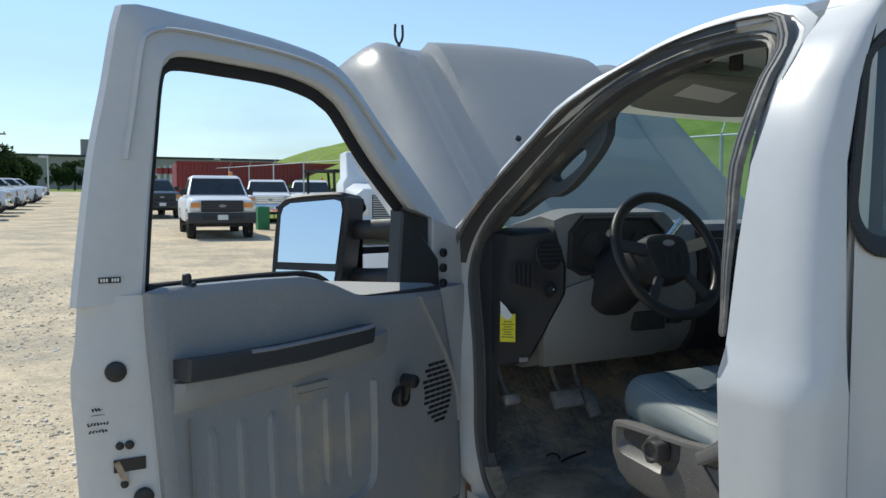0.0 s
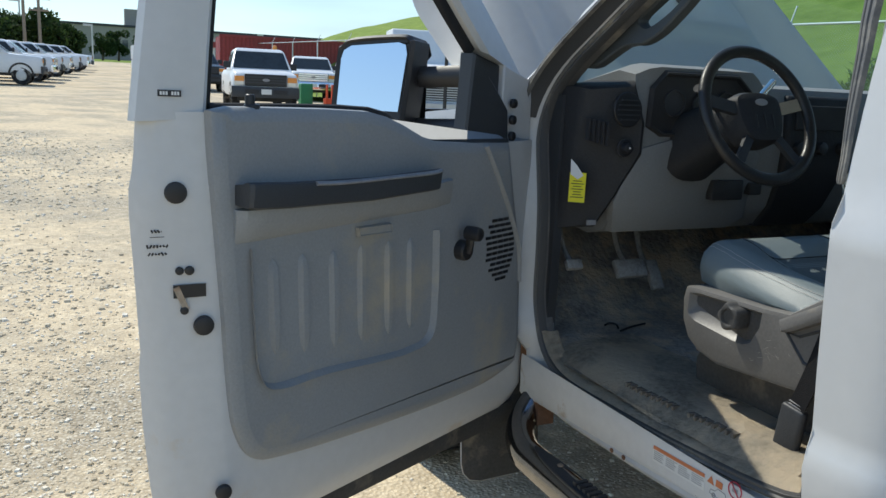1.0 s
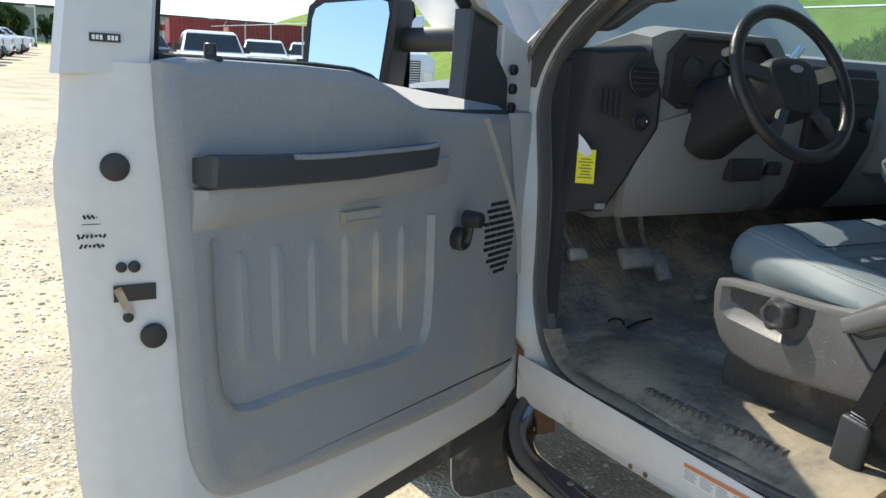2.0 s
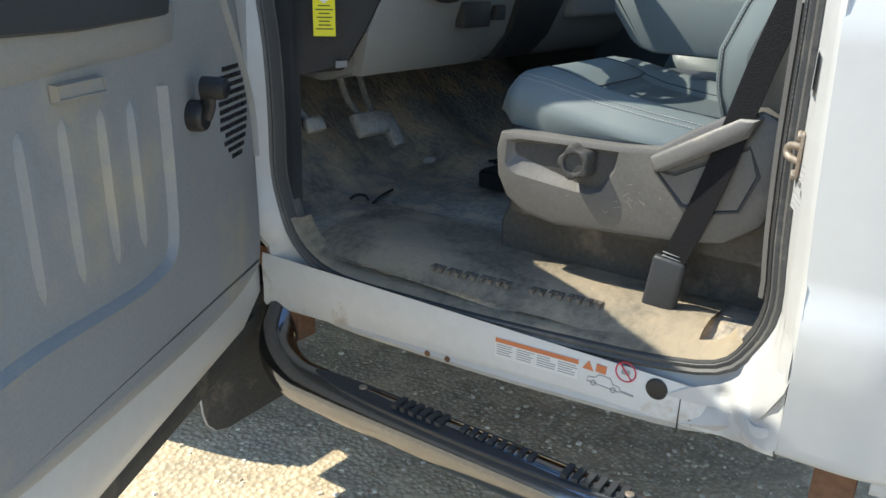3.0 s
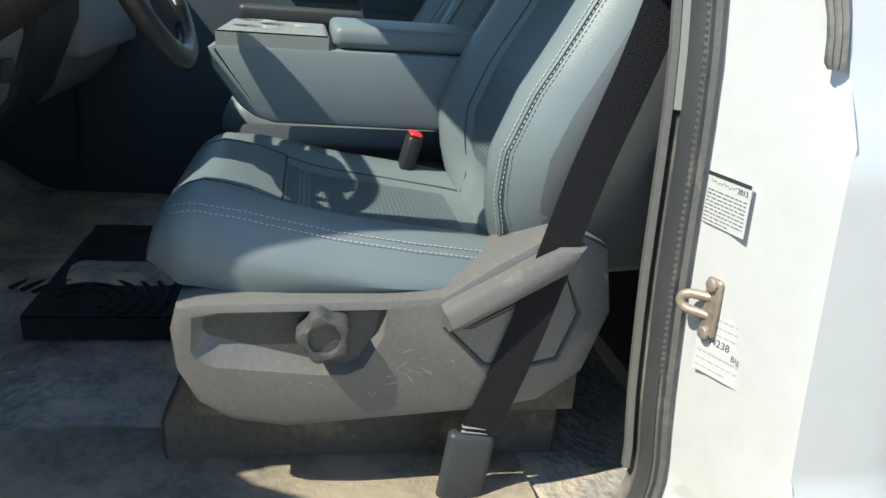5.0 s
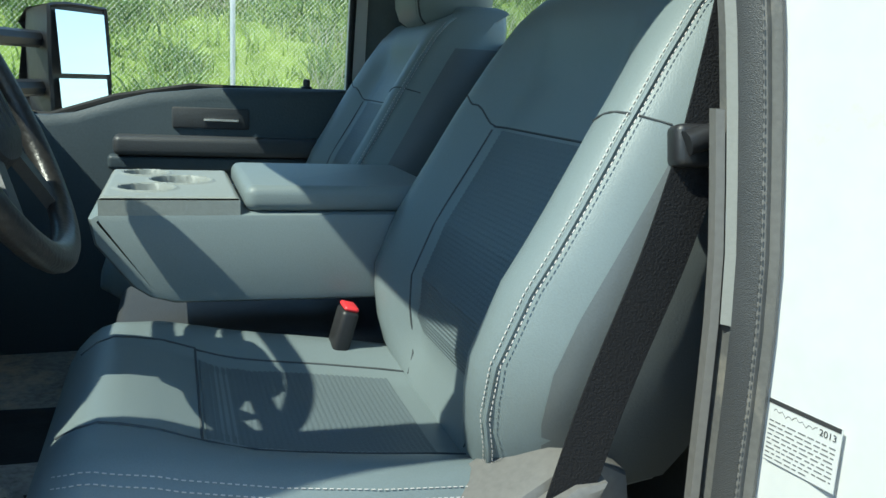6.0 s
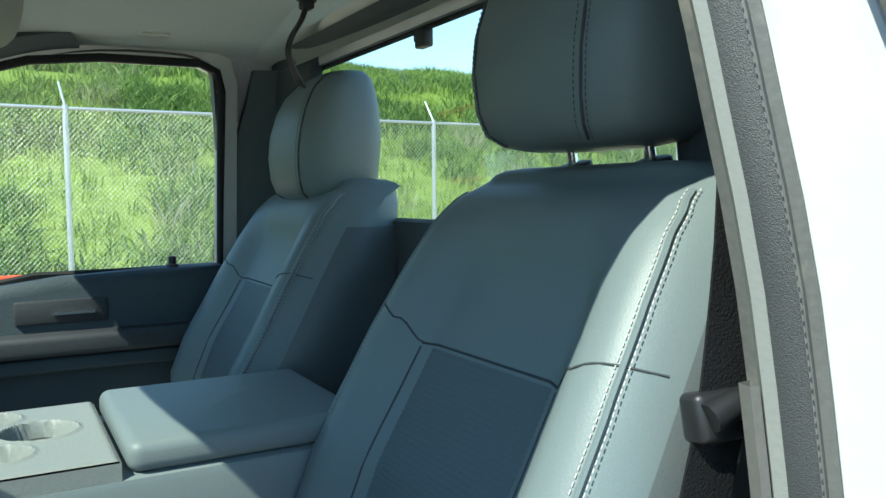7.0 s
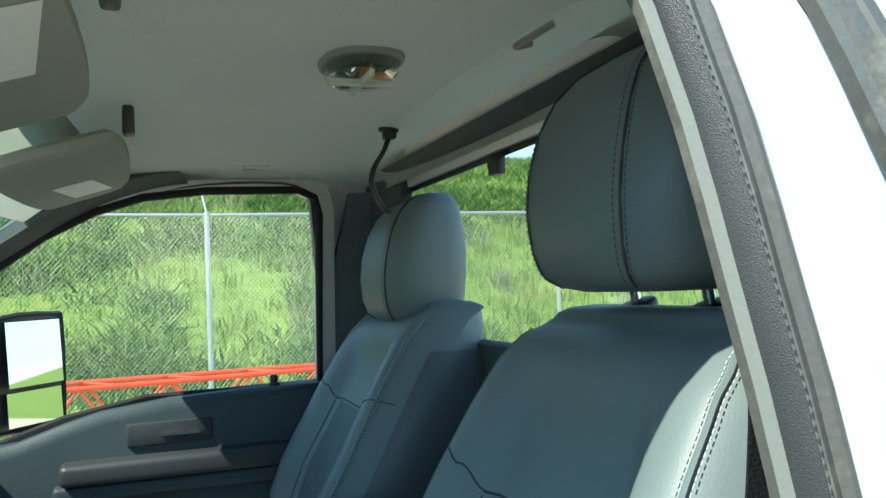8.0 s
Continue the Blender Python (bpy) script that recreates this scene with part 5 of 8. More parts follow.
    def hr_line(sg, lift):
        pts = []
        for h, kx, ky, sh_ in prof[1:-1]:
            f = 0.62
            x = 0.168 * kx * f
            y = FY * ky * (1 - f ** (1 / 0.60 * 2)) ** 0.36
            pts.append(c + Vector((sg * x, y + sh_ + lift, h)))
        return smooth_path(pts, 6)
    for sg in (-1, 1):
        bm = BM()
        tube(bm, hr_line(sg, -0.0006), 0.0020, 6)
        part("headrest_seam", bm, SEAM, hr)
    for sg in (-1, 1):
        bm = BM()
        pts = hr_line(sg, 0.0012)
        for o in (-0.007, 0.007):
            stitches(bm, [q + Vector((o, -0.35 * sg * o, 0)) for q in pts], (0, 1, 0), 0.0042, 0.003, 0.0009)
        part("headrest_stitching", bm, SEAM, hr)
    for sg in (-1, 1):
        bm = BM()
        tube(bm, [(cx + sg * 0.072, -0.150 + back, 1.655), (cx + sg * 0.072, -0.138 + back, 1.72)], 0.007, 12)
        part("headrest_post", bm, CHROME, hr, "chrome post")
        bm = BM()
        disc(bm, (cx + sg * 0.072, -0.150 + back, 1.668), (0, 0.3, 1), 0.024, 0.010, 18)
        part("post_collar", bm, BLACK, hr)
    # cushion
    bm = BM()
    us = span(-1, 1, 33)
    rings = []
    for y in [0.10, 0.13, 0.17, 0.22, 0.27, 0.32, 0.37, 0.42, 0.47, 0.52, 0.555, 0.58, 0.60, 0.615, 0.628, 0.638, 0.645]:
        top = [cushion_top(cx, u, y) for u in us]
        zb = blend(y, [(0.1, 1.03), (0.35, 1.022), (0.52, 1.022), (0.60, 1.026), (0.645, 1.045)])
        half = abs(top[-1].x - cx)
        bulge = [Vector((cx + half * 1.03, y, top[-1].z - 0.25 * (top[-1].z - zb))), Vector((cx + half * 1.035, y, (top[-1].z + zb) / 2)), Vector((cx + half * 1.0, y, zb + 0.008))]
        under = [Vector((cx + half * 0.9 * u, y, zb)) for u in span(1, -1, 7)]
        rings.append(top + bulge + under + [Vector((2 * cx - v.x, v.y, v.z)) for v in reversed(bulge)])
    loft(bm, rings)
    part("seat_cushion", bm, VINYL, st, "grey vinyl seat cushion")
    bm = BM()
    rows = []
    for i in range(110):
        y = 0.20 + (0.47 - 0.20) * i / 109
        wv = 0.0014 + 0.0005 * math.sin(i * math.pi / 1.5)
        rows.append([bm.verts.new(cushion_top(cx, u, y, wv if abs(u) < 0.52 else -0.005)) for u in span(-0.53, 0.53, 13)])
    for a, b in zip(rows, rows[1:]):
        for j in range(12):
            bm.faces.new((a[j], a[j + 1], b[j + 1], b[j]))
    part("cushion_insert", bm, VINYL_INSERT, st)
    bm = BM()
    tube(bm, [cushion_top(cx, u, 0.475, 0.0005) for u in span(-0.55, 0.55, 12)], 0.0016, 6)
    for sg in (-1, 1):
        tube(bm, [cushion_top(cx, sg * 0.54, y, 0.0005) for y in span(0.14, 0.475, 12)], 0.0016, 6)
        tube(bm, [cushion_top(cx, sg * 0.55, y, 0.0005) for y in span(0.475, 0.62, 8)], 0.0016, 6)
    part("cushion_seam", bm, SEAM, st)
    for sg in (-1, 1):
        bm = BM()
        line = [cushion_top(cx, sg * 0.90, y, 0.0005) for y in span(0.16, 0.61, 40)]
        stitches(bm, line, (sg * 0.5, 0, 0.85))
        stitches(bm, [p + Vector((sg * 0.010, 0, -0.007)) for p in line], (sg * 0.5, 0, 0.85))
        part("cushion_stitching", bm, THREAD, st)
    # plastic side shield with lever and lumbar knob
    xs = cx + s * 0.305
    shield = [(0.606, 0.99), (0.598, 1.024), (0.57, 1.030), (0.337, 1.036), (0.262, 1.042), (0.20, 1.085), (0.123, 1.130), (0.088, 1.134), (0.045, 1.11), (0.03, 1.02), (0.06, 0.93), (0.12, 0.885), (0.191, 0.872), (0.461, 0.850), (0.53, 0.862), (0.575, 0.89), (0.600, 0.935)]
    rec = [(0.578, 1.010), (0.545, 1.017), (0.335, 1.023), (0.338, 0.985), (0.362, 0.940), (0.385, 0.930), (0.42, 0.930), (0.55, 0.942), (0.574, 0.952), (0.580, 0.965)]
    flr = [(0.566, 1.004), (0.540, 1.009), (0.343, 1.014), (0.348, 0.985), (0.370, 0.946), (0.390, 0.938), (0.425, 0.946), (0.540, 0.975), (0.558, 0.980), (0.567, 0.990)]
    bm = BM()
    rings = [[(xs - s * 0.10, y, z) for y, z in shield], [(xs - s * 0.014, y, z) for y, z in shield], [(xs - s * 0.004, y, z) for y, z in offset_loop(shield, -0.004)], [(xs, y, z) for y, z in offset_loop(shield, -0.013)]]
    loft(bm, rings, True, False)
    edge_ring = []
    for loop_ in (offset_loop(shield, -0.013), rec):
        vs = [bm.verts.new((xs, y, z)) for y, z in loop_]
        edge_ring += [bm.edges.new((vs[i], vs[(i + 1) % len(vs)])) for i in range(len(vs))]
    bmesh.ops.triangle_fill(bm, use_beauty=True, use_dissolve=False, edges=edge_ring)
    loft(bm, [[(xs, y, z) for y, z in rec], [(xs - s * 0.003, y, z) for y, z in offset_loop(rec, -0.002)], [(xs - s * 0.016, y, z) for y, z in flr]], True, False)
    bmesh.ops.remove_doubles(bm, verts=bm.verts[:], dist=0.0003)
    sh = part("side_shield", bm, SEAT_TRIM, st, "scuffed grey plastic seat side shield")
    bm = BM()
    bm.faces.new([bm.verts.new((xs - s * 0.0158, y, z)) for y, z in offset_loop(flr, 0.002)])
    part("shield_inset", bm, SEAT_INSET, sh)
    # pale scratches
    rnd = random.Random(17)
    for _ in range(18 if s < 0 else 0):
        bm = BM()
        y, z = rnd.choice(((rnd.uniform(0.12, 0.50), rnd.uniform(0.885, 0.925)), (rnd.uniform(0.28, 0.36), rnd.uniform(0.90, 0.97)), (rnd.uniform(0.15, 0.34), rnd.uniform(0.90, 0.95))))
        an, ln, w = rnd.uniform(-0.7, 0.9), rnd.uniform(0.004, 0.022), rnd.uniform(0.0003, 0.0008)
        dy, dz = math.cos(an) * ln, math.sin(an) * ln
        bm.faces.new([bm.verts.new((xs + s * 0.0006, y + p * dy - q * w * math.sin(an), z + p * dz + q * w * math.cos(an))) for p, q in ((0, -1), (1, -0.3), (1, 0.3), (0, 1))])
        part("scratch", bm, SCRATCH, sh)
    bm = BM()
    kc = Vector((xs - s * 0.015, 0.414, 0.992))
    ring = lambda r, h, wob: [kc + Vector((s * h, r * (1 + wob * math.cos(5 * t)) * math.cos(t), r * (1 + wob * math.cos(5 * t)) * math.sin(t))) for t in (2 * math.pi * j / 60 for j in range(60))]
    loft(bm, [ring(0.030, 0.0, 0.02), ring(0.033, 0.005, 0.10), ring(0.033, 0.034, 0.11), ring(0.030, 0.042, 0.10), ring(0.026, 0.044, 0.06), ring(0.021, 0.043, 0.0), ring(0.019, 0.036, 0.0), ring(0.006, 0.036, 0.0)])
    part("lumbar_knob", bm, SEAT_INSET, sh, "round fluted lumbar knob")
    bm = BM()
    lev = [(0.266, 1.030), (0.258, 1.000), (0.235, 1.006), (0.10, 1.085), (0.085, 1.12), (0.12, 1.118)]
    rings = [[(xs - s * 0.002, y, z) for y, z in lev], [(xs + s * 0.022, y, z) for y, z in offset_loop(lev, -0.002)], [(xs + s * 0.027, y, z) for y, z in offset_loop(lev, -0.009)]]
    loft(bm, rings)
    part("recline_lever", bm, SEAT_TRIM, sh, "grey recliner lever")
    bm = BM()
    slot = [(0.262, 0.998), (0.225, 1.002), (0.10, 1.07), (0.075, 1.02), (0.10, 0.95), (0.16, 0.935), (0.205, 0.942)]
    rings = [[(xs - s * 0.002, y, z) for y, z in slot], [(xs + s * 0.003, y, z) for y, z in slot], [(xs + s * 0.003, y, z) for y, z in offset_loop(slot, -0.004)], [(xs - s * 0.001, y, z) for y, z in offset_loop(slot, -0.008)]]
    loft(bm, rings)
    part("lever_recess", bm, TRIM_DARK, sh)
    # riser and rails
    for x in (cx - 0.165, cx + 0.165):
        bm = BM()
        prism(bm, [(0.05, 0.72), (0.635, 0.72), (0.64, 0.80), (0.60, 0.90), (0.05, 0.90)], x - 0.035, x + 0.035, lambda y, z, xx: (xx, y, z))
        part("seat_rail", bm, RISER, st, bevel=0.006)
    bm = BM()
    box(bm, cx - 0.255, cx + 0.255, 0.05, 0.585, 0.845, 1.03)
    part("seat_riser", bm, RISER, st, "dark metal seat riser")
    return st


RISER = mat("dusty_dark_metal", (0.085, 0.076, 0.066), 0.6, 0, 0.3, 7, 90, 0.2, 0.4, stain=(0.22, 0.18, 0.14), stain_at=0.55, stain_scale=6)
SEAM = mat("dark_seam", (0.055, 0.062, 0.066), 0.8, 0, 0.1, 8, 60, 0.0)
VINYL_INSERT = mat("ribbed_seat_cloth", (0.112, 0.138, 0.150), 0.55, 0, 0.07, 3, 300, 0.15, 0.4)
SEAT_INSET = mat("scratched_inset_plastic", (0.072, 0.070, 0.068), 0.55, 0, 0.25, 5, 140, 0.15, 0.4, stain=(0.24, 0.21, 0.18), stain_at=0.62, stain_scale=8.0)
SCRATCH = mat("pale_scratch", (0.34, 0.32, 0.29), 0.8, 0, 0.1, 8, 60, 0.0)
seat(-0.490, -1, "driver_seat", "grey vinyl driver seat with plastic side shield")
seat(0.475, 1, "passenger_seat", "grey vinyl passenger seat", -0.022, 0.068)


def console():
    co = empty("centre_console")
    co.parent = truck
    co["label"] = "grey folding centre armrest with cup holders"
    bm = BM()
    prof = [(0.14, 1.155), (0.14, 1.297), (0.605, 1.297), (0.617, 1.288), (0.610, 1.25), (0.56, 1.185), (0.535, 1.168), (0.50, 1.158)]
    x0, x1 = -0.245, 0.085
    rings = [[(x0, y, z) for y, z in offset_loop(prof, -0.014)], [(x0 + 0.003, y, z) for y, z in offset_loop(prof, -0.004)], [(x0 + 0.010, y, z) for y, z in prof], [(x1 - 0.010, y, z) for y, z in prof], [(x1 - 0.003, y, z) for y, z in offset_loop(prof, -0.004)], [(x1, y, z) for y, z in offset_loop(prof, -0.014)]]
    loft(bm, rings)
    part("console_body", bm, VINYL, co)
    bm = BM()
    rounded_box(bm, x0 + 0.002, x1 - 0.004, 0.08, 0.398, 1.298, 1.338, 0.018)
    part("armrest_lid", bm, VINYL, co, "padded vinyl lid")
    bm = BM()
    # cup holder tray with round wells pressed in
    wells = ((-0.060, 0.488, 0.047), (-0.152, 0.540, 0.040), (0.028, 0.545, 0.036))
    def tray_top(x, y):
        z = 1.321 - 0.006 * max(0, 1 - min(x - x0, x1 - x, y - 0.405, 0.603 - y) / 0.008) ** 2
        for wx, wy, wr in wells:
            d = math.hypot(x - wx, y - wy)
            z += 0.003 * max(0, 1 - abs(d - wr - 0.004) / 0.004)
            z -= 0.022 * smoothstep(-d, -wr, -wr + 0.004)
        return (x, y, z)
    grid(bm, span(x0 + 0.003, x1 - 0.005, 90), span(0.405, 0.603, 56), tray_top)
    skirt = [(x0 + 0.003, 0.405), (x1 - 0.005, 0.405), (x1 - 0.005, 0.603), (x0 + 0.003, 0.603)]
    loft(bm, [[(x, y, 1.316) for x, y in skirt], [(x, y, 1.292) for x, y in skirt]], True, False)
    tr = part("cup_tray", bm, TRAY, co, "pale grey cup holder tray")
    # dark discs paint the shade of deeper wells
    for cx_, cy_, r in wells:
        bm = BM()
        disc(bm, (cx_, cy_, 1.2995), (0, 0, 1), r - 0.005, 0.0015, 28)
        part("well_shade", bm, TRIM_DARK, tr, "dark disc painted for shade in the cup well")
    bm = BM()
    rounded_box(bm, -0.20, 0.17, 0.08, 0.60, 0.90, 1.085, 0.03)
    part("centre_cushion", bm, TRIM_DARK, co, "dark centre seat cushion")
    # buckle
    bu = empty("seat_buckle")
    bu.parent = truck
    bu["label"] = "black seat belt buckle with red release button"
    bm = BM()
    m = Matrix.Translation((-0.288, 0.252, 1.125)) @ Matrix.Rotation(0.25, 4, "X")
    rounded_box(bm, -0.024, 0.024, -0.014, 0.014, -0.04, 0.030, 0.008, 3, m)
    part("buckle_body", bm, BLACK, bu)
    bm = BM()
    rounded_box(bm, -0.021, 0.021, -0.012, 0.012, 0.0295, 0.037, 0.005, 3, m)
    part("release_button", bm, RED_CLIP, bu)
    bm = BM()
    tube(bm, [(-0.288, 0.243, 1.09), (-0.28, 0.21, 0.98)], 0.008, 8)
    part("buckle_stalk", bm, BLACK, bu)


TRAY = mat("pale_grey_plastic", (0.24, 0.26, 0.25), 0.5, 0, 0.06, 4, 200, 0.08, 0.4)
console()


def belts():
    bm = BM()
    strap(bm, smooth_path([(-0.826, 0.030, 1.452), (-0.822, 0.055, 1.35), (-0.812, 0.10, 1.20), (-0.805, 0.15, 1.00), (-0.800, 0.195, 0.86), (-0.795, 0.21, 0.835)], 5), (0.15, 1, 0.22), 0.048, 0.0025)
    strap(bm, smooth_path([(-0.826, 0.030, 1.455), (-0.815, 0.0, 1.6), (-0.80, -0.02, 1.75)], 4), (0.1, 1, -0.1), 0.048, 0.0025)
    b = part("seat_belt", bm, BELT, truck, "black seat belt webbing")
    bm = BM()
    rounded_box(bm, -0.03, 0.03, -0.014, 0.014, -0.02, 0.02, 0.008, 3, Matrix.Translation((-0.826, 0.030, 1.462)) @ Matrix.Rotation(0.2, 4, "Y") @ Matrix.Rotation(1.4, 4, "Z"))
    tube(bm, smooth_path([(-0.838, 0.055, 1.465), (-0.842, 0.02, 1.475), (-0.842, -0.015, 1.468)], 4), 0.012, 10)
    part("belt_guide", bm, BLACK, b, "black belt guide")
    bm = BM()
    m = Matrix.Translation((-0.795, 0.215, 0.785)) @ Matrix.Rotation(0.12, 4, "X")
    rounded_box(bm, -0.012, 0.012, -0.033, 0.033, -0.058, 0.055, 0.010, 3, m)
    part("anchor_cover", bm, TRIM_DARK, b, "scuffed plastic anchor cover")
    bm = BM()
    m = Matrix.Translation((-0.797, 0.203, 0.842)) @ Matrix.Rotation(0.12, 4, "X")
    for i in range(3):
        box(bm, -0.0045, 0.0045, -0.022, 0.022, -0.008 + i * 0.007, -0.0068 + i * 0.007, m)
    part("belt_stitching", bm, GREYINK, b)


belts()


# ---- dashboard and wheel ----
def dashboard():
    da = empty("dashboard")
    da.parent = truck
    da["label"] = "two-tone grey plastic dashboard"
    bm = BM()
    def prof(x):
        hood = smoothstep(x, -0.80, -0.66) * (1 - smoothstep(x, -0.30, -0.20))
        top = 1.560 + 0.045 * hood
        back = 0.12 * (1 - (x / 0.9) ** 2)
        return [(1.36 + back, 1.47), (1.20 + back * 0.6, 1.545), (1.04, top), (0.975 - 0.03 * hood, top - 0.012), (0.955, 1.50), (0.945, 1.40), (0.955, 1.28), (1.00, 1.16), (1.06, 1.09), (1.14, 1.065), (1.30, 1.08)]
    rings = [[(x, y, z) for y, z in prof(x)] for x in span(-0.735, 0.865, 41)]
    loft(bm, rings)
    part("dash_body", bm, DASH, da, "mid grey dash moulding")
    # dark end bezel with vent, knobs and tag
    bm = BM()
    end = [(-0.885, 1.525), (-0.735, 1.55), (-0.700, 1.43), (-0.700, 1.335), (-0.76, 1.19), (-0.79, 1.105), (-0.885, 1.095)]
    fy = lambda z: blend(z, [(1.06, 1.045), (1.16, 0.992), (1.28, 0.942), (1.40, 0.930), (1.55, 0.955)])
    tap = lambda x: 0.75 * max(0, -x - 0.80)
    rings = [[(x, 1.16, z) for x, z in end], [(x, fy(z) + 0.01 + tap(x), z) for x, z in end], [(x, fy(z) + tap(x), z) for x, z in offset_loop(end, -0.008)], [(x, fy(z) - 0.004 + tap(x), z) for x, z in offset_loop(end, -0.02)]]
    loft(bm, rings)
    bez = part("end_bezel", bm, BEZEL, da, "charcoal dash end bezel")
    # round vent
    bm = BM()
    c = Vector((-0.775, fy(1.47) - 0.006, 1.465))
    n = Vector((0, -1, 0.1)).normalized()
    disc(bm, c, n, 0.050, 0.010, 28, 0.046)
    v = part("air_vent", bm, BLACK, bez, "round black air vent")
    bm = BM()
    for i in range(5):
        z = -0.028 + 0.014 * i
        w = math.sqrt(0.04 ** 2 - z ** 2)
        box(bm, -w, w, -0.016, -0.009, z - 0.002, z + 0.002, Matrix.Translation(c))
    part("vent_slat", bm, TRIM_DARK, bez)
    bm = BM()
    kc = Vector((-0.807 + 0.03, fy(1.355) - 0.004, 1.355))
    disc(bm, kc, (0, -1, 0.05), 0.026, 0.006, 24)
    disc(bm, kc, (0, -1, 0.05), 0.016, 0.026, 20, 0.013)
    part("light_switch", bm, BLACK, bez)
    bm = BM()
    disc(bm, kc + Vector((0, -0.0275, 0.002)), (0, -1, 0.05), 0.003, 0.001, 10)
    part("switch_mark", bm, PAPER, bez)
    # side demister slots
    bm = BM()
    for i in range(5):
        box(bm, -0.874 + i * 0.011, -0.868 + i * 0.011, fy(1.40) - 0.008 + tap(-0.871 + i * 0.011), fy(1.40) + 0.01 + tap(-0.871 + i * 0.011), 1.375 - i * 0.004, 1.435 - i * 0.002, None)
    part("side_vent", bm, INK, bez)
    # screws and chips low on the bezel
    bm = BM()
    box(bm, -0.83, -0.80, fy(1.12) - 0.008, fy(1.12), 1.115, 1.13)
    part("bezel_clip", bm, GREYINK, bez)
    # instrument recess
    bm = BM()
    cl = [(-0.69, 1.42), (-0.685, 1.53), (-0.64, 1.578), (-0.36, 1.578), (-0.30, 1.53), (-0.30, 1.44), (-0.36, 1.40), (-0.64, 1.395)]
    rings = [[(x, 0.946, z) for x, z in offset_loop(cl, 0.006)], [(x, 0.930, z) for x, z in cl], [(x, 0.930, z) for x, z in offset_loop(cl, -0.006)], [(x, 0.944, z) for x, z in offset_loop(cl, -0.012)]]
    loft(bm, rings)
    ins = part("instrument_panel", bm, INK, da, "black instrument cluster")
    for x, r in ((-0.60, 0.040), (-0.50, 0.030), (-0.40, 0.040)):
        bm = BM()
        ringp = lambda rr, y: [(x + rr * math.cos(2 * math.pi * j / 28), y, 1.49 + rr * math.sin(2 * math.pi * j / 28)) for j in range(28)]
        loft(bm, [ringp(r, 0.943), ringp(r, 0.934), ringp(r - 0.004, 0.934), ringp(r - 0.004, 0.942)])
        part("gauge_ring", bm, TRIM_DARK, ins)
    # centre stack and passenger pad
    bm = BM()
    rings = []
    for z, y, w in ((1.53, 0.945, 0.15), (1.45, 0.925, 0.155), (1.30, 0.93, 0.15), (1.15, 0.99, 0.13), (1.08, 1.05, 0.12)):
        rings.append([(-w + 0.02, y, z), (w + 0.02, y, z), (w + 0.02, 1.12, z), (-w + 0.02, 1.12, z)])
    loft(bm, rings)
    part("centre_panel", bm, BEZEL, da, bevel=0.01)
    for x in (-0.08, 0.02, 0.12):
        bm = BM()
        disc(bm, (x, 0.930, 1.36), (0, -1, 0.1), 0.022, 0.022, 20, 0.018)
        part("heater_knob", bm, BLACK, da)
    bm = BM()
    box(bm, -0.11, 0.15, 0.918, 0.93, 1.42, 1.50)
    part("radio", bm, INK, da, bevel=0.004)
    bm = BM()
    rounded_box(bm, 0.22, 0.80, 0.935, 1.0, 1.20, 1.38, 0.025)
    part("glovebox_lid", bm, DASH, da)
    bm = BM()
    disc(bm, (0.76, 0.952, 1.47), (0, -1, 0.05), 0.045, 0.012, 24)
    part("passenger_vent", bm, BLACK, da)
    # knee panel below the column
    bm = BM()
    kp = [(-0.715, 1.35), (-0.60, 1.38), (-0.32, 1.38), (-0.23, 1.34), (-0.20, 1.12), (-0.25, 1.085), (-0.72, 1.085), (-0.765, 1.19)]
    fk = lambda z: blend(z, [(1.08, 1.035), (1.2, 0.968), (1.38, 0.936)])
    rings = [[(x, fk(z) + 0.03, z) for x, z in kp], [(x, fk(z), z) for x, z in kp], [(x, fk(z) - 0.006, z) for x, z in offset_loop(kp, -0.014)]]
    loft(bm, rings)
    part("knee_panel", bm, DASH, da, "grey plastic knee panel")
    for x0, x1, z0, z1 in ((-0.40, -0.27, 1.19, 1.255), (-0.24, -0.19, 1.205, 1.245)):
        bm = BM()
        rounded_box(bm, x0, x1, fk((z0 + z1) / 2) - 0.012, fk((z0 + z1) / 2) + 0.02, z0, z1, 0.006, 2)
        part("switch_pocket", bm, INK, da)
    # yellow warning tag hanging on the bezel
    tg = empty("warning_tag")
    tagged(tg, "yellow warning tag with torn white top hanging on the dash", "tag")
    bm = BM()
    y0 = fy(1.22) - 0.022
    m = Matrix.Translation((-0.884, y0 + 0.052, 1.238)) @ Matrix.Rotation(-0.62, 4, "Z") @ Matrix.Rotation(-0.10, 4, "X")
    box(bm, -0.024, 0.024, -0.001, 0.001, -0.050, 0.038, m)
    card = part("tag_card", bm, YELLOW, tg)
    bm = BM()
    prism(bm, [(-0.022, 0.032), (0.0, 0.018), (0.016, 0.030), (-0.004, 0.058), (-0.024, 0.078)], -0.004, -0.0015, lambda a, b, c_: m @ Vector((a, c_, b)))
    part("torn_paper", bm, PAPER, tg)
    bm = BM()
    rnd = random.Random(8)
    for r in range(7):
        w = rnd.uniform(0.022, 0.038)
        box(bm, -w / 2, w / 2, -0.0018, -0.0011, 0.012 - r * 0.008, 0.0142 - r * 0.008, m)
    part("tag_print", bm, INK, card)


dashboard()


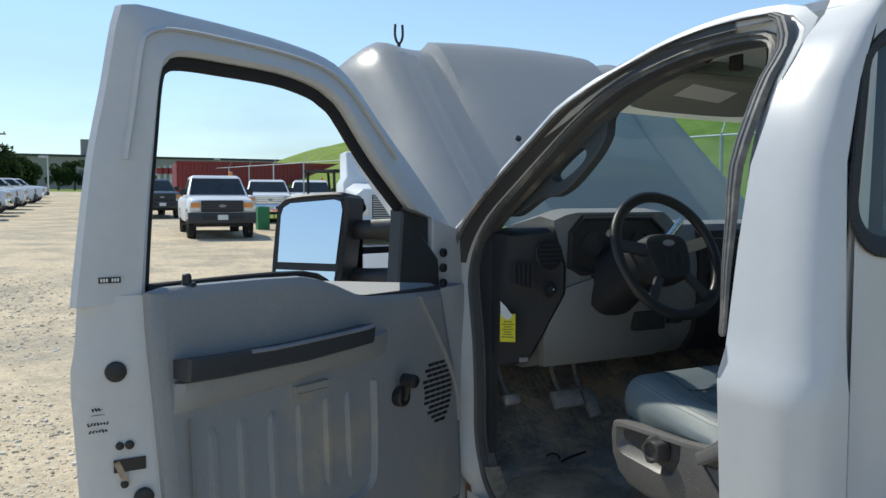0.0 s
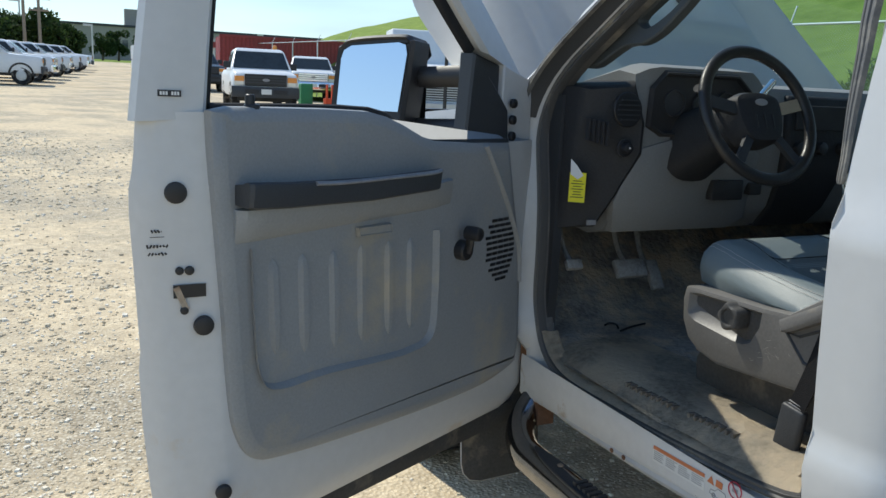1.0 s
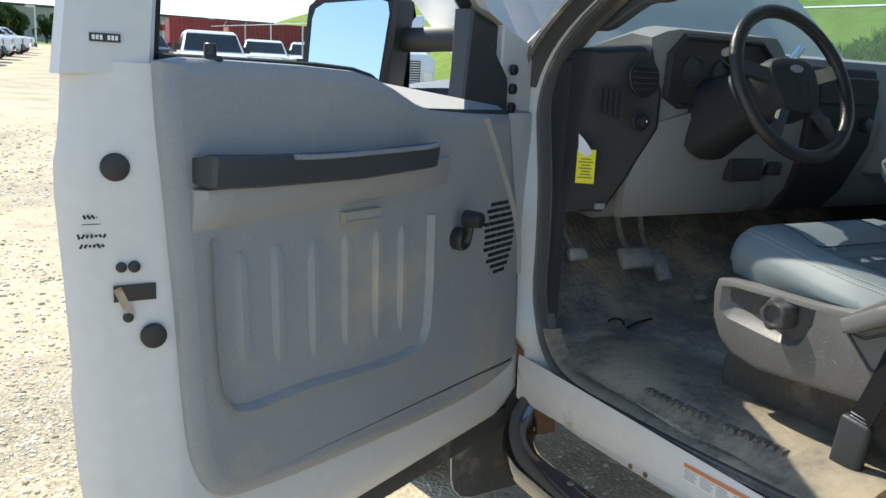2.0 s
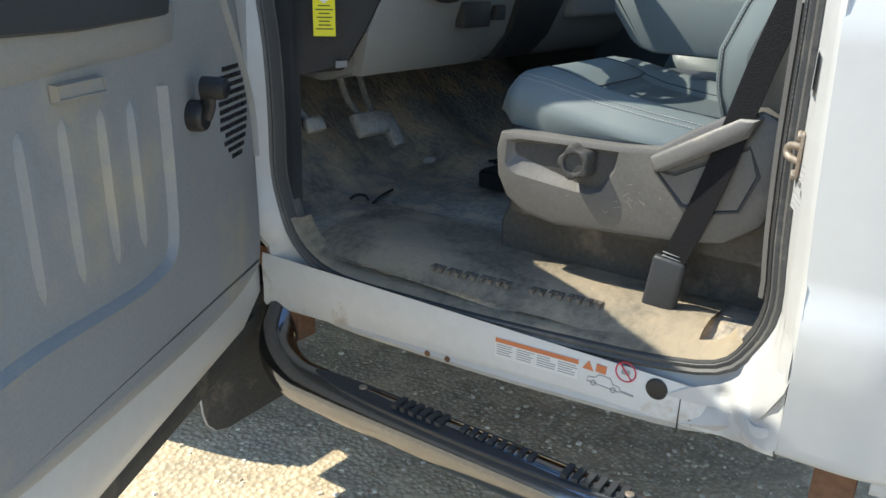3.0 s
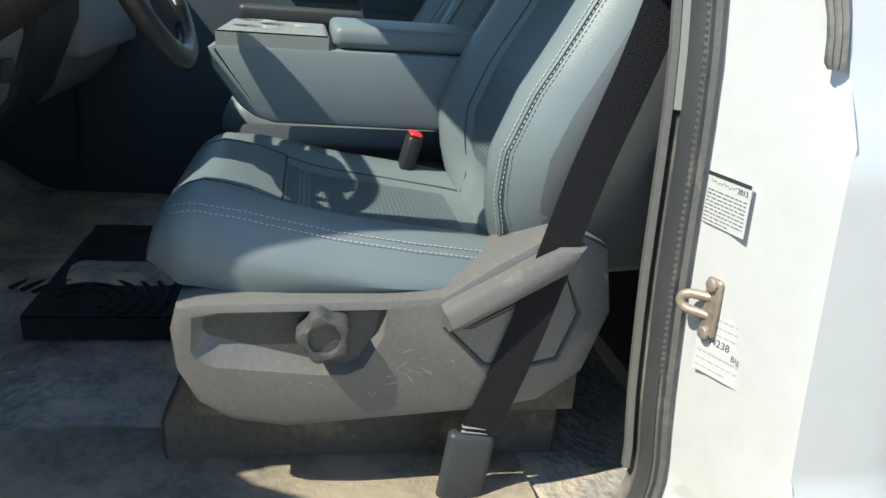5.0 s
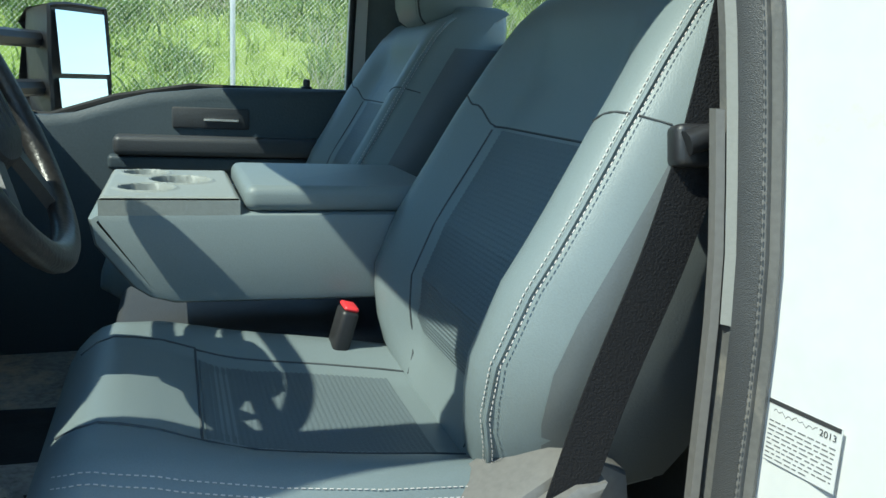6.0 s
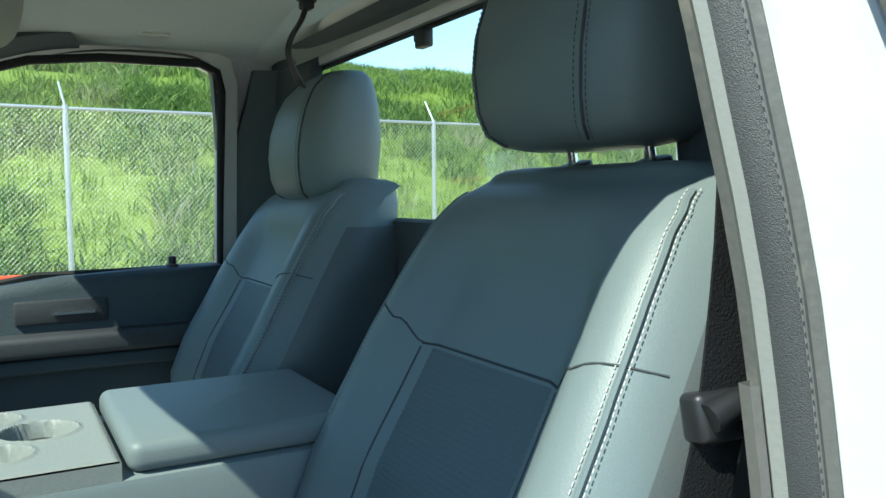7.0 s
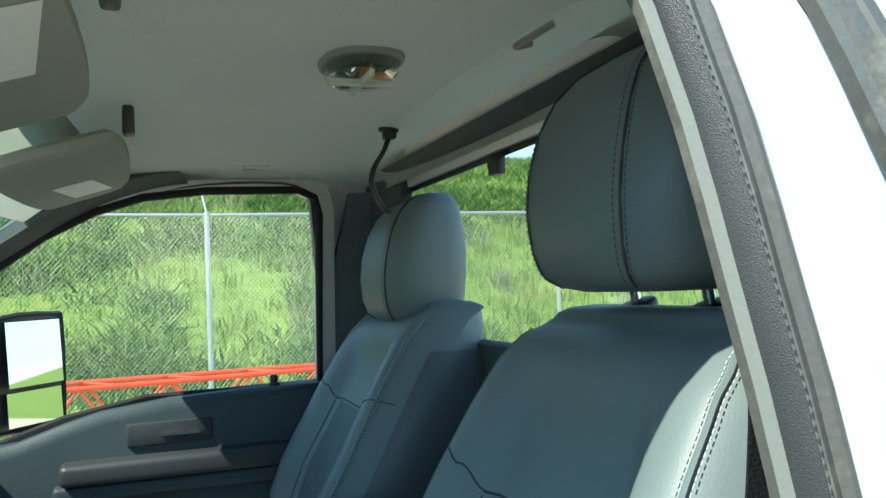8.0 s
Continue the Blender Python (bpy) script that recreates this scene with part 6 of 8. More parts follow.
def steering():
    sw = empty("steering_wheel")
    sw.parent = truck
    sw["label"] = "black four-spoke steering wheel"
    C = Vector((-0.505, 0.698, 1.470))
    tilt = radians(25)
    nrm = Vector((0, -math.cos(tilt), math.sin(tilt)))
    up = Vector((0, math.sin(tilt), math.cos(tilt)))
    rt = Vector((1, 0, 0))
    P = lambda a, b, h=0.0: C + rt * a + up * b + nrm * h
    bm = BM()
    tube(bm, [P(0.190 * math.cos(t), 0.190 * math.sin(t)) for t in (2 * math.pi * j / 64 for j in range(64))], 0.0155, 12, True, squash=(0.015, 0.018))
    part("rim", bm, WHEEL_LEATHER, sw)
    bm = BM()
    pad = [(p.x, p.y) for p in smooth_path([(-0.085, 0.035, 0), (-0.06, 0.062, 0), (0, 0.070, 0), (0.06, 0.062, 0), (0.085, 0.035, 0), (0.080, -0.03, 0), (0.055, -0.075, 0), (0, -0.085, 0), (-0.055, -0.075, 0), (-0.080, -0.03, 0)], 4, True)]
    rings = [[P(a, b, -0.055) for a, b in pad], [P(a, b, -0.01) for a, b in pad], [P(a, b, 0.008) for a, b in offset_loop(pad, -0.008)], [P(a, b, 0.016) for a, b in offset_loop(pad, -0.025)]]
    loft(bm, rings)
    hub = part("airbag_cover", bm, BEZEL, sw)
    bm = BM()
    loft(bm, [[P(0.022 * math.cos(t), 0.030 + 0.010 * math.sin(t), h) for t in (2 * math.pi * j / 24 for j in range(24))] for h in (0.010, 0.019)])
    part("oval_badge", bm, GREYINK, hub, "plain oval badge")
    for k, x in enumerate((-0.03, 0.0, 0.03)):
        bm = BM()
        tube(bm, [P(x, -0.005, 0.016), P(x, -0.045, 0.014)], 0.0035, 6)
        part("cover_rib", bm, BLACK, hub)
    for a in (12, 168, 232, 308):
        bm = BM()
        t = radians(a)
        i, o = 0.075, 0.178
        w = 0.018 if a < 200 else 0.013
        e = Vector((math.cos(t), math.sin(t)))
        q = Vector((-e.y, e.x)) * w
        rings = [[P(e.x * r + q.x * k, e.y * r + q.y * k, h - 0.012) for k, h in ((-1, 0), (1, 0), (1, 0.014), (-1, 0.014))] for r in (i, o)]
        loft(bm, rings)
        part("spoke", bm, CHROME if a == 12 else TRIM_DARK, sw)
    # column shroud
    bm = BM()
    rings = []
    for k, (dy, dz) in enumerate(((0.05, -0.02), (0.12, -0.045), (0.20, -0.08), (0.27, -0.115))):
        c = C + Vector((0, dy, dz))
        a, b = 0.062 + 0.012 * k, 0.058 + 0.014 * k
        rings.append([c + Vector((a * math.copysign(abs(math.cos(t)) ** 0.7, math.cos(t)), b * math.sin(t) * 0.35, b * math.copysign(abs(math.sin(t)) ** 0.7, math.sin(t)))) for t in (2 * math.pi * j / 24 for j in range(24))])
    loft(bm, rings)
    part("column_shroud", bm, BEZEL, sw)
    bm = BM()
    tube(bm, [C + Vector((-0.05, 0.10, 0.0)), C + Vector((-0.13, 0.085, 0.045)), C + Vector((-0.165, 0.07, 0.065))], 0.010, 10, radii=[0.7, 1.0, 1.3])
    part("indicator_stalk", bm, BLACK, sw)
    bm = BM()
    tube(bm, [C + Vector((0.05, 0.10, 0.02)), C + Vector((0.12, 0.12, 0.05)), C + Vector((0.20, 0.155, 0.095))], 0.011, 12)
    part("gear_lever", bm, CHROME, sw, "chrome column gear lever")
    # pedals
    for name, x, y, z, w, h in (("brake_pedal", -0.535, 1.155, 0.930, 0.125, 0.065), ("accelerator_pedal", -0.41, 1.18, 0.895, 0.05, 0.11), ("parking_brake_pedal", -0.79, 1.12, 0.965, 0.06, 0.035)):
        bm = BM()
        m = Matrix.Translation((x, y, z)) @ Matrix.Rotation(-0.6, 4, "X")
        rounded_box(bm, -w / 2, w / 2, -0.012, 0.012, -h / 2, h / 2, 0.008, 2, m)
        tube(bm, smooth_path([(x, y + 0.01, z), (x + 0.01, y + 0.10, z + 0.07), (x + 0.01, y + 0.16, z + 0.25)], 4), 0.010, 8)
        part(name, bm, PEDAL, truck, "worn metal and rubber pedal")
    # pierced grab handle plate on the windscreen pillar
    bm = BM()
    plate_pts = [(1.10, 1.585), (1.02, 1.585), (0.905, 1.640), (0.832, 1.643), (0.763, 1.672), (0.690, 1.735), (0.656, 1.775), (0.640, 1.814), (0.650, 1.862), (0.625, 1.905), (0.72, 1.868), (0.85, 1.785), (1.0, 1.69), (1.12, 1.615)]
    slot_pts = [(0.862, 1.712), (0.845, 1.694), (0.813, 1.689), (0.760, 1.715), (0.718, 1.746), (0.714, 1.768), (0.743, 1.784), (0.778, 1.772), (0.825, 1.742)]
    ol = [(p.x, p.y) for p in smooth_path([(a_, b_, 0) for a_, b_ in plate_pts], 3, True)]
    sl = [(p.x, p.y) for p in smooth_path([(a_, b_, 0) for a_, b_ in slot_pts], 3, True)]
    px = lambda z, d: -(x_seal(z) - 0.042) + d
    for d in (0.0, 0.034):
        es = []
        for lp in (offset_loop(ol, -0.005 if d == 0 else 0.0), offset_loop(sl, 0.004 if d == 0 else 0.0)):
            vs = [bm.verts.new((px(z, d), y, z)) for y, z in lp]
            es += [bm.edges.new((vs[i], vs[(i + 1) % len(vs)])) for i in range(len(vs))]
        bmesh.ops.triangle_fill(bm, use_beauty=True, use_dissolve=False, edges=es)
    loft(bm, [[(px(z, 0.0), y, z) for y, z in offset_loop(ol, -0.005)], [(px(z, 0.005), y, z) for y, z in ol], [(px(z, 0.034), y, z) for y, z in ol]], True, False)
    loft(bm, [[(px(z, 0.0), y, z) for y, z in offset_loop(sl, 0.004)], [(px(z, 0.005), y, z) for y, z in sl], [(px(z, 0.034), y, z) for y, z in sl]], True, False)
    bmesh.ops.remove_doubles(bm, verts=bm.verts[:], dist=0.0003)
    part("pillar_grab_handle", bm, PILLAR_GREY, truck, "dark grey pillar grab handle with a rounded slot")


PEDAL = mat("worn_pedal", (0.34, 0.33, 0.31), 0.45, 0.3, 0.3, 30, 120, 0.1, 0.4)
WHEEL_LEATHER = mat("wheel_leather", (0.022, 0.021, 0.021), 0.38, 0, 0.2, 9, 180, 0.12, 0.5)
steering()


# ---- passenger door and mirror ----
def passenger_side():
    pd = empty("passenger_door")
    pd.parent = truck
    pd["label"] = "closed passenger door, inner panel coloured dark for cabin shade"
    bm = BM()
    top = [(0.02, 1.462), (0.20, 1.460), (0.40, 1.451), (0.56, 1.430), (0.64, 1.408), (0.74, 1.374), (0.80, 1.366), (1.12, 1.36)]
    outl = top + [(1.13, 0.75), (1.06, 0.69), (0.10, 0.70), (0.02, 0.76)]
    rings = [[(0.90, y, z) for y, z in outl], [(0.815, y, z) for y, z in outl], [(0.805, y, z) for y, z in offset_loop(outl, -0.012)], [(0.80, y, z) for y, z in offset_loop(outl, -0.03)]]
    loft(bm, rings)
    part("trim_panel", bm, PDOOR_SHADE, pd)
    bm = BM()
    rounded_box(bm, 0.735, 0.815, 0.02, 0.645, 1.275, 1.325, 0.018)
    part("armrest", bm, TRIM_DARK, pd, "charcoal armrest")
    bm = BM()
    rounded_box(bm, 0.76, 0.812, 0.00, 0.66, 1.235, 1.272, 0.012)
    part("armrest_base", bm, PDOOR_SHADE, pd)
    bm = BM()
    rounded_box(bm, 0.792, 0.806, 0.30, 0.50, 1.345, 1.40, 0.006, 2)
    h = part("handle_cup", bm, TRIM_DARK, pd)
    bm = BM()
    box(bm, 0.782, 0.793, 0.33, 0.42, 1.366, 1.372)
    part("door_release", bm, CHROME, h)
    bm = BM()
    disc(bm, (0.84, 0.139, 1.458), (0, 0, 1), 0.016, 0.010, 12)
    disc(bm, (0.842, 0.139, 1.466), (0, 0, 1), 0.010, 0.022, 12, 0.008)
    part("lock_knob", bm, BLACK, pd)
    bm = BM()
    skin = [(-0.06, 0.6), (-0.06, 1.445), (0.40, 1.44), (0.56, 1.42), (0.74, 1.36), (1.20, 1.34), (1.22, 0.6)]
    prism(bm, skin, 0.975, 1.0, lambda y, z, x: (x, y, z))
    part("outer_skin", bm, WHITE, pd)
    # window frame and raised glass
    bm = BM()
    hole = [(0.015, 1.455), (0.02, 1.90), (0.035, 1.945), (0.075, 1.962), (0.30, 1.960), (0.45, 1.944), (0.56, 1.91), (0.67, 1.855), (0.80, 1.765), (0.95, 1.65), (1.04, 1.58), (1.05, 1.36), (0.80, 1.362), (0.64, 1.416), (0.45, 1.452)]
    outer = [(-0.03, 1.45), (-0.02, 1.92), (0.0, 1.975), (0.07, 2.005), (0.31, 2.0), (0.47, 1.985), (0.59, 1.945), (0.70, 1.89), (0.83, 1.80), (0.99, 1.685), (1.15, 1.58), (1.15, 1.35), (0.80, 1.34), (0.64, 1.40), (0.45, 1.435)]
    xo = lambda z: blend(z, [(1.3, 0.90), (1.6, 0.872), (1.8, 0.838), (2.0, 0.765)])
    rings = [[(xo(z) - 0.02, y, z) for y, z in outer], [(xo(z) - 0.028, y, z) for y, z in hole], [(xo(z) + 0.03, y, z) for y, z in offset_loop(hole, -0.003)], [(xo(z) + 0.045, y, z) for y, z in outer]]
    loft(bm, rings, True, False, True)
    part("window_frame", bm, WHITE, pd)
    bm = BM()
    tube(bm, [(xo(z) - 0.02, y, z) for y, z in offset_loop(hole, 0.002)], 0.012, 8, True)
    part("window_channel", bm, RUBBER, pd)
    bm = BM()
    bm.faces.new([bm.verts.new((xo(z) + 0.005, y, z)) for y, z in hole])
    g = part("window_glass", bm, GLASS, pd)
    g.visible_shadow = False
    # towing mirror, turned towards the driver
    q = Matrix.Translation((1.29, 0.76, 0)) @ Matrix.Rotation(radians(-38), 4, "Z")
    mp = lambda a, h, z: q @ Vector((a, h, z))
    bm = BM()
    out = [(p.x, p.y) for p in smooth_path([(-0.125, 1.62, 0), (-0.10, 1.668, 0), (0.08, 1.672, 0), (0.12, 1.64, 0), (0.125, 1.37, 0), (0.10, 1.335, 0), (-0.10, 1.335, 0), (-0.125, 1.37, 0)], 3, True)]
    rings = [[mp(a, 0.006, z) for a, z in offset_loop(out, -0.014)], [mp(a, -0.004, z) for a, z in offset_loop(out, -0.006)], [mp(a, 0.004, z) for a, z in out], [mp(a, 0.10, z) for a, z in offset_loop(out, -0.02)], [mp(a, 0.15, z) for a, z in offset_loop(out, -0.06)]]
    loft(bm, rings)
    mir = part("tow_mirror", bm, BLACK, pd, "black passenger towing mirror")
    for z0, z1 in ((1.465, 1.648), (1.355, 1.45)):
        bm = BM()
        bm.faces.new([bm.verts.new(mp(a, -0.009 + 0.075 * (z - (z0 + z1) / 2), z)) for a, z in ((-0.098, z0), (0.098, z0), (0.098, z1), (-0.098, z1))])
        part("mirror_glass", bm, MIRROR, mir)
    for z in (1.56, 1.42):
        bm = BM()
        tube(bm, [(1.30, 0.84, z), (1.05, 0.95, z), (0.93, 0.98, z)], 0.025, 8)
        part("mirror_arm", bm, BLACK, mir)


# door plastic coloured far darker than TRIM to stand for cabin shade
PDOOR_SHADE = mat("shaded_door_plastic", (0.046, 0.062, 0.074), 0.55, 0, 0.12, 4, 160, 0.1, 0.4)
passenger_side()


# ---- roof fittings ----
VISOR = mat("grey_visor_cloth", (0.30, 0.31, 0.285), 0.9, 0, 0.06, 5, 300, 0.1, 0.15)


def lip_thread():
    """Stitched edges of the pebbled lip beside the seat."""
    for off, lift in ((-0.0045, 0.0205),):
        run = sorted([(z, y) for y, z in offset_loop(LOOP, off) if 0.95 < z < 1.93 and y < 0.12])
        bm = BM()
        stitches(bm, [(-(x_seal(z) + lift), y, z) for z, y in run], (-1, 0.5, 0), 0.0045, 0.0035, 0.0010)
        part("lip_stitching", bm, SEAT_TRIM, truck)


lip_thread()


def roof_fittings():
    bm = BM()
    c = Vector((-0.115, 0.125, 2.048))
    el = lambda r, z, k=1.0: [(c.x + 0.074 * r * math.copysign(abs(math.cos(t)) ** 0.8, math.cos(t)), c.y + 0.056 * r * k * math.copysign(abs(math.sin(t)) ** 0.8, math.sin(t)), z) for t in (2 * math.pi * j / 32 for j in range(32))]
    loft(bm, [el(1.14, 2.056), el(1.09, 2.047), el(1.0, 2.046), el(0.97, 2.052)])
    dome = part("dome_lamp", bm, VISOR, truck, "oval dome lamp, off")
    for qx, qy, mt_ in ((-1, -1, CHROME), (-1, 1, CHROME), (1, 1, CHROME), (1, -1, AMBER)):
        bm = BM()
        def bowl(r, t):
            a_ = t * math.pi / 2
            return (c.x + qx * (0.003 + 0.066 * r * math.cos(a_)), c.y + qy * (0.003 + 0.048 * r * math.sin(a_)), 2.030 + 0.018 * (1 - r) + 0.003 * math.cos(r * 9))
        grid(bm, span(0.05, 1, 8), span(0, 1, 8), bowl)
        part("amber_corner" if mt_ is AMBER else "reflector", bm, mt_, dome)
    bm = BM()
    loft(bm, [el(0.96, 2.046), el(0.94, 2.030), el(0.74, 2.020), el(0.3, 2.017)])
    lens_ = part("lamp_lens", bm, GLASS, dome, "clear lens")
    lens_.visible_shadow = False
    bm = BM()
    box(bm, c.x - 0.003, c.x + 0.003, c.y - 0.05, c.y + 0.05, 2.0150, 2.026)
    box(bm, c.x - 0.066, c.x + 0.066, c.y - 0.003, c.y + 0.003, 2.0150, 2.0255)
    part("lens_divider", bm, LENS, dome)
    # sun visors
    for sx, nm in ((-1, "driver"), (1, "passenger")):
        bm = BM()
        out = [(p.x, p.y) for p in smooth_path([(0.14, 0.50, 0), (0.16, 0.455, 0), (0.30, 0.44, 0), (0.56, 0.445, 0), (0.63, 0.47, 0), (0.645, 0.55, 0), (0.63, 0.63, 0), (0.40, 0.655, 0), (0.18, 0.65, 0), (0.14, 0.60, 0)], 4, True)]
        zz = lambda y: 1.996 - 0.30 * (y - 0.44)
        out = [((0.03 + 1.02 * x if sx < 0 else -0.075 + 1.19 * x), y + (0.055 if sx < 0 else 0.03)) for x, y in out]
        rings = [[(sx * x, y, zz(y) + 0.004) for x, y in offset_loop(out, -0.01)], [(sx * x, y, zz(y) - 0.004) for x, y in out], [(sx * x, y, zz(y) - 0.018) for x, y in out], [(sx * x, y, zz(y) - 0.026) for x, y in offset_loop(out, -0.01)]]
        loft(bm, rings)
        v = part("sun_visor", bm, VISOR, truck, "grey cloth sun visor with a printed label")
        bm = BM()
        prism(bm, [(0.40, 0.54), (0.60, 0.51), (0.60, 0.585), (0.40, 0.61)], -0.0268, -0.0275, lambda x, y, h: (sx * x, y, zz(y) + h))
        part("visor_label", bm, PAPER, v)
        bm = BM()
        cxv = -0.49 if sx < 0 else 0.173
        rounded_box(bm, cxv - 0.02, cxv + 0.02, 0.455, 0.475, 1.985, 2.035, 0.006, 2)
        part("visor_clip", bm, TRIM_DARK, v, "black clip")
    # bare hole with a wire pair hanging to the passenger headrest
    bm = BM()
    disc(bm, (0.325, -0.045, 2.040), (0, 0.1, -1), 0.022, 0.006, 16)
    hole = part("roof_hole", bm, INK, truck)
    bm = BM()
    rounded_box(bm, 0.312, 0.342, -0.060, -0.034, 2.018, 2.040, 0.005, 2)
    part("wire_plug", bm, BLACK, hole, "black wire plug")
    for o in (0.0, 0.014):
        bm = BM()
        tube(bm, smooth_path([(0.318 + o, -0.045, 2.022), (0.306 + o, -0.030, 1.992), (0.296 + 1.2 * o, -0.006, 1.955), (0.294 + 1.2 * o, 0.002, 1.925), (0.305 + o, -0.010, 1.895), (0.330 + o, -0.032, 1.872), (0.36, -0.05, 1.866)], 6), 0.0040, 8)
        part("hanging_wire", bm, BLACK, hole, "black wire hanging from the roof")
    # coat hook
    bm = BM()
    tube(bm, smooth_path([(-0.40, -0.055, 2.035), (-0.385, -0.03, 2.02), (-0.35, -0.025, 2.018), (-0.345, -0.05, 2.025)], 5), 0.005, 8)
    part("coat_hook", bm, GREYINK, truck)
    # bracket stuck on the rear glass
    bm = BM()
    rounded_box(bm, 0.0, 0.04, -0.165, -0.145, 1.90, 1.935, 0.005, 2)
    box(bm, 0.03, 0.05, -0.165, -0.15, 1.915, 1.93)
    part("glass_bracket", bm, BLACK, truck)
    # clip above the passenger window
    bm = BM()
    rounded_box(bm, 0.66, 0.70, 0.16, 0.22, 2.005, 2.016, 0.004, 2)
    part("roof_clip", bm, HEADLINER, truck)


roof_fittings()


# ---- striker, jamb labels, sill labels ----
MID_INK = mat("faded_ink", (0.13, 0.13, 0.135), 0.7, 0, 0.1, 8, 60, 0.0)


def jamb_details():
    def on_jamb(x, z):
        """Place and facing on the rear jamb, x from the middle of the cab."""
        table = [(px, py) for px, py in jamb_profile(z)]
        y = blend(x, table)
        d = 0.012
        slope = (blend(x + d, table) - blend(x - d, table)) / (2 * d)
        n_ = Vector((slope, 1, 0)).normalized()
        return Vector((-x, y, z)), n_
    c, nrm = on_jamb(0.966, 1.100)
    side = Vector((0, 0, 1)).cross(nrm).normalized()
    M = lambda c_, n_, s_: Matrix(((s_.x, 0, n_.x, c_.x), (s_.y, 0, n_.y, c_.y), (s_.z, 1, n_.z, c_.z), (0, 0, 0, 1)))
    bm = BM()
    rounded_box(bm, -0.012, 0.012, -0.035, 0.035, 0.0, 0.006, 0.005, 3, M(c, nrm, side))
    st = part("door_striker", bm, STEEL, truck, "rusty steel door striker")
    bm = BM()
    out = Vector((0.70, 0.71, 0)).normalized()
    loop = smooth_path([c + Vector((0, 0, 0.011)), c + Vector((0, 0, 0.009)) + out * 0.030, c + out * 0.038, c + Vector((0, 0, -0.009)) + out * 0.030, c + Vector((0, 0, -0.011))], 5)
    tube(bm, loop, 0.0056, 10)
    part("striker_loop", bm, STEEL, st)
    for dz in (0.028, -0.030):
        bm = BM()
        disc(bm, c + Vector((0, 0, dz)) + nrm * 0.006, nrm, 0.008, 0.005, 8)
        part("striker_bolt", bm, STEEL, st)
    rnd = random.Random(4)
    def label(c_, w, h, rows, heavy, n_=nrm, s_=side, tilt=0.0, ink=GREYINK, margin=0.9, name="jamb_label", lab="white printed label", skip=0):
        s2 = (s_ * math.cos(tilt) + Vector((0, 0, 1)) * math.sin(tilt))
        u2 = n_.cross(s2)
        mm = Matrix(((s2.x, u2.x, n_.x, c_.x), (s2.y, u2.y, n_.y, c_.y), (s2.z, u2.z, n_.z, c_.z), (0, 0, 0, 1)))
        b2 = BM()
        box(b2, -w / 2, w / 2, -h / 2, h / 2, 0, 0.0008, mm)
        ob = part(name, b2, WHITE, truck, lab)
        b2 = BM()
        for r in range(skip, rows):
            yy = h / 2 - h * (r + 0.7) / (rows + 0.5)
            x = -w * margin / 2
            end = w * margin / 2 * (1 if r < rows - 1 else 0.3)
            while x < end:
                ww = rnd.uniform(0.003, 0.009)
                box(b2, x, min(end, x + ww), yy - 0.0010 * heavy, yy + 0.0010 * heavy, 0.0008, 0.0012, mm)
                x += ww + rnd.uniform(0.0016, 0.003)
        part("label_print", b2, ink, ob)
        return ob
    def words(text, size, mm, ink, parent):
        cu = bpy.data.curves.new("print", "FONT")
        cu.body, cu.size, cu.align_x = text, size, "CENTER"
        tmp = bpy.data.objects.new("print", cu)
        me = bpy.data.meshes.new_from_object(tmp)
        bpy.data.objects.remove(tmp)
        b2 = BM()
        b2.from_mesh(me)
        b2.transform(mm)
        bpy.data.meshes.remove(me)
        part("label_text", b2, ink, parent, smooth=False)
    def upright(c_, n_, tilt=0.0):
        s_ = Vector((0, 0, 1)).cross(n_).normalized()
        s2 = s_ * math.cos(tilt) + Vector((0, 0, 1)) * math.sin(tilt)
        u2 = n_.cross(s2)
        return Matrix(((s2.x, u2.x, n_.x, c_.x), (s2.y, u2.y, n_.y, c_.y), (s2.z, u2.z, n_.z, c_.z), (0, 0, 0, 1)))
    c1, n1 = on_jamb(0.960, 1.220)
    side1 = Vector((0, 0, 1)).cross(n1).normalized()
    lb = label(c1 + n1 * 0.0012, 0.074, 0.058, 13, 0.55, n1, side1, 0.0, MID_INK, skip=4)
    m1 = upright(c1 + n1 * 0.0012, n1)
    bm = BM()
    box(bm, -0.036, 0.036, 0.0245, 0.0285, 0.0008, 0.0014, m1)
    part("label_heading", bm, INK, lb)
    words("2013", 0.0085, m1 @ Matrix.Translation((0.025, 0.0155, 0.0016)), INK, lb)
    bm = BM()
    tube(bm, [m1 @ Vector((-0.030 + 0.0021 * i, 0.0185 + 0.0016 * math.sin(i * 1.9) + 0.001 * math.sin(i * 0.7), 0.0010)) for i in range(22)], 0.00035, 4)
    part("label_flourish", bm, MID_INK, lb)
    c2, n2_ = on_jamb(0.986, 1.058)
    lb = label(c2 + n2_ * 0.0012, 0.072, 0.075, 8, 0.45, n2_, Vector((0, 0, 1)).cross(n2_).normalized(), 0.0, GREYINK)
    m2 = upright(c2 + n2_ * 0.0012, n2_)
    bm = BM()
    box(bm, -0.036, 0.036, -0.011, 0.010, 0.0009, 0.0013, m2)
    part("clear_strip", bm, WHITE, lb)
    words("EM4238", 0.0125, m2 @ Matrix.Translation((-0.010, 0.0, 0.0016)), INK, lb)
    words("Big", 0.010, m2 @ Matrix.Translation((0.020, -0.008, 0.0016)), INK, lb)
    bm = BM()
    box(bm, 0.027, 0.036, -0.010, 0.0, 0.0013, 0.0016, m2)
    part("yellow_patch", bm, YELLOW, lb)
    # sill labels on the rocker
    n2, s2 = Vector((-1, 0, 0)), Vector((0, -1, 0))
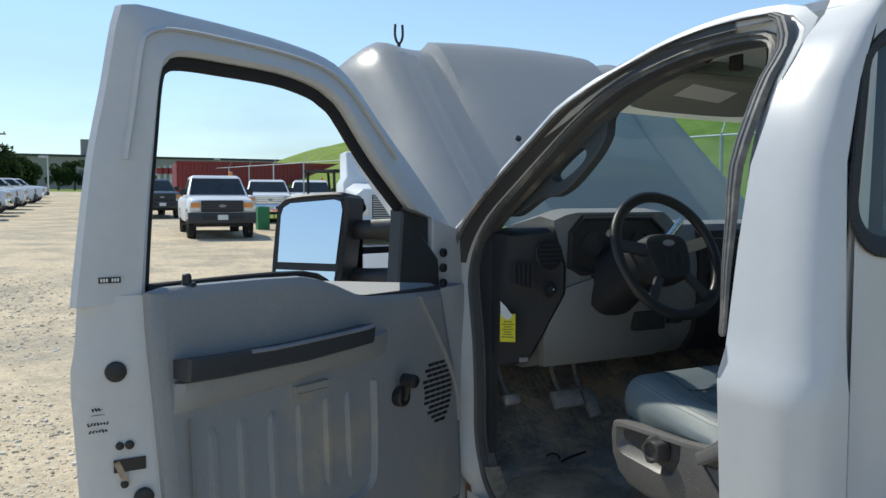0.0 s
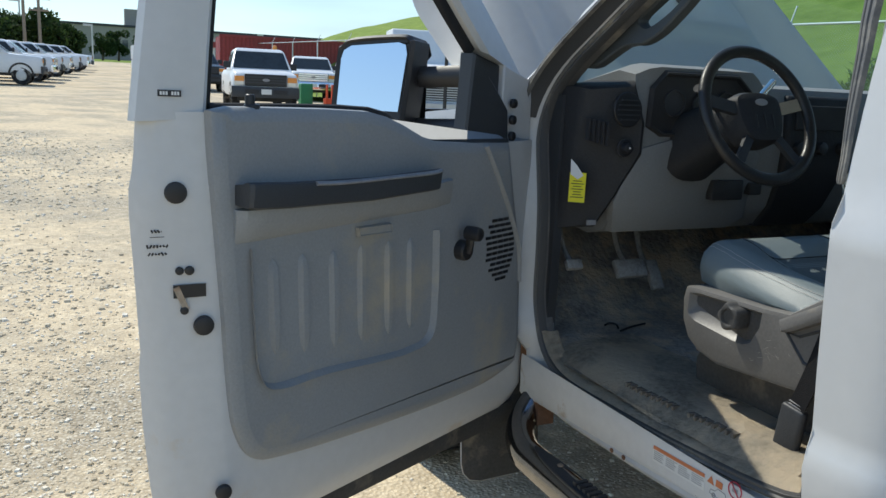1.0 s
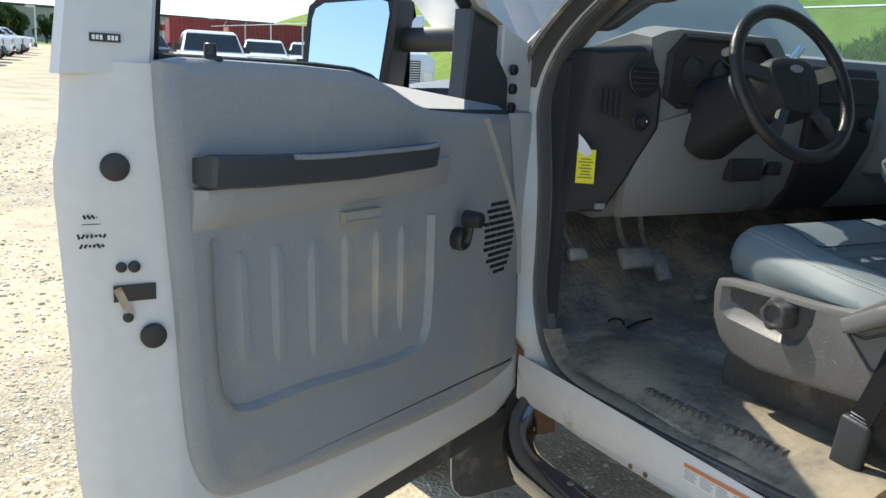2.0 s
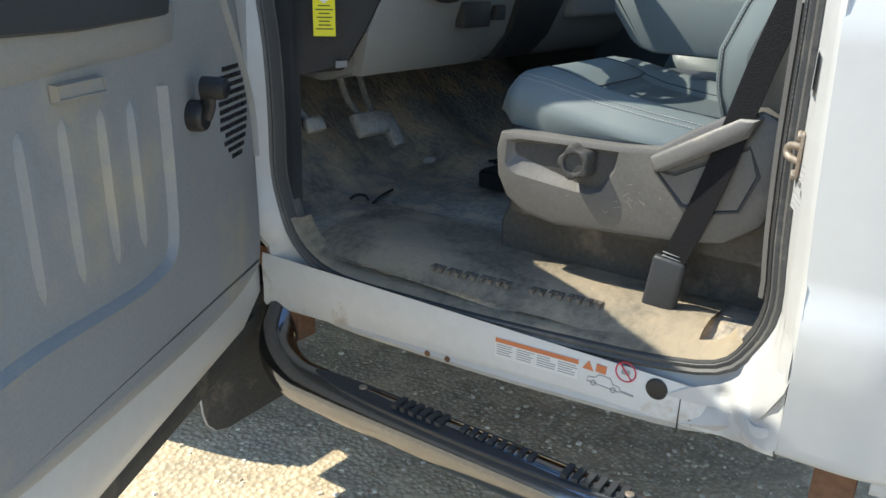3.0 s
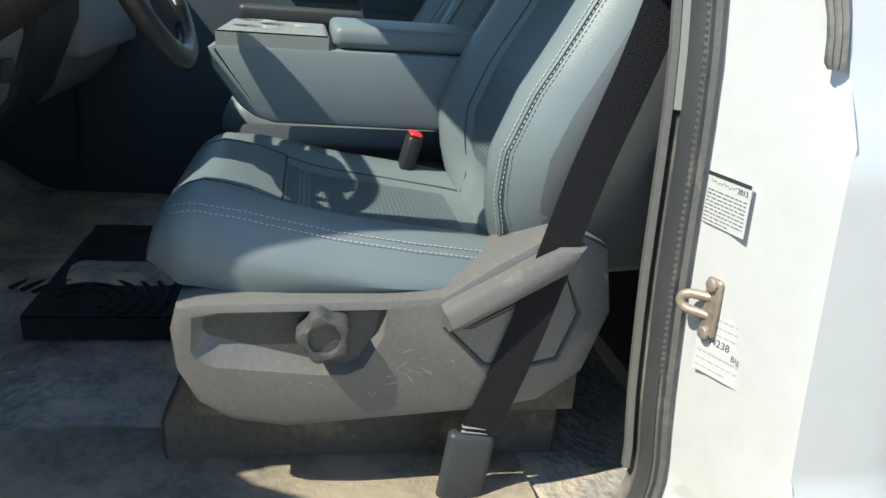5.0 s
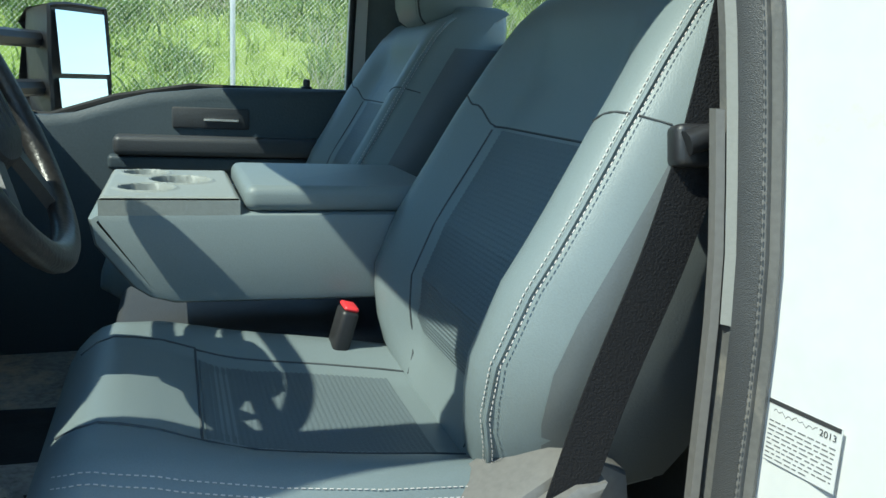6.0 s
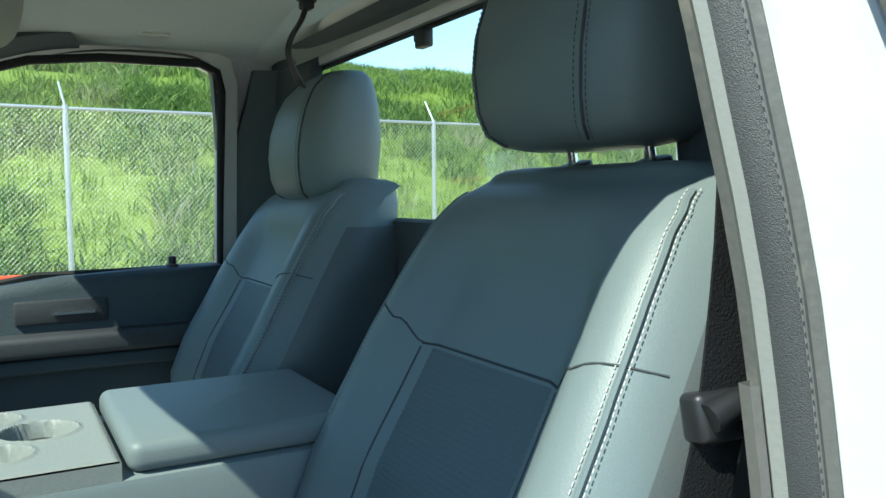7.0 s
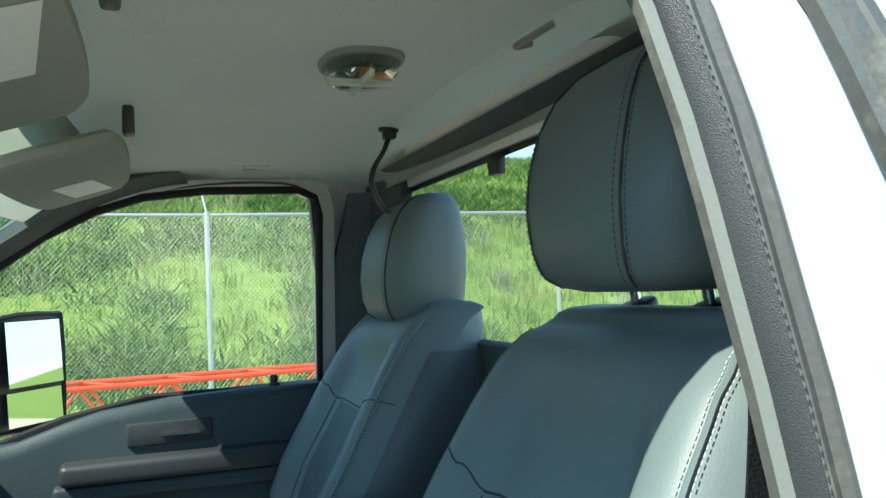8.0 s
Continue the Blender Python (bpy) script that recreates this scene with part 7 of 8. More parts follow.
    face = lambda y, z: Vector((-0.9385, y, z))
    mm = lambda y, z, tilt=-0.05: Matrix.Translation(face(y, z)) @ Matrix(((0, 0, -1, 0), (-1, 0, 0, 0), (0, 1, 0, 0), (0, 0, 0, 1))) @ Matrix.Rotation(tilt, 4, "Z")
    bm = BM()
    box(bm, -0.092, 0.092, -0.021, 0.021, 0, 0.0008, mm(0.40, 0.628, 0.045))
    lab = part("sill_label", bm, PAPER, truck, "white and orange warning label on the sill")
    bm = BM()
    box(bm, -0.091, 0.091, 0.011, 0.0205, 0.0008, 0.0013, mm(0.40, 0.628, 0.045))
    part("label_band", bm, ORANGE, lab)
    bm = BM()
    for k in range(4):
        for r in range(5):
            x = -0.088 + k * 0.0455
            w = rnd.uniform(0.028, 0.041)
            box(bm, x, x + w, 0.0055 - r * 0.005, 0.0073 - r * 0.005, 0.0008, 0.0012, mm(0.40, 0.628, 0.045))
    part("label_print", bm, GREYINK, lab)
    bm = BM()
    prism(bm, [(-0.011, -0.008), (0.011, -0.008), (0.0, 0.011)], 0.0, 0.001, lambda a, b, h: mm(0.290, 0.647) @ Vector((a, b, h)))
    part("warning_triangle", bm, ORANGE, truck)
    bm = BM()
    box(bm, -0.010, 0.010, -0.008, 0.008, 0, 0.001, mm(0.264, 0.648))
    part("manual_symbol", bm, ORANGE, truck)
    bm = BM()
    cm = mm(0.217, 0.658)
    tube(bm, [cm @ Vector((0.019 * math.cos(t), 0.019 * math.sin(t), 0.0006)) for t in (2 * math.pi * j / 32 for j in range(32))], 0.0014, 6, True)
    box(bm, -0.018, 0.018, -0.0014, 0.0014, 0.0003, 0.0012, cm @ Matrix.Rotation(-0.8, 4, "Z"))
    ban = part("prohibition_sign", bm, RED_PRINT, truck)
    bm = BM()
    box(bm, -0.008, 0.008, -0.006, 0.004, 0.0001, 0.0006, cm)
    part("sign_symbol", bm, GREYINK, ban)
    bm = BM()
    tm = mm(0.245, 0.618)
    line = [(-0.045, -0.004), (-0.043, 0.006), (-0.03, 0.008), (-0.022, 0.017), (0.0, 0.017), (0.006, 0.007), (0.02, 0.006), (0.02, -0.004)]
    tube(bm, [tm @ Vector((a, b, 0.0004)) for a, b in line], 0.0009, 5, True)
    for x in (-0.032, 0.008):
        tube(bm, [tm @ Vector((x + 0.005 * math.cos(t), -0.004 + 0.005 * math.sin(t), 0.0005)) for t in (2 * math.pi * j / 14 for j in range(14))], 0.0010, 5, True)
    box(bm, 0.022, 0.048, -0.003, 0.001, 0, 0.0008, tm)
    part("vehicle_outline", bm, GREYINK, truck)
    bm = BM()
    disc(bm, (-0.936, 0.157, 0.644), (-1, 0, 0), 0.020, 0.006, 24)
    part("sill_plug", bm, BLACK, truck, "black rubber sill plug")
    for y, z in ((0.66, 0.553), (0.608, 0.556), (0.09, 0.60)):
        bm = BM()
        disc(bm, (-0.934, y, z), (-1, 0, -0.2), 0.007, 0.004, 12)
        part("sill_drain", bm, RUST, truck)
    bm = BM()
    box(bm, -0.9392, -0.934, 0.1120, 0.1138, 0.572, 0.652)
    part("panel_seam", bm, INK, truck)
    # hinge plates and bolts at the front pillar
    for z in (1.25, 0.86):
        bm = BM()
        rounded_box(bm, -1.01, -0.94, 1.175, 1.215, z - 0.04, z + 0.04, 0.008, 2)
        h = part("door_hinge", bm, WHITE_DIRTY, truck, "white steel door hinge")
        bm = BM()
        tube(bm, [(-1.0, 1.20, z - 0.055), (-1.0, 1.20, z + 0.055)], 0.010, 10)
        part("hinge_pin", bm, STEEL, h)
    bm = BM()
    disc(bm, (-0.955, 1.19, 0.995), (-0.6, -0.8, 0), 0.012, 0.03, 12)
    part("check_strap_bolt", bm, BLACK, truck)


jamb_details()


# ---- rubber sill mat with raised letters drawn as bars ----
def sill_mat():
    sm = empty("rubber_floor_mat")
    tagged(sm, "dusty black rubber floor mat with curled torn corner", "floor mat")
    bm = BM()
    def f(x, y):
        z = 0.742 - 0.035 * max(0, (-x - 0.80) / 0.09) ** 2
        curl = 0.012 * smoothstep(0.22 - y, 0.0, 0.12) * smoothstep(-x, 0.7, 0.88)
        z += curl + 0.005 * noise.noise(Vector((x * 9, y * 9, 4)))
        return (x, y, z)
    grid(bm, span(-0.902, -0.60, 17), span(0.115, 1.03, 40), f)
    thicken(bm, 0.006)
    part("mat_sheet", bm, MAT_TAN, sm)
    # two worn raised words, drawn as bars
    y = 0.70
    for i in range(9):
        bm = BM()
        w = 0.030
        for a_, b_ in ((0.0, 0.30), (0.38, 0.62), (0.70, 1.0)):
            xx = -0.868 + 0.002 * i
            zz = f(xx, y - w / 2)[2]
            box(bm, xx - 0.011 * (a_ < 0.1 or a_ > 0.6), xx + 0.011, y - w * b_, y - w * a_, zz - 0.004, zz + 0.0068)
        part("raised_letter_bar", bm, MAT_WORN, sm)
        y -= 0.040 if i != 4 else 0.078


MAT_WORN = mat("worn_rubber_relief", (0.17, 0.152, 0.128), 0.8, 0, 0.35, 9, 60, 0.3, 0.2)
MAT_TAN = mat("dusty_rubber_mat", (0.40, 0.355, 0.285), 0.85, 0, 0.45, 7, 60, 0.4, 0.2, stain=(0.66, 0.56, 0.42), stain_at=0.45, stain_scale=4.2)
sill_mat()


def floor_edge():
    """Dusty edge of the floor covering, turned up against the door seal."""
    bm = BM()
    lines = [offset_loop(LOOP, d) for d in (-0.008, -0.015, -0.024, -0.034)]
    n = len(LOOP)
    low = [i for i in range(n // 2, n) if LOOP[i][1] < 0.775] + [i for i in range(n // 2) if LOOP[i][1] < 0.775]
    rings = []
    for i in low:
        ring = []
        for k, ln in enumerate(lines):
            y, z = ln[i]
            ring.append((-(x_seal(z) + (0.015, 0.008, -0.006, -0.030)[k]), y, z - 0.006 * (k > 1)))
        rings.append(ring)
    loft(bm, rings, False, False)
    thicken(bm, 0.003)
    part("floor_edge", bm, MAT_TAN, truck, "dusty turned-up edge of the floor covering")


floor_edge()


def litter():
    bm = BM()
    grid(bm, span(-0.021, 0.021, 6), span(-0.014, 0.014, 5), lambda a, b: (-0.216 + a + 0.3 * b, 1.18 + b, 0.772 + 0.010 * math.sin(60 * a + 90 * b) * 0.6))
    thicken(bm, 0.0008)
    scrap = part("paper_scrap", bm, PAPER, None)
    tagged(scrap, "crumpled white paper scrap on the dusty cab floor", "litter")
    for pts in ([(-0.625, 1.15, 0.738), (-0.612, 1.14, 0.748), (-0.600, 1.12, 0.749), (-0.600, 1.105, 0.738)], [(-0.610, 1.081, 0.738), (-0.55, 1.10, 0.742), (-0.48, 1.117, 0.742)]):
        bm = BM()
        tube(bm, smooth_path(pts, 5), 0.0035, 7)
        twig = part("rubber_strip", bm, RUBBER, None)
        tagged(twig, "short black rubber strip lying on the cab floor", "litter")


litter()


# ---- black tray mat on the middle of the floor ----
def tray_mat():
    tm = empty("rubber_tray_mat")
    tagged(tm, "black deep rubber tray mat with curved ribs on the cab floor", "floor mat")
    x0, x1, y0, y1 = -0.285, 0.285, 0.690, 0.955
    bm = BM()
    def f(x, y):
        e = min(x - x0, x1 - x, y - y0, y1 - y)
        return (x, y, 0.772 + 0.004 * noise.noise(Vector((x * 6, y * 6, 2))) + 0.018 * (1 - smoothstep(e, 0.006, 0.030)))
    grid(bm, sorted(set(span(x0, x1, 30) + span(x0, x0 + 0.035, 7) + span(x1 - 0.035, x1, 7))), sorted(set(span(y0, y1, 24) + span(y0, y0 + 0.035, 7) + span(y1 - 0.035, y1, 7))), f)
    edge = [(x0, y0), (x1, y0), (x1, y1), (x0, y1)]
    loft(bm, [[(x, y, 0.786) for x, y in edge], [(x + (0.004 if x < 0 else -0.004), y, 0.742) for x, y in edge]], True, False)
    part("mat_sheet", bm, RUBBER, tm)
    for i in range(5):
        bm = BM()
        r = 0.06 + 0.030 * i
        pts = [(-0.17 + r * math.cos(a), 0.88 + 0.9 * r * math.sin(a), 0.774) for a in span(-2.2, 1.2, 22)]
        tube(bm, pts, 0.004, 6, squash=(0.006, 0.004))
        part("mat_rib", bm, RUBBER, tm)


tray_mat()


# ---- fence and bank ----
def chain_fence():
    fe = empty("chain_link_fence")
    tagged(fe, "galvanised chain link fence with top rail and barbed wire arms", "fence")
    X = 9.0
    posts = [(-0.226 - 4.83 * k) for k in range(-14, 4)]
    for y in posts:
        bm = BM()
        tube(bm, [(X, y, height_at(X, y)), (X, y, height_at(X, y) + 2.70)], 0.032, 10)
        p = part("post", bm, GALV, fe)
        bm = BM()
        tube(bm, [(X, y, height_at(X, y) + 2.68), (X + 0.16, y + 0.05, height_at(X, y) + 2.98)], 0.014, 6)
        part("barb_arm", bm, GALV, p)
    y0, y1 = posts[-1] - 3, posts[0]
    bm = BM()
    tube(bm, [(X, y, height_at(X, y) + 2.66) for y in [y0] + posts[::-1]], 0.021, 8)
    part("top_rail", bm, GALV, fe)
    bm = BM()
    step, r = 0.055, 0.0012
    H = 2.58
    n = int((32 + H) / step)
    for i in range(n):
        ya = -18 + i * step
        for sg in (-1, 1):
            yb = ya + sg * H * 0.92
            lo = [bm.verts.new((X - 0.038 + r * a, ya + r * b, height_at(X, ya) + 0.06)) for a, b in ((0, 1), (0.87, -0.5), (-0.87, -0.5))]
            hi = [bm.verts.new((X - 0.038 + r * a, yb + r * b, height_at(X, yb) + 0.06 + H)) for a, b in ((0, 1), (0.87, -0.5), (-0.87, -0.5))]
            for k in range(3):
                j = (k + 1) % 3
                bm.faces.new((lo[k], lo[j], hi[j], hi[k]))
    tagged(part("wire_mesh", bm, GALV, fe), kind="stuff")


chain_fence()


def grass_material(name, lo, hi):
    m = bpy.data.materials.new(name)
    m.use_nodes = True
    nt = m.node_tree
    b = nt.nodes["Principled BSDF"]
    b.inputs["Roughness"].default_value = 0.8
    b.inputs["Specular IOR Level"].default_value = 0.2
    g = nt.nodes.new("ShaderNodeNewGeometry")
    mx = nt.nodes.new("ShaderNodeMix")
    mx.data_type = "RGBA"
    mx.inputs[6].default_value, mx.inputs[7].default_value = (*lo, 1), (*hi, 1)
    nt.links.new(g.outputs["Random Per Island"], mx.inputs[0])
    nt.links.new(mx.outputs[2], b.inputs["Base Color"])
    tr = nt.nodes.new("ShaderNodeBsdfTranslucent")
    nt.links.new(mx.outputs[2], tr.inputs[0])
    ms = nt.nodes.new("ShaderNodeMixShader")
    ms.inputs[0].default_value = 0.35
    out = nt.nodes["Material Output"]
    nt.links.new(b.outputs[0], ms.inputs[1])
    nt.links.new(tr.outputs[0], ms.inputs[2])
    nt.links.new(ms.outputs[0], out.inputs[0])
    return m


GRASS = grass_material("bank_grass", (0.16, 0.235, 0.045), (0.36, 0.46, 0.12))
WEED = grass_material("bank_weeds", (0.12, 0.20, 0.05), (0.29, 0.39, 0.12))
CLUMP = grass_material("bank_clumps", (0.085, 0.15, 0.04), (0.25, 0.35, 0.10))
PALE = grass_material("dry_weeds", (0.24, 0.26, 0.13), (0.42, 0.42, 0.26))


def blades(name, label, material, spots, height, width, seed, lean=0.4):
    """Blades in tufts, all in one mesh."""
    rnd = random.Random(seed)
    verts, faces = [], []
    for x, y, n, h, spread in spots:
        for _ in range(n):
            a = rnd.uniform(0, 6.283)
            rr = spread * math.sqrt(rnd.random())
            px, py = x + rr * math.cos(a), y + rr * math.sin(a)
            pz = height_at(px, py) - 0.02
            hh = height * h * rnd.uniform(0.55, 1.25)
            w = width * rnd.uniform(0.6, 1.4)
            t = rnd.uniform(0, 6.283)
            wx, wy = w * math.cos(t), w * math.sin(t)
            lx, ly = lean * hh * rnd.uniform(-1, 1), lean * hh * rnd.uniform(-1, 1)
            k = len(verts)
            verts += [(px - wx, py - wy, pz), (px + wx, py + wy, pz), (px + lx * 0.4 + wx * 0.8, py + ly * 0.4 + wy * 0.8, pz + hh * 0.6), (px + lx * 0.4 - wx * 0.8, py + ly * 0.4 - wy * 0.8, pz + hh * 0.6), (px + lx, py + ly, pz + hh)]
            faces += [(k, k + 1, k + 2, k + 3), (k + 3, k + 2, k + 4)]
    me = bpy.data.meshes.new(name)
    me.from_pydata(verts, [], faces)
    me.materials.append(material)
    ob = new(name, me)
    tagged(ob, label, "grass", kind="stuff")


def bank_plants():
    rnd = random.Random(21)
    spots = []
    for _ in range(9000):
        x = 8.2 + 22 * rnd.random() ** 1.3
        y = rnd.uniform(-26, 12)
        if y > 4 and x < 9.2:
            continue
        spots.append((x, y, 8, rnd.uniform(0.7, 1.2) * (0.9 + 0.03 * (x - 9)), 0.22))
    blades("grass", "tall bright green grass covering the bank", GRASS, spots, 0.25, 0.014, 3)
    spots = []
    for _ in range(520):
        x = rnd.uniform(10.5, 30)
        y = rnd.uniform(-26, 12)
        k = noise.noise(Vector((x * 0.22, y * 0.22, 7)))
        if k < 0.0:
            continue
        spots.append((x, y, 150, rnd.uniform(0.8, 1.5), rnd.uniform(0.35, 0.8)))
    blades("weeds", "dark green leafy weeds on the bank", WEED, spots, 0.27, 0.024, 5, 1.0)
    spots = []
    for _ in range(120):
        x, y = rnd.uniform(11, 28), rnd.uniform(-24, 10)
        spots.append((x, y, 40, rnd.uniform(0.7, 1.3), rnd.uniform(0.2, 0.6)))
    blades("dry_grass", "pale dry seed heads among the grass", PALE, spots, 0.38, 0.012, 9, 0.7)
    spots = []
    for _ in range(1100):
        x, y = rnd.uniform(10.5, 30), rnd.uniform(-26, 12)
        if noise.noise(Vector((x * 0.35, y * 0.12, 3))) < 0.02:
            continue
        spots.append((x, y, 110, rnd.uniform(0.7, 1.3), rnd.uniform(0.4, 0.9)))
    blades("leafy_clumps", "low leafy green clumps across the bank", CLUMP, spots, 0.30, 0.026, 15, 1.1)
    spots = [(rnd.uniform(27, 33), rnd.uniform(-40, 14), 14, rnd.uniform(0.8, 1.8), 0.25) for _ in range(260)]
    blades("crest_weeds", "weeds along the top of the bank", WEED, spots, 0.30, 0.022, 11, 0.8)


bank_plants()


# ---- red lattice boom on timber blocks ----
def lattice_boom():
    bo = empty("lattice_boom")
    tagged(bo, "orange-red painted steel lattice crane boom lying by the fence", "crane boom")
    x0, x1, z0, z1 = 6.2, 6.75, 0.42, 0.93
    ya, yb = -2.6, 6.5
    def sec(y):
        k = max(0.0, min(1.0, (y - ya) / 3.4))
        return (x0 + 0.18 * (1 - k), x1 - 0.12 * (1 - k), z1 - 0.36 * (0.35 + 0.65 * k) - 0.15 * k, z1 + 0.02 * (1 - k))
    for i, j in ((0, 2), (0, 3), (1, 2), (1, 3)):
        bm = BM()
        tube(bm, [(sec(y)[i], y, sec(y)[j]) for y in span(ya, yb, 14)], 0.024, 10)
        part("chord", bm, RED_STEEL, bo)
    n = 26
    ys = span(ya, yb, n)
    for k in range(n - 1):
        a, b = sec(ys[k]), sec(ys[k + 1])
        f = k % 2
        for (i0, j0), (i1, j1) in (((0, 2), (0, 3)), ((1, 2), (1, 3)), ((0, 3), (1, 3))):
            p, q = ((i0, j0), (i1, j1)) if f else ((i1, j1), (i0, j0))
            bm = BM()
            tube(bm, [(a[p[0]], ys[k], a[p[1]]), (b[q[0]], ys[k + 1], b[q[1]])], 0.013, 6)
            part("lacing", bm, RED_STEEL, bo)
    for y in (-1.6, 1.8, 5.2):
        bm = BM()
        s = sec(y)
        box(bm, s[0] - 0.15, s[1] + 0.15, y - 0.1, y + 0.1, 0.0, s[2] - 0.033)
        ob = part("timber_block", bm, BARK, None)
        tagged(ob, "weathered timber block under the boom", "timber block", "blocks under the boom")


lattice_boom()


# ---- vehicles in the yard ----
def yard_truck(name, label, m, paint, long=5.6, high=1.93, front_black=True, crew=False, box_body=False, beacon=False):
    """Pickup seen from its front; built along +y with its nose at y = 0 looking towards -y."""
    t = empty(name, m)
    tagged(t, label, "truck")
    def add(nm, bm, mt, par=None, lab="", bevel=0.0):
        for v in bm.verts:
            v.co = m @ v.co
        return part(nm, bm, mt, par or t, lab, bevel=bevel)
    w = 0.99
    bm = BM()
    secs = [(0.02, 0.62, 1.18, 0.93), (0.10, 0.52, 1.24, 0.97), (0.9, 0.5, 1.30, 0.99), (1.45, 0.5, 1.34, 0.99), (long - 0.05, 0.5, 1.34, 0.99), (long, 0.55, 1.30, 0.96)]
    rings = []
    for y, z0, z1, ww in secs:
        rings.append([(-ww * 0.95, y, z0), (-ww, y, z0 + 0.12), (-ww, y, z1 - 0.18), (-ww * 0.93, y, z1 - 0.03), (-ww * 0.7, y, z1), (ww * 0.7, y, z1), (ww * 0.93, y, z1 - 0.03), (ww, y, z1 - 0.18), (ww, y, z0 + 0.12), (ww * 0.95, y, z0)])
    loft(bm, rings)
    add("body", bm, paint, bevel=0.02)
    bm = BM()
    roof_end = 3.4 if not crew else 4.1
    rings = []
    for z, y0, y1, ww in ((1.28, 1.25, roof_end, 0.96), (1.40, 1.40, roof_end - 0.02, 0.93), (high - 0.08, 1.98, roof_end - 0.12, 0.78), (high, 2.15, roof_end - 0.25, 0.70)):
        rings.append([(-ww, y0, z), (ww, y0, z), (ww, y1, z), (-ww, y1, z)])
    loft(bm, rings)
    add("cab", bm, paint, bevel=0.04)
    bm = BM()
    bm.faces.new([bm.verts.new(v) for v in ((-0.86, 1.345, 1.37), (0.86, 1.345, 1.37), (0.74, 1.925, high - 0.10), (-0.74, 1.925, high - 0.10))])
    thicken(bm, 0.01)
    add("windscreen", bm, GLASS_FAR)
    for s in (-1, 1):
        bm = BM()
        bm.faces.new([bm.verts.new(v) for v in ((s * 0.945, 1.62, 1.38), (s * 0.945, roof_end - 0.12, 1.38), (s * 0.812, roof_end - 0.20, high - 0.12), (s * 0.812, 2.02, high - 0.12))])
        thicken(bm, 0.01)
        add("side_window", bm, GLASS_FAR)
        bm = BM()
        box(bm, s * 1.04 - 0.10, s * 1.04 + 0.10, 1.62, 1.70, 1.36, 1.56)
        tube(bm, [(s * 0.94, 1.70, 1.42), (s * 1.02, 1.66, 1.44)], 0.03, 6)
        add("door_mirror", bm, BLACK, bevel=0.03)
        bm = BM()
        box(bm, s * 0.78 - 0.14, s * 0.78 + 0.14, -0.015, 0.06, 0.84, 1.14)
        lamp = add("headlight", bm, LENS, None, "clear headlamp", bevel=0.02)
        bm = BM()
        box(bm, s * 0.78 - 0.14, s * 0.78 + 0.14, -0.024, 0.02, 0.97, 1.12)
        add("indicator", bm, AMBER, lamp)
    bm = BM()
    box(bm, -0.62, 0.62, -0.03, 0.06, 0.84, 1.19)
    g = add("grille", bm, BLACK if front_black else CHROME, None, "three-bar grille", bevel=0.02)
    for z in (0.94, 1.02, 1.10):
        bm = BM()
        box(bm, -0.60, 0.60, -0.055, -0.025, z - 0.022, z + 0.022)
        add("grille_bar", bm, TRIM_DARK if front_black else GALV, g)
    bm = BM()
    loft(bm, [[(0.11 * math.cos(q), y, 1.02 + 0.045 * math.sin(q)) for q in (2 * math.pi * j / 16 for j in range(16))] for y in (-0.072, -0.03)])
    add("oval_badge", bm, GREYINK, g)
    bm = BM()
    rings = [[(x, -0.12 + 0.10 * abs(x) ** 3, 0.50), (x, -0.14 + 0.10 * abs(x) ** 3, 0.66), (x, -0.10 + 0.1 * abs(x) ** 3, 0.82), (x, 0.08, 0.82), (x, 0.08, 0.50)] for x in span(-1.0, 1.0, 9)]
    loft(bm, rings)
    bump = add("bumper", bm, TRIM_DARK if front_black else CHROME)
    for x in (-0.42, 0.42):
        bm = BM()
        box(bm, x - 0.2, x + 0.2, -0.150, -0.12, 0.62, 0.74)
        add("bumper_opening", bm, INK, bump)
    bm = BM()
    box(bm, -0.15, 0.15, -0.155, -0.14, 0.60, 0.75)
    add("blank_plate", bm, PAPER, bump)
    for y in (0.85, long - 1.15):
        for s in (-1, 1):
            bm = BM()
            c = Vector((s * 0.86, y, 0.39))
            prof = [(-0.12, 0.22), (-0.13, 0.34), (-0.10, 0.385), (0.10, 0.385), (0.13, 0.34), (0.12, 0.22)]
            loft(bm, [[c + Vector((q, r * math.cos(2 * math.pi * i / 22), r * math.sin(2 * math.pi * i / 22))) for q, r in prof] for i in range(22)], False, False, True)
            wh = add("wheel", bm, TYRE)
            bm = BM()
            disc(bm, c + Vector((s * 0.05, 0, 0)), (s, 0, 0), 0.22, 0.05, 18)
            add("rim", bm, GALV, wh)
            bm = BM()
            loft(bm, [[(s * (0.985 + 0.012), y + r * math.cos(a), 0.45 + r * math.sin(a)) for a in span(0.0, math.pi, 14)] for r in (0.50, 0.42)], False, False)
            add("wheel_arch", bm, BLACK, wh)
    bm = BM()
    box(bm, -0.80, 0.80, 0.3, long - 0.3, 0.38, 0.55)
    add("chassis", bm, INK)
    if beacon:
        bm = BM()
        loft(bm, [[(0.55 + q * math.cos(a), 2.6 + q * math.sin(a), high + h) for a in span(0, 2 * math.pi * 15 / 16, 16)] for q, h in ((0.075, -0.02), (0.075, 0.05), (0.065, 0.13), (0.03, 0.15))])
        add("roof_beacon", bm, AMBER, None, "amber roof beacon")
    if box_body:
        bm = BM()
        box(bm, -1.0, 1.0, roof_end + 0.1, long, 1.3, 2.3)
        add("service_body", bm, paint, bevel=0.03)
    return t


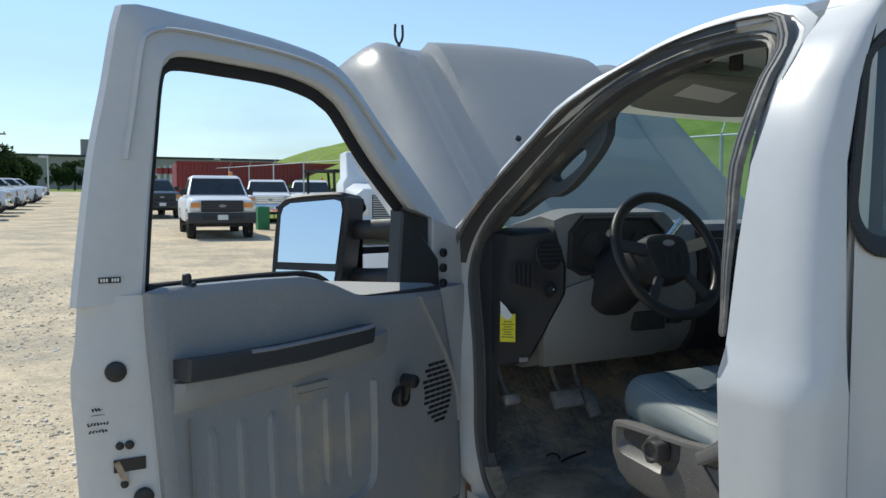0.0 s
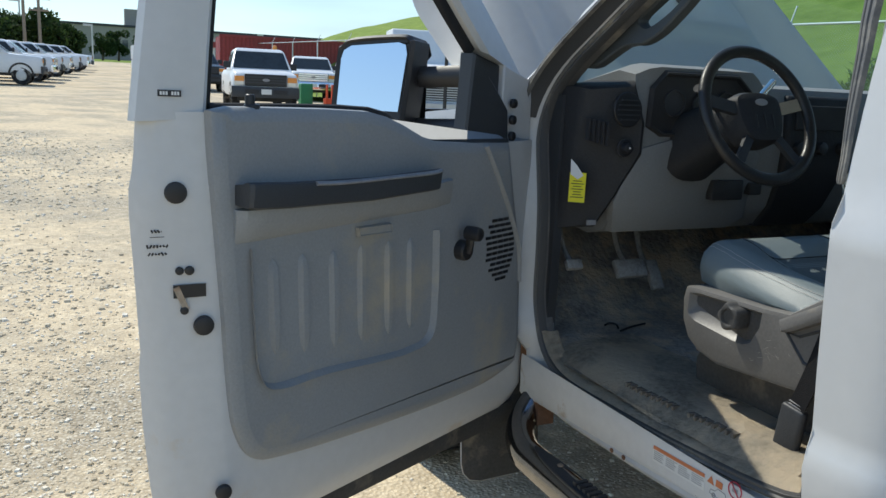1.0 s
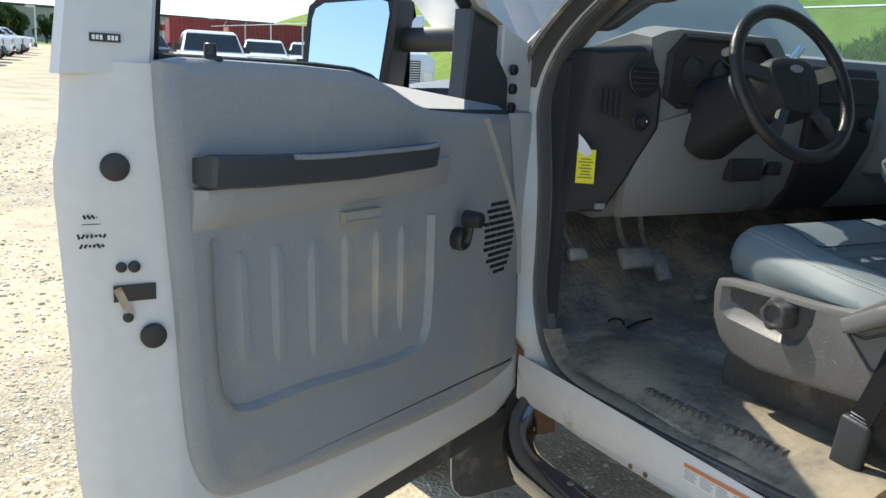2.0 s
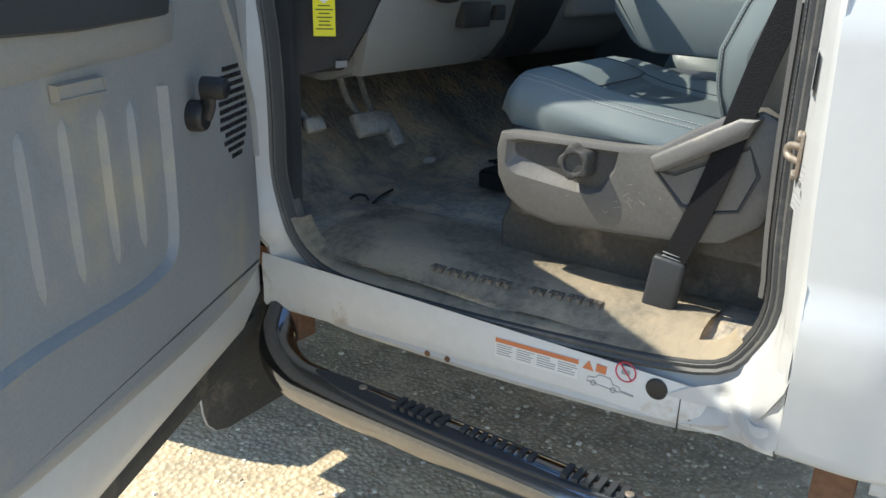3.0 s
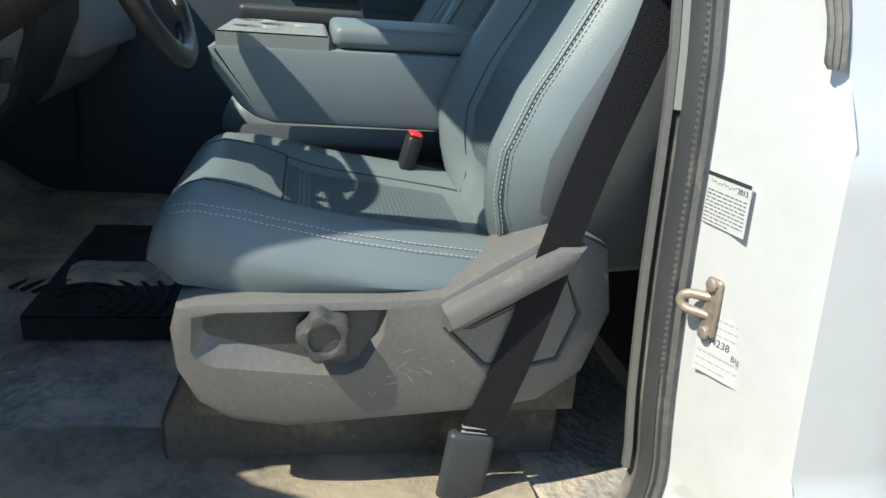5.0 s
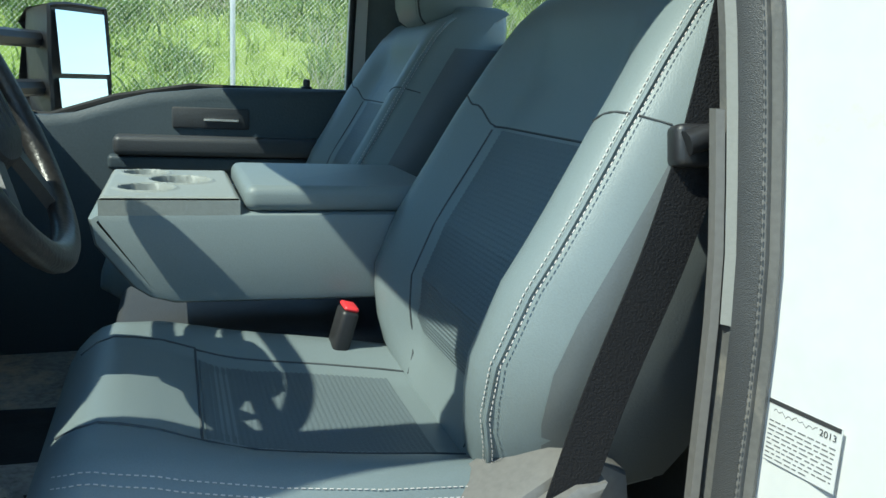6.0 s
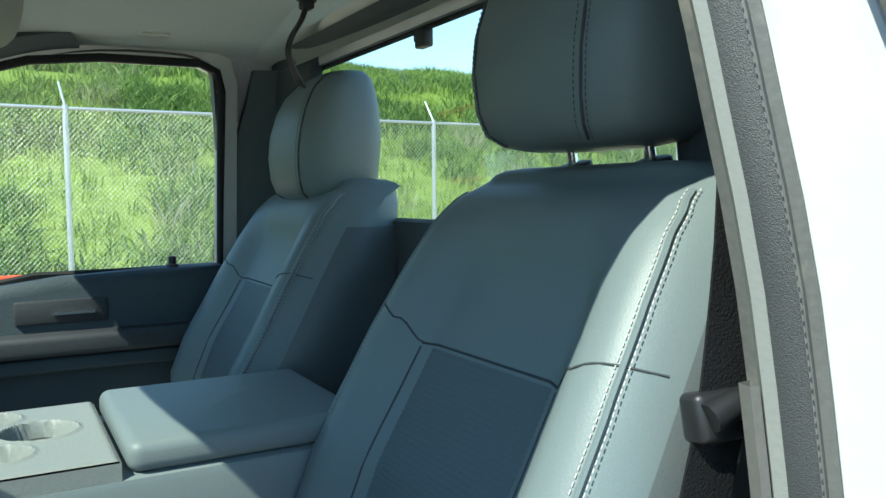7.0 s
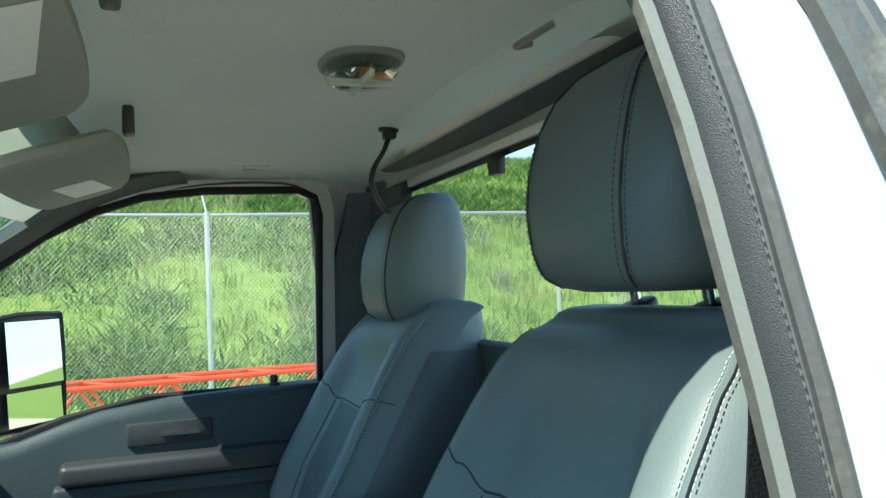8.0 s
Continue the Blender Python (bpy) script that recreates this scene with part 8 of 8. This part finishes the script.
P = lambda x, y, yaw: pose(x, y, height_at(min(x, 9.4), y), 0, 0, yaw)
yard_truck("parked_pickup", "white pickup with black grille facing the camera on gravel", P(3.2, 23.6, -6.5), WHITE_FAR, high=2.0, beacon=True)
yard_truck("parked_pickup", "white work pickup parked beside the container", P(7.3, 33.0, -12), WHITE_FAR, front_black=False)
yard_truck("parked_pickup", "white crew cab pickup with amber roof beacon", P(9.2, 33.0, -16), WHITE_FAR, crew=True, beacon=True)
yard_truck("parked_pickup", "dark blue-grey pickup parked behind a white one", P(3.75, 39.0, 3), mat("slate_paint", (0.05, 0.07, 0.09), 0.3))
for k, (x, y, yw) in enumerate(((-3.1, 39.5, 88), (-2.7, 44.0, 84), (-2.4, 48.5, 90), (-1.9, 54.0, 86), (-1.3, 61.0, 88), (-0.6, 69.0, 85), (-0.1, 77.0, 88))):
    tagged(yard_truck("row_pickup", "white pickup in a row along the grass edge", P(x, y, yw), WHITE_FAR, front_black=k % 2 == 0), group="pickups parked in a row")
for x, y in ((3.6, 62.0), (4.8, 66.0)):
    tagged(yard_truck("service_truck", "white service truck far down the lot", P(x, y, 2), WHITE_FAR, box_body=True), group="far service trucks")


def big_truck():
    """Bonneted white lorry seen beyond the raised bonnet."""
    m = P(6.15, 17.5, -14)
    t = empty("lorry", m)
    tagged(t, "white bonneted lorry with louvred side grille", "lorry")
    def add(nm, bm, mt, par=None, lab="", bevel=0.0):
        for v in bm.verts:
            v.co = m @ v.co
        return part(nm, bm, mt, par or t, lab, bevel=bevel)
    bm = BM()
    rings = []
    for y, z0, z1, w in ((0.0, 0.75, 1.45, 0.85), (0.1, 0.7, 1.62, 0.95), (1.5, 0.7, 1.78, 1.05)):
        rings.append([(-w, y, z0), (-w, y, z1 - 0.15), (-w * 0.8, y, z1), (w * 0.8, y, z1), (w, y, z1 - 0.15), (w, y, z0)])
    loft(bm, rings)
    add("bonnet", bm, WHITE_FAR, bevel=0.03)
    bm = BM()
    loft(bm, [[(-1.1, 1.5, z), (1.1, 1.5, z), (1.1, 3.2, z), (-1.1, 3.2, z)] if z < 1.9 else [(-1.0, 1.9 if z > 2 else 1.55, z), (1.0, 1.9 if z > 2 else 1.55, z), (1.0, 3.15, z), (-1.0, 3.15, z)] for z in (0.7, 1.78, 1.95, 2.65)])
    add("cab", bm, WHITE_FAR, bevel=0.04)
    bm = BM()
    bm.faces.new([bm.verts.new(v) for v in ((-0.95, 1.60, 1.95), (0.95, 1.60, 1.95), (0.9, 1.86, 2.5), (-0.9, 1.86, 2.5))])
    thicken(bm, 0.02)
    add("windscreen", bm, GLASS_FAR)
    bm = BM()
    box(bm, -0.55, 0.55, -0.03, 0.02, 0.85, 1.45)
    g = add("grille", bm, INK)
    for i in range(10):
        bm = BM()
        box(bm, -0.53, 0.53, -0.05, -0.02, 0.87 + i * 0.058, 0.895 + i * 0.058)
        add("grille_bar", bm, GALV, g)
    for s in (-1, 1):
        bm = BM()
        box(bm, s * 0.75 - 0.12, s * 0.75 + 0.12, -0.02, 0.05, 0.95, 1.2)
        add("headlight", bm, LENS, None, "", 0.02)
        for y in (0.9, 4.2):
            bm = BM()
            c = Vector((s * 0.9, y, 0.5))
            loft(bm, [[c + Vector((q, r * math.cos(2 * math.pi * i / 22), r * math.sin(2 * math.pi * i / 22))) for q, r in ((-0.14, 0.28), (-0.14, 0.47), (-0.1, 0.5), (0.1, 0.5), (0.14, 0.47), (0.14, 0.28))] for i in range(22)], False, False, True)
            add("wheel", bm, TYRE)
    bm = BM()
    box(bm, -1.05, 1.05, -0.25, 0.0, 0.55, 0.80)
    add("bumper", bm, GALV, None, "", 0.03)
    bm = BM()
    box(bm, -0.5, 0.5, 0.2, 7.0, 0.65, 0.85)
    box(bm, -1.15, 1.15, 3.4, 7.2, 0.85, 1.1)
    add("chassis", bm, INK)


big_truck()


def container():
    co = empty("red_container")
    tagged(co, "long dull red corrugated shipping container", "container")
    m = P(6.6, 52.0, -3)
    def add(nm, bm, mt):
        for v in bm.verts:
            v.co = m @ v.co
        return part(nm, bm, mt, co)
    bm = BM()
    n = 60
    rows = []
    for i in range(n * 4 + 1):
        x = 15.0 * i / (n * 4)
        y = 0.0 if (i % 4) in (0, 1) else 0.04
        rows.append((x, y))
    grid(bm, rows, [0.15, 3.0], lambda xy, z: (xy[0], xy[1], z))
    add("corrugated_side", bm, CONTAINER)
    bm = BM()
    box(bm, 0, 15, 0.05, 2.4, 0.0, 2.98)
    add("shell", bm, CONTAINER)
    bm = BM()
    box(bm, -0.03, 15.03, -0.03, 0.06, 2.94, 3.10)
    box(bm, -0.03, 15.03, -0.03, 0.06, 0.0, 0.16)
    add("side_rail", bm, CONTAINER)


container()


def forklift():
    f = empty("forklift")
    tagged(f, "dark forklift with open overhead guard", "forklift")
    m = P(8.6, 27.0, 20)
    def add(nm, bm, mt, par=None, bevel=0.0):
        for v in bm.verts:
            v.co = m @ v.co
        return part(nm, bm, mt, par or f, bevel=bevel)
    bm = BM()
    box(bm, -0.6, 0.6, 0.0, 2.2, 0.35, 1.1)
    add("chassis", bm, INK, bevel=0.05)
    for s in (-1, 1):
        for y in (0.15, 1.7):
            bm = BM()
            tube(bm, [(s * 0.55, y, 1.0), (s * 0.5, y + 0.1, 2.2)], 0.05, 8)
            add("guard_post", bm, INK)
        bm = BM()
        box(bm, s * 0.35 - 0.07, s * 0.35 + 0.07, -0.4, -0.2, 0.1, 2.3)
        add("mast", bm, INK)
        for y in (0.2, 1.8):
            bm = BM()
            disc(bm, (s * 0.55, y, 0.35), (s, 0, 0), 0.35, 0.2, 20)
            add("wheel", bm, TYRE)
    bm = BM()
    box(bm, -0.6, 0.6, 0.1, 1.9, 2.18, 2.26)
    add("overhead_guard", bm, INK)
    # orange-red attachments beside it
    ra = empty("red_attachment")
    tagged(ra, "red steel machine attachment on the gravel", "attachment")
    ra.location.z = height_at(0, 27.6)
    for k, (x, y, h) in enumerate(((6.3, 27.8, 0.9), (7.3, 27.4, 0.75))):
        bm = BM()
        box(bm, x, x + 0.9, y, y + 0.3, 0.0, h)
        for i in range(5):
            box(bm, x + i * 0.2, x + i * 0.2 + 0.06, y - 0.1, y, h, h + 0.5)
        part("steel_frame", bm, RED_STEEL, ra)
    bm = BM()
    box(bm, 5.55, 6.0, 28.4, 28.8, height_at(0, 28.6), height_at(0, 28.6) + 0.85)
    tagged(part("green_bin", bm, GREEN_PAINT, None, bevel=0.03), "green plastic bin standing on gravel", "bin")


forklift()


# ---- far things ----
def far_tree(x, y, h, r, seed):
    t = empty("tree")
    tagged(t, "dense dark green tree at the yard edge", "tree", "trees along the yard edge")
    rnd = random.Random(seed)
    bm = BM()
    tube(bm, [(x, y, 0), (x + 0.1, y, h * 0.3), (x, y + 0.2, h * 0.6)], 0.2, 8, radii=[1.2, 0.9, 0.4])
    for k in range(5):
        a = 2 * math.pi * k / 5 + rnd.random()
        tube(bm, [(x, y, h * (0.25 + 0.05 * k)), (x + 0.5 * r * math.cos(a), y + 0.5 * r * math.sin(a), h * (0.5 + 0.06 * k))], 0.08, 6, radii=[1, 0.4])
    part("trunk", bm, BARK, t)
    t.location.z = height_at(0, y)
    verts, faces = [], []
    lumps = [(rnd.uniform(-0.75, 0.75) * r, rnd.uniform(-0.75, 0.75) * r, h * rnd.uniform(0.3, 0.85), r * rnd.uniform(0.3, 0.5)) for _ in range(16)]
    for cx, cy, cz, rr in lumps:
        for _ in range(170):
            d = Vector((rnd.gauss(0, 1), rnd.gauss(0, 1), rnd.gauss(0, 1))).normalized() * rr * rnd.uniform(0.75, 1.08)
            c = Vector((x + cx, y + cy, cz)) + d
            u = Vector((rnd.gauss(0, 1), rnd.gauss(0, 1), rnd.gauss(0, 1))).normalized() * rnd.uniform(0.15, 0.3)
            v = u.orthogonal().normalized() * u.length * 0.6
            k = len(verts)
            verts += [c - u, c + v, c + u, c - v]
            faces.append((k, k + 1, k + 2, k + 3))
    me = bpy.data.meshes.new("crown")
    me.from_pydata([tuple(v) for v in verts], [], faces)
    me.materials.append(TREE_LEAF)
    ob = new("crown", me)
    ob.parent = t


TREE_LEAF = grass_material("tree_leaves", (0.022, 0.045, 0.012), (0.06, 0.10, 0.025))
for k, (x, y, h, r) in enumerate(((-2.2, 98, 4.6, 2.1), (-5.0, 96, 5.4, 2.9), (-9.0, 95, 5.8, 3.2), (-13.0, 92, 5.8, 3.4), (-17, 90, 5.6, 3.6), (4.5, 175, 5.4, 2.2), (7.5, 176, 6.4, 2.0), (12.5, 178, 5.8, 2.0), (17, 176, 4.6, 2.4), (22, 178, 4.8, 2.4))):
    far_tree(x, y, h, r, 40 + k)


def far_building():
    b = empty("low_building")
    tagged(b, "long low tan industrial building far away", "building")
    bm = BM()
    box(bm, -20, 70, 205, 235, 0, 7.5)
    part("wall", bm, WALL_FAR, b)
    bm = BM()
    box(bm, -20.3, 70.3, 204.7, 235.3, 7.5, 8.0)
    part("roof_edge", bm, TRIM_DARK, b)
    for i in range(14):
        bm = BM()
        x = -12 + i * 5.5
        box(bm, x, x + 1.2, 204.9, 205.05, 2.0, 4.6)
        part("window", bm, GLASS_FAR, b)
    bm = BM()
    box(bm, 11, 14, 210, 213, 7.9, 12.0)
    part("roof_tower", bm, WALL_FAR, b)
    b.location.z = height_at(0, 205)
    b2 = empty("grey_shed")
    b2.location.z = height_at(0, 170)
    tagged(b2, "grey metal shed roofs beyond the yard", "building")
    for x0, x1, h in ((38, 54, 9.5), (56, 72, 8.5)):
        bm = BM()
        prism(bm, [(x0, 0), (x1, 0), (x1, h - 1.5), ((x0 + x1) / 2, h), (x0, h - 1.5)], 170, 190, lambda a, c, y: (a, y, c))
        part("shed", bm, GALV, b2)
    # far rack of red and grey equipment
    eq = empty("equipment_rack")
    tagged(eq, "rack of red and grey equipment beyond the trucks", "equipment")
    rnd = random.Random(12)
    eq.location.z = height_at(0, 74)
    for i in range(5):
        bm = BM()
        x = 8.7 + i * 0.5
        box(bm, x, x + 0.16, 74, 74.2, 0, 4.6 + rnd.uniform(-0.3, 0.4))
        part("upright", bm, GALV, eq)
        bm = BM()
        box(bm, x - 0.2, x + 0.4, 73.8, 74.4, 4.0, 4.5)
        part("red_head", bm, CONTAINER, eq)


far_building()


def poles():
    for x, y, h in ((0.9, 110, 7.0), (30.6, 150, 9.2), (38.5, 150, 8.2), (-6.5, 100, 8.6), (21.0, 160, 6.5)):
        p = empty("lamp_pole")
        tagged(p, "thin grey yard lamp pole", "lamp pole", "yard lamp poles")
        p.location.z = height_at(0, y)
        bm = BM()
        tube(bm, [(x, y, 0), (x, y, h)], 0.11, 8, radii=[1.2, 0.7])
        part("pole", bm, GALV, p)
        bm = BM()
        box(bm, x - 1.0, x + 0.1, y - 0.15, y + 0.15, h - 0.1, h + 0.15)
        part("lamp_head", bm, GALV, p)
    for x, y, h in ((-5.75, 90, 10.4), (-4.4, 90, 8.7)):
        u = empty("utility_pole")
        tagged(u, "tall weathered wooden utility pole with cross arms", "utility pole", "utility poles")
        u.location.z = height_at(0, y)
        bm = BM()
        tube(bm, [(x, y, 0), (x, y, h)], 0.17, 8, radii=[1.1, 0.75])
        part("pole", bm, WOOD_POLE, u)
        for dz, w in ((0.5, 1.1), (1.6, 0.9)):
            bm = BM()
            box(bm, x - w, x + w, y - 0.06, y + 0.06, h - dz - 0.08, h - dz + 0.08)
            part("cross_arm", bm, WOOD_POLE, u)
            for k in (-0.85, -0.4, 0.4, 0.85):
                bm = BM()
                disc(bm, (x + w * k, y, h - dz + 0.08), (0, 0, 1), 0.06, 0.18, 8)
                part("insulator", bm, GREYINK, u)
    # tall mast with a fork at its top beyond the bonnet
    mt = empty("mast_pole")
    tagged(mt, "dark metal mast with a forked top", "mast")
    mt.location.z = height_at(0, 16.5)
    bm = BM()
    tube(bm, [(5.85, 16.5, 0), (5.85, 16.5, 5.35)], 0.045, 8)
    part("pole", bm, INK, mt)
    bm = BM()
    tube(bm, smooth_path([(5.76, 16.5, 5.80), (5.75, 16.5, 5.55), (5.81, 16.5, 5.38), (5.89, 16.5, 5.38), (5.95, 16.5, 5.55), (5.94, 16.5, 5.80)], 4), 0.03, 6)
    part("fork", bm, INK, mt)
    # far yard fence
    ff = empty("far_fence")
    tagged(ff, "far chain link fence across the yard end", "fence")
    ff.location.z = height_at(0, 148)
    for i in range(20):
        bm = BM()
        x = -30 + i * 3.2
        tube(bm, [(x, 148, 0), (x, 148, 2.2)], 0.05, 6)
        part("post", bm, GALV, ff)
    bm = BM()
    tube(bm, [(-30, 148, 2.15), (31, 148, 2.15)], 0.03, 6)
    part("top_rail", bm, GALV, ff)


poles()


# ---- rear chassis behind the cab ----
def chassis_fittings():
    for s in (-1, 1):
        c = Vector((s * 0.87, -2.35, 0.40))
        bm = BM()
        prof = [(-0.12, 0.24), (-0.13, 0.33), (-0.10, 0.395), (0, 0.404), (0.10, 0.395), (0.13, 0.33), (0.12, 0.24)]
        loft(bm, [[c + Vector((w, r * math.cos(2 * math.pi * i / 36), r * math.sin(2 * math.pi * i / 36))) for w, r in prof] for i in range(36)], False, False, True)
        wheel = part("rear_wheel", bm, TYRE, truck, "dusty black tyre")
        bm = BM()
        disc(bm, c + Vector((s * 0.05, 0, 0)), (s, 0, 0), 0.24, 0.03, 28)
        part("rim", bm, GALV, wheel)
    bm = BM()
    tube(bm, [(-0.85, -2.35, 0.42), (0.85, -2.35, 0.42)], 0.06, 12)
    part("rear_axle", bm, RUST, truck)
    bm = BM()
    box(bm, -0.62, -0.50, -1.0, -0.30, 0.50, 0.86)
    part("frame_bracket", bm, RUST, truck, "rusty frame bracket behind the cab")
    bm = BM()
    box(bm, -0.66, -0.62, -0.62, -0.34, 0.62, 0.80)
    tube(bm, [(-0.67, -0.45, 0.82), (-0.67, -0.45, 0.58)], 0.03, 10)
    part("frame_mount", bm, STEEL, truck)
    bm = BM()
    box(bm, -0.99, -0.93, -0.18, -0.12, 0.55, 0.64)
    part("cab_mount", bm, RUST, truck, "rusty cab mount bracket")
    bm = BM()
    box(bm, -0.90, -0.45, -2.8, -0.42, 0.92, 0.96)
    part("flat_bed_edge", bm, RUST, truck)


chassis_fittings()


# ---- loose stones of the lot ----
def gravel_material():
    m = mat("loose_stone", (0.58, 0.52, 0.43), 0.9, 0, 0.15, 30, 160, 0.2, 0.2)
    nt = m.node_tree
    b = nt.nodes["Principled BSDF"]
    geo = nt.nodes.new("ShaderNodeNewGeometry")
    ramp = nt.nodes.new("ShaderNodeValToRGB")
    ramp.color_ramp.elements[0].color, ramp.color_ramp.elements[1].color = (0.40, 0.33, 0.23, 1), (0.90, 0.83, 0.70, 1)
    e = ramp.color_ramp.elements.new(0.5)
    e.color = (0.70, 0.60, 0.44, 1)
    nt.links.new(geo.outputs["Random Per Island"], ramp.inputs[0])
    nt.links.new(ramp.outputs[0], b.inputs["Base Color"])
    return m


def gravel(name, label, areas, seed, material):
    rnd = random.Random(seed)
    verts, faces = [], []
    base = [(-1, -1, -0.5), (1, -1, -0.5), (1, 1, -0.5), (-1, 1, -0.5), (-0.62, -0.62, 0.6), (0.62, -0.62, 0.6), (0.62, 0.62, 0.6), (-0.62, 0.62, 0.6)]
    quads = [(4, 5, 6, 7), (0, 1, 5, 4), (1, 2, 6, 5), (2, 3, 7, 6), (3, 0, 4, 7)]
    for x0, x1, y0, y1, count, small, big in areas:
        for _ in range(count):
            x, y = rnd.uniform(x0, x1), rnd.uniform(y0, y1)
            if rnd.random() > min(1.0, 2.5 * min(x - x0, x1 - x) / (x1 - x0) + 0.05, 3.0 * min(y - y0, y1 - y) / (y1 - y0) + 0.05):
                continue
            if rnd.random() < 0.9 * smoothstep(noise.noise(Vector((x * 0.5, y * 0.22, 5))), 0.05, 0.35):
                continue
            r = small + (big - small) * rnd.random() ** 3
            a = rnd.uniform(0, 6.28)
            ca, sa, k, hh = math.cos(a), math.sin(a), rnd.uniform(0.6, 1.0), rnd.uniform(0.45, 0.8)
            n = len(verts)
            for u, v, w in base:
                u, v = u * r * rnd.uniform(0.7, 1.15), v * r * k * rnd.uniform(0.7, 1.15)
                verts.append((x + u * ca - v * sa, y + u * sa + v * ca, height_at(x, y) + w * r * hh * rnd.uniform(0.8, 1.2) + 0.1 * r))
            faces += [tuple(n + i for i in q) for q in quads]
    me = bpy.data.meshes.new(name)
    me.from_pydata(verts, [], faces)
    me.materials.append(material)
    ob = new(name, me)
    tagged(ob, label, "gravel", kind="stuff")


gravel("gravel", "loose pale tan and grey stones on the lot", [(-4.6, -1.6, -0.4, 3.8, 30000, 0.004, 0.014), (-6.6, -1.6, 1.2, 7.5, 34000, 0.005, 0.018), (-11.0, -1.0, 3.5, 17.0, 44000, 0.008, 0.028), (-2.6, 0.9, -2.2, 3.0, 16000, 0.003, 0.011), (-3.8, -1.6, -1.6, 0.8, 6000, 0.004, 0.014)], 31, gravel_material())
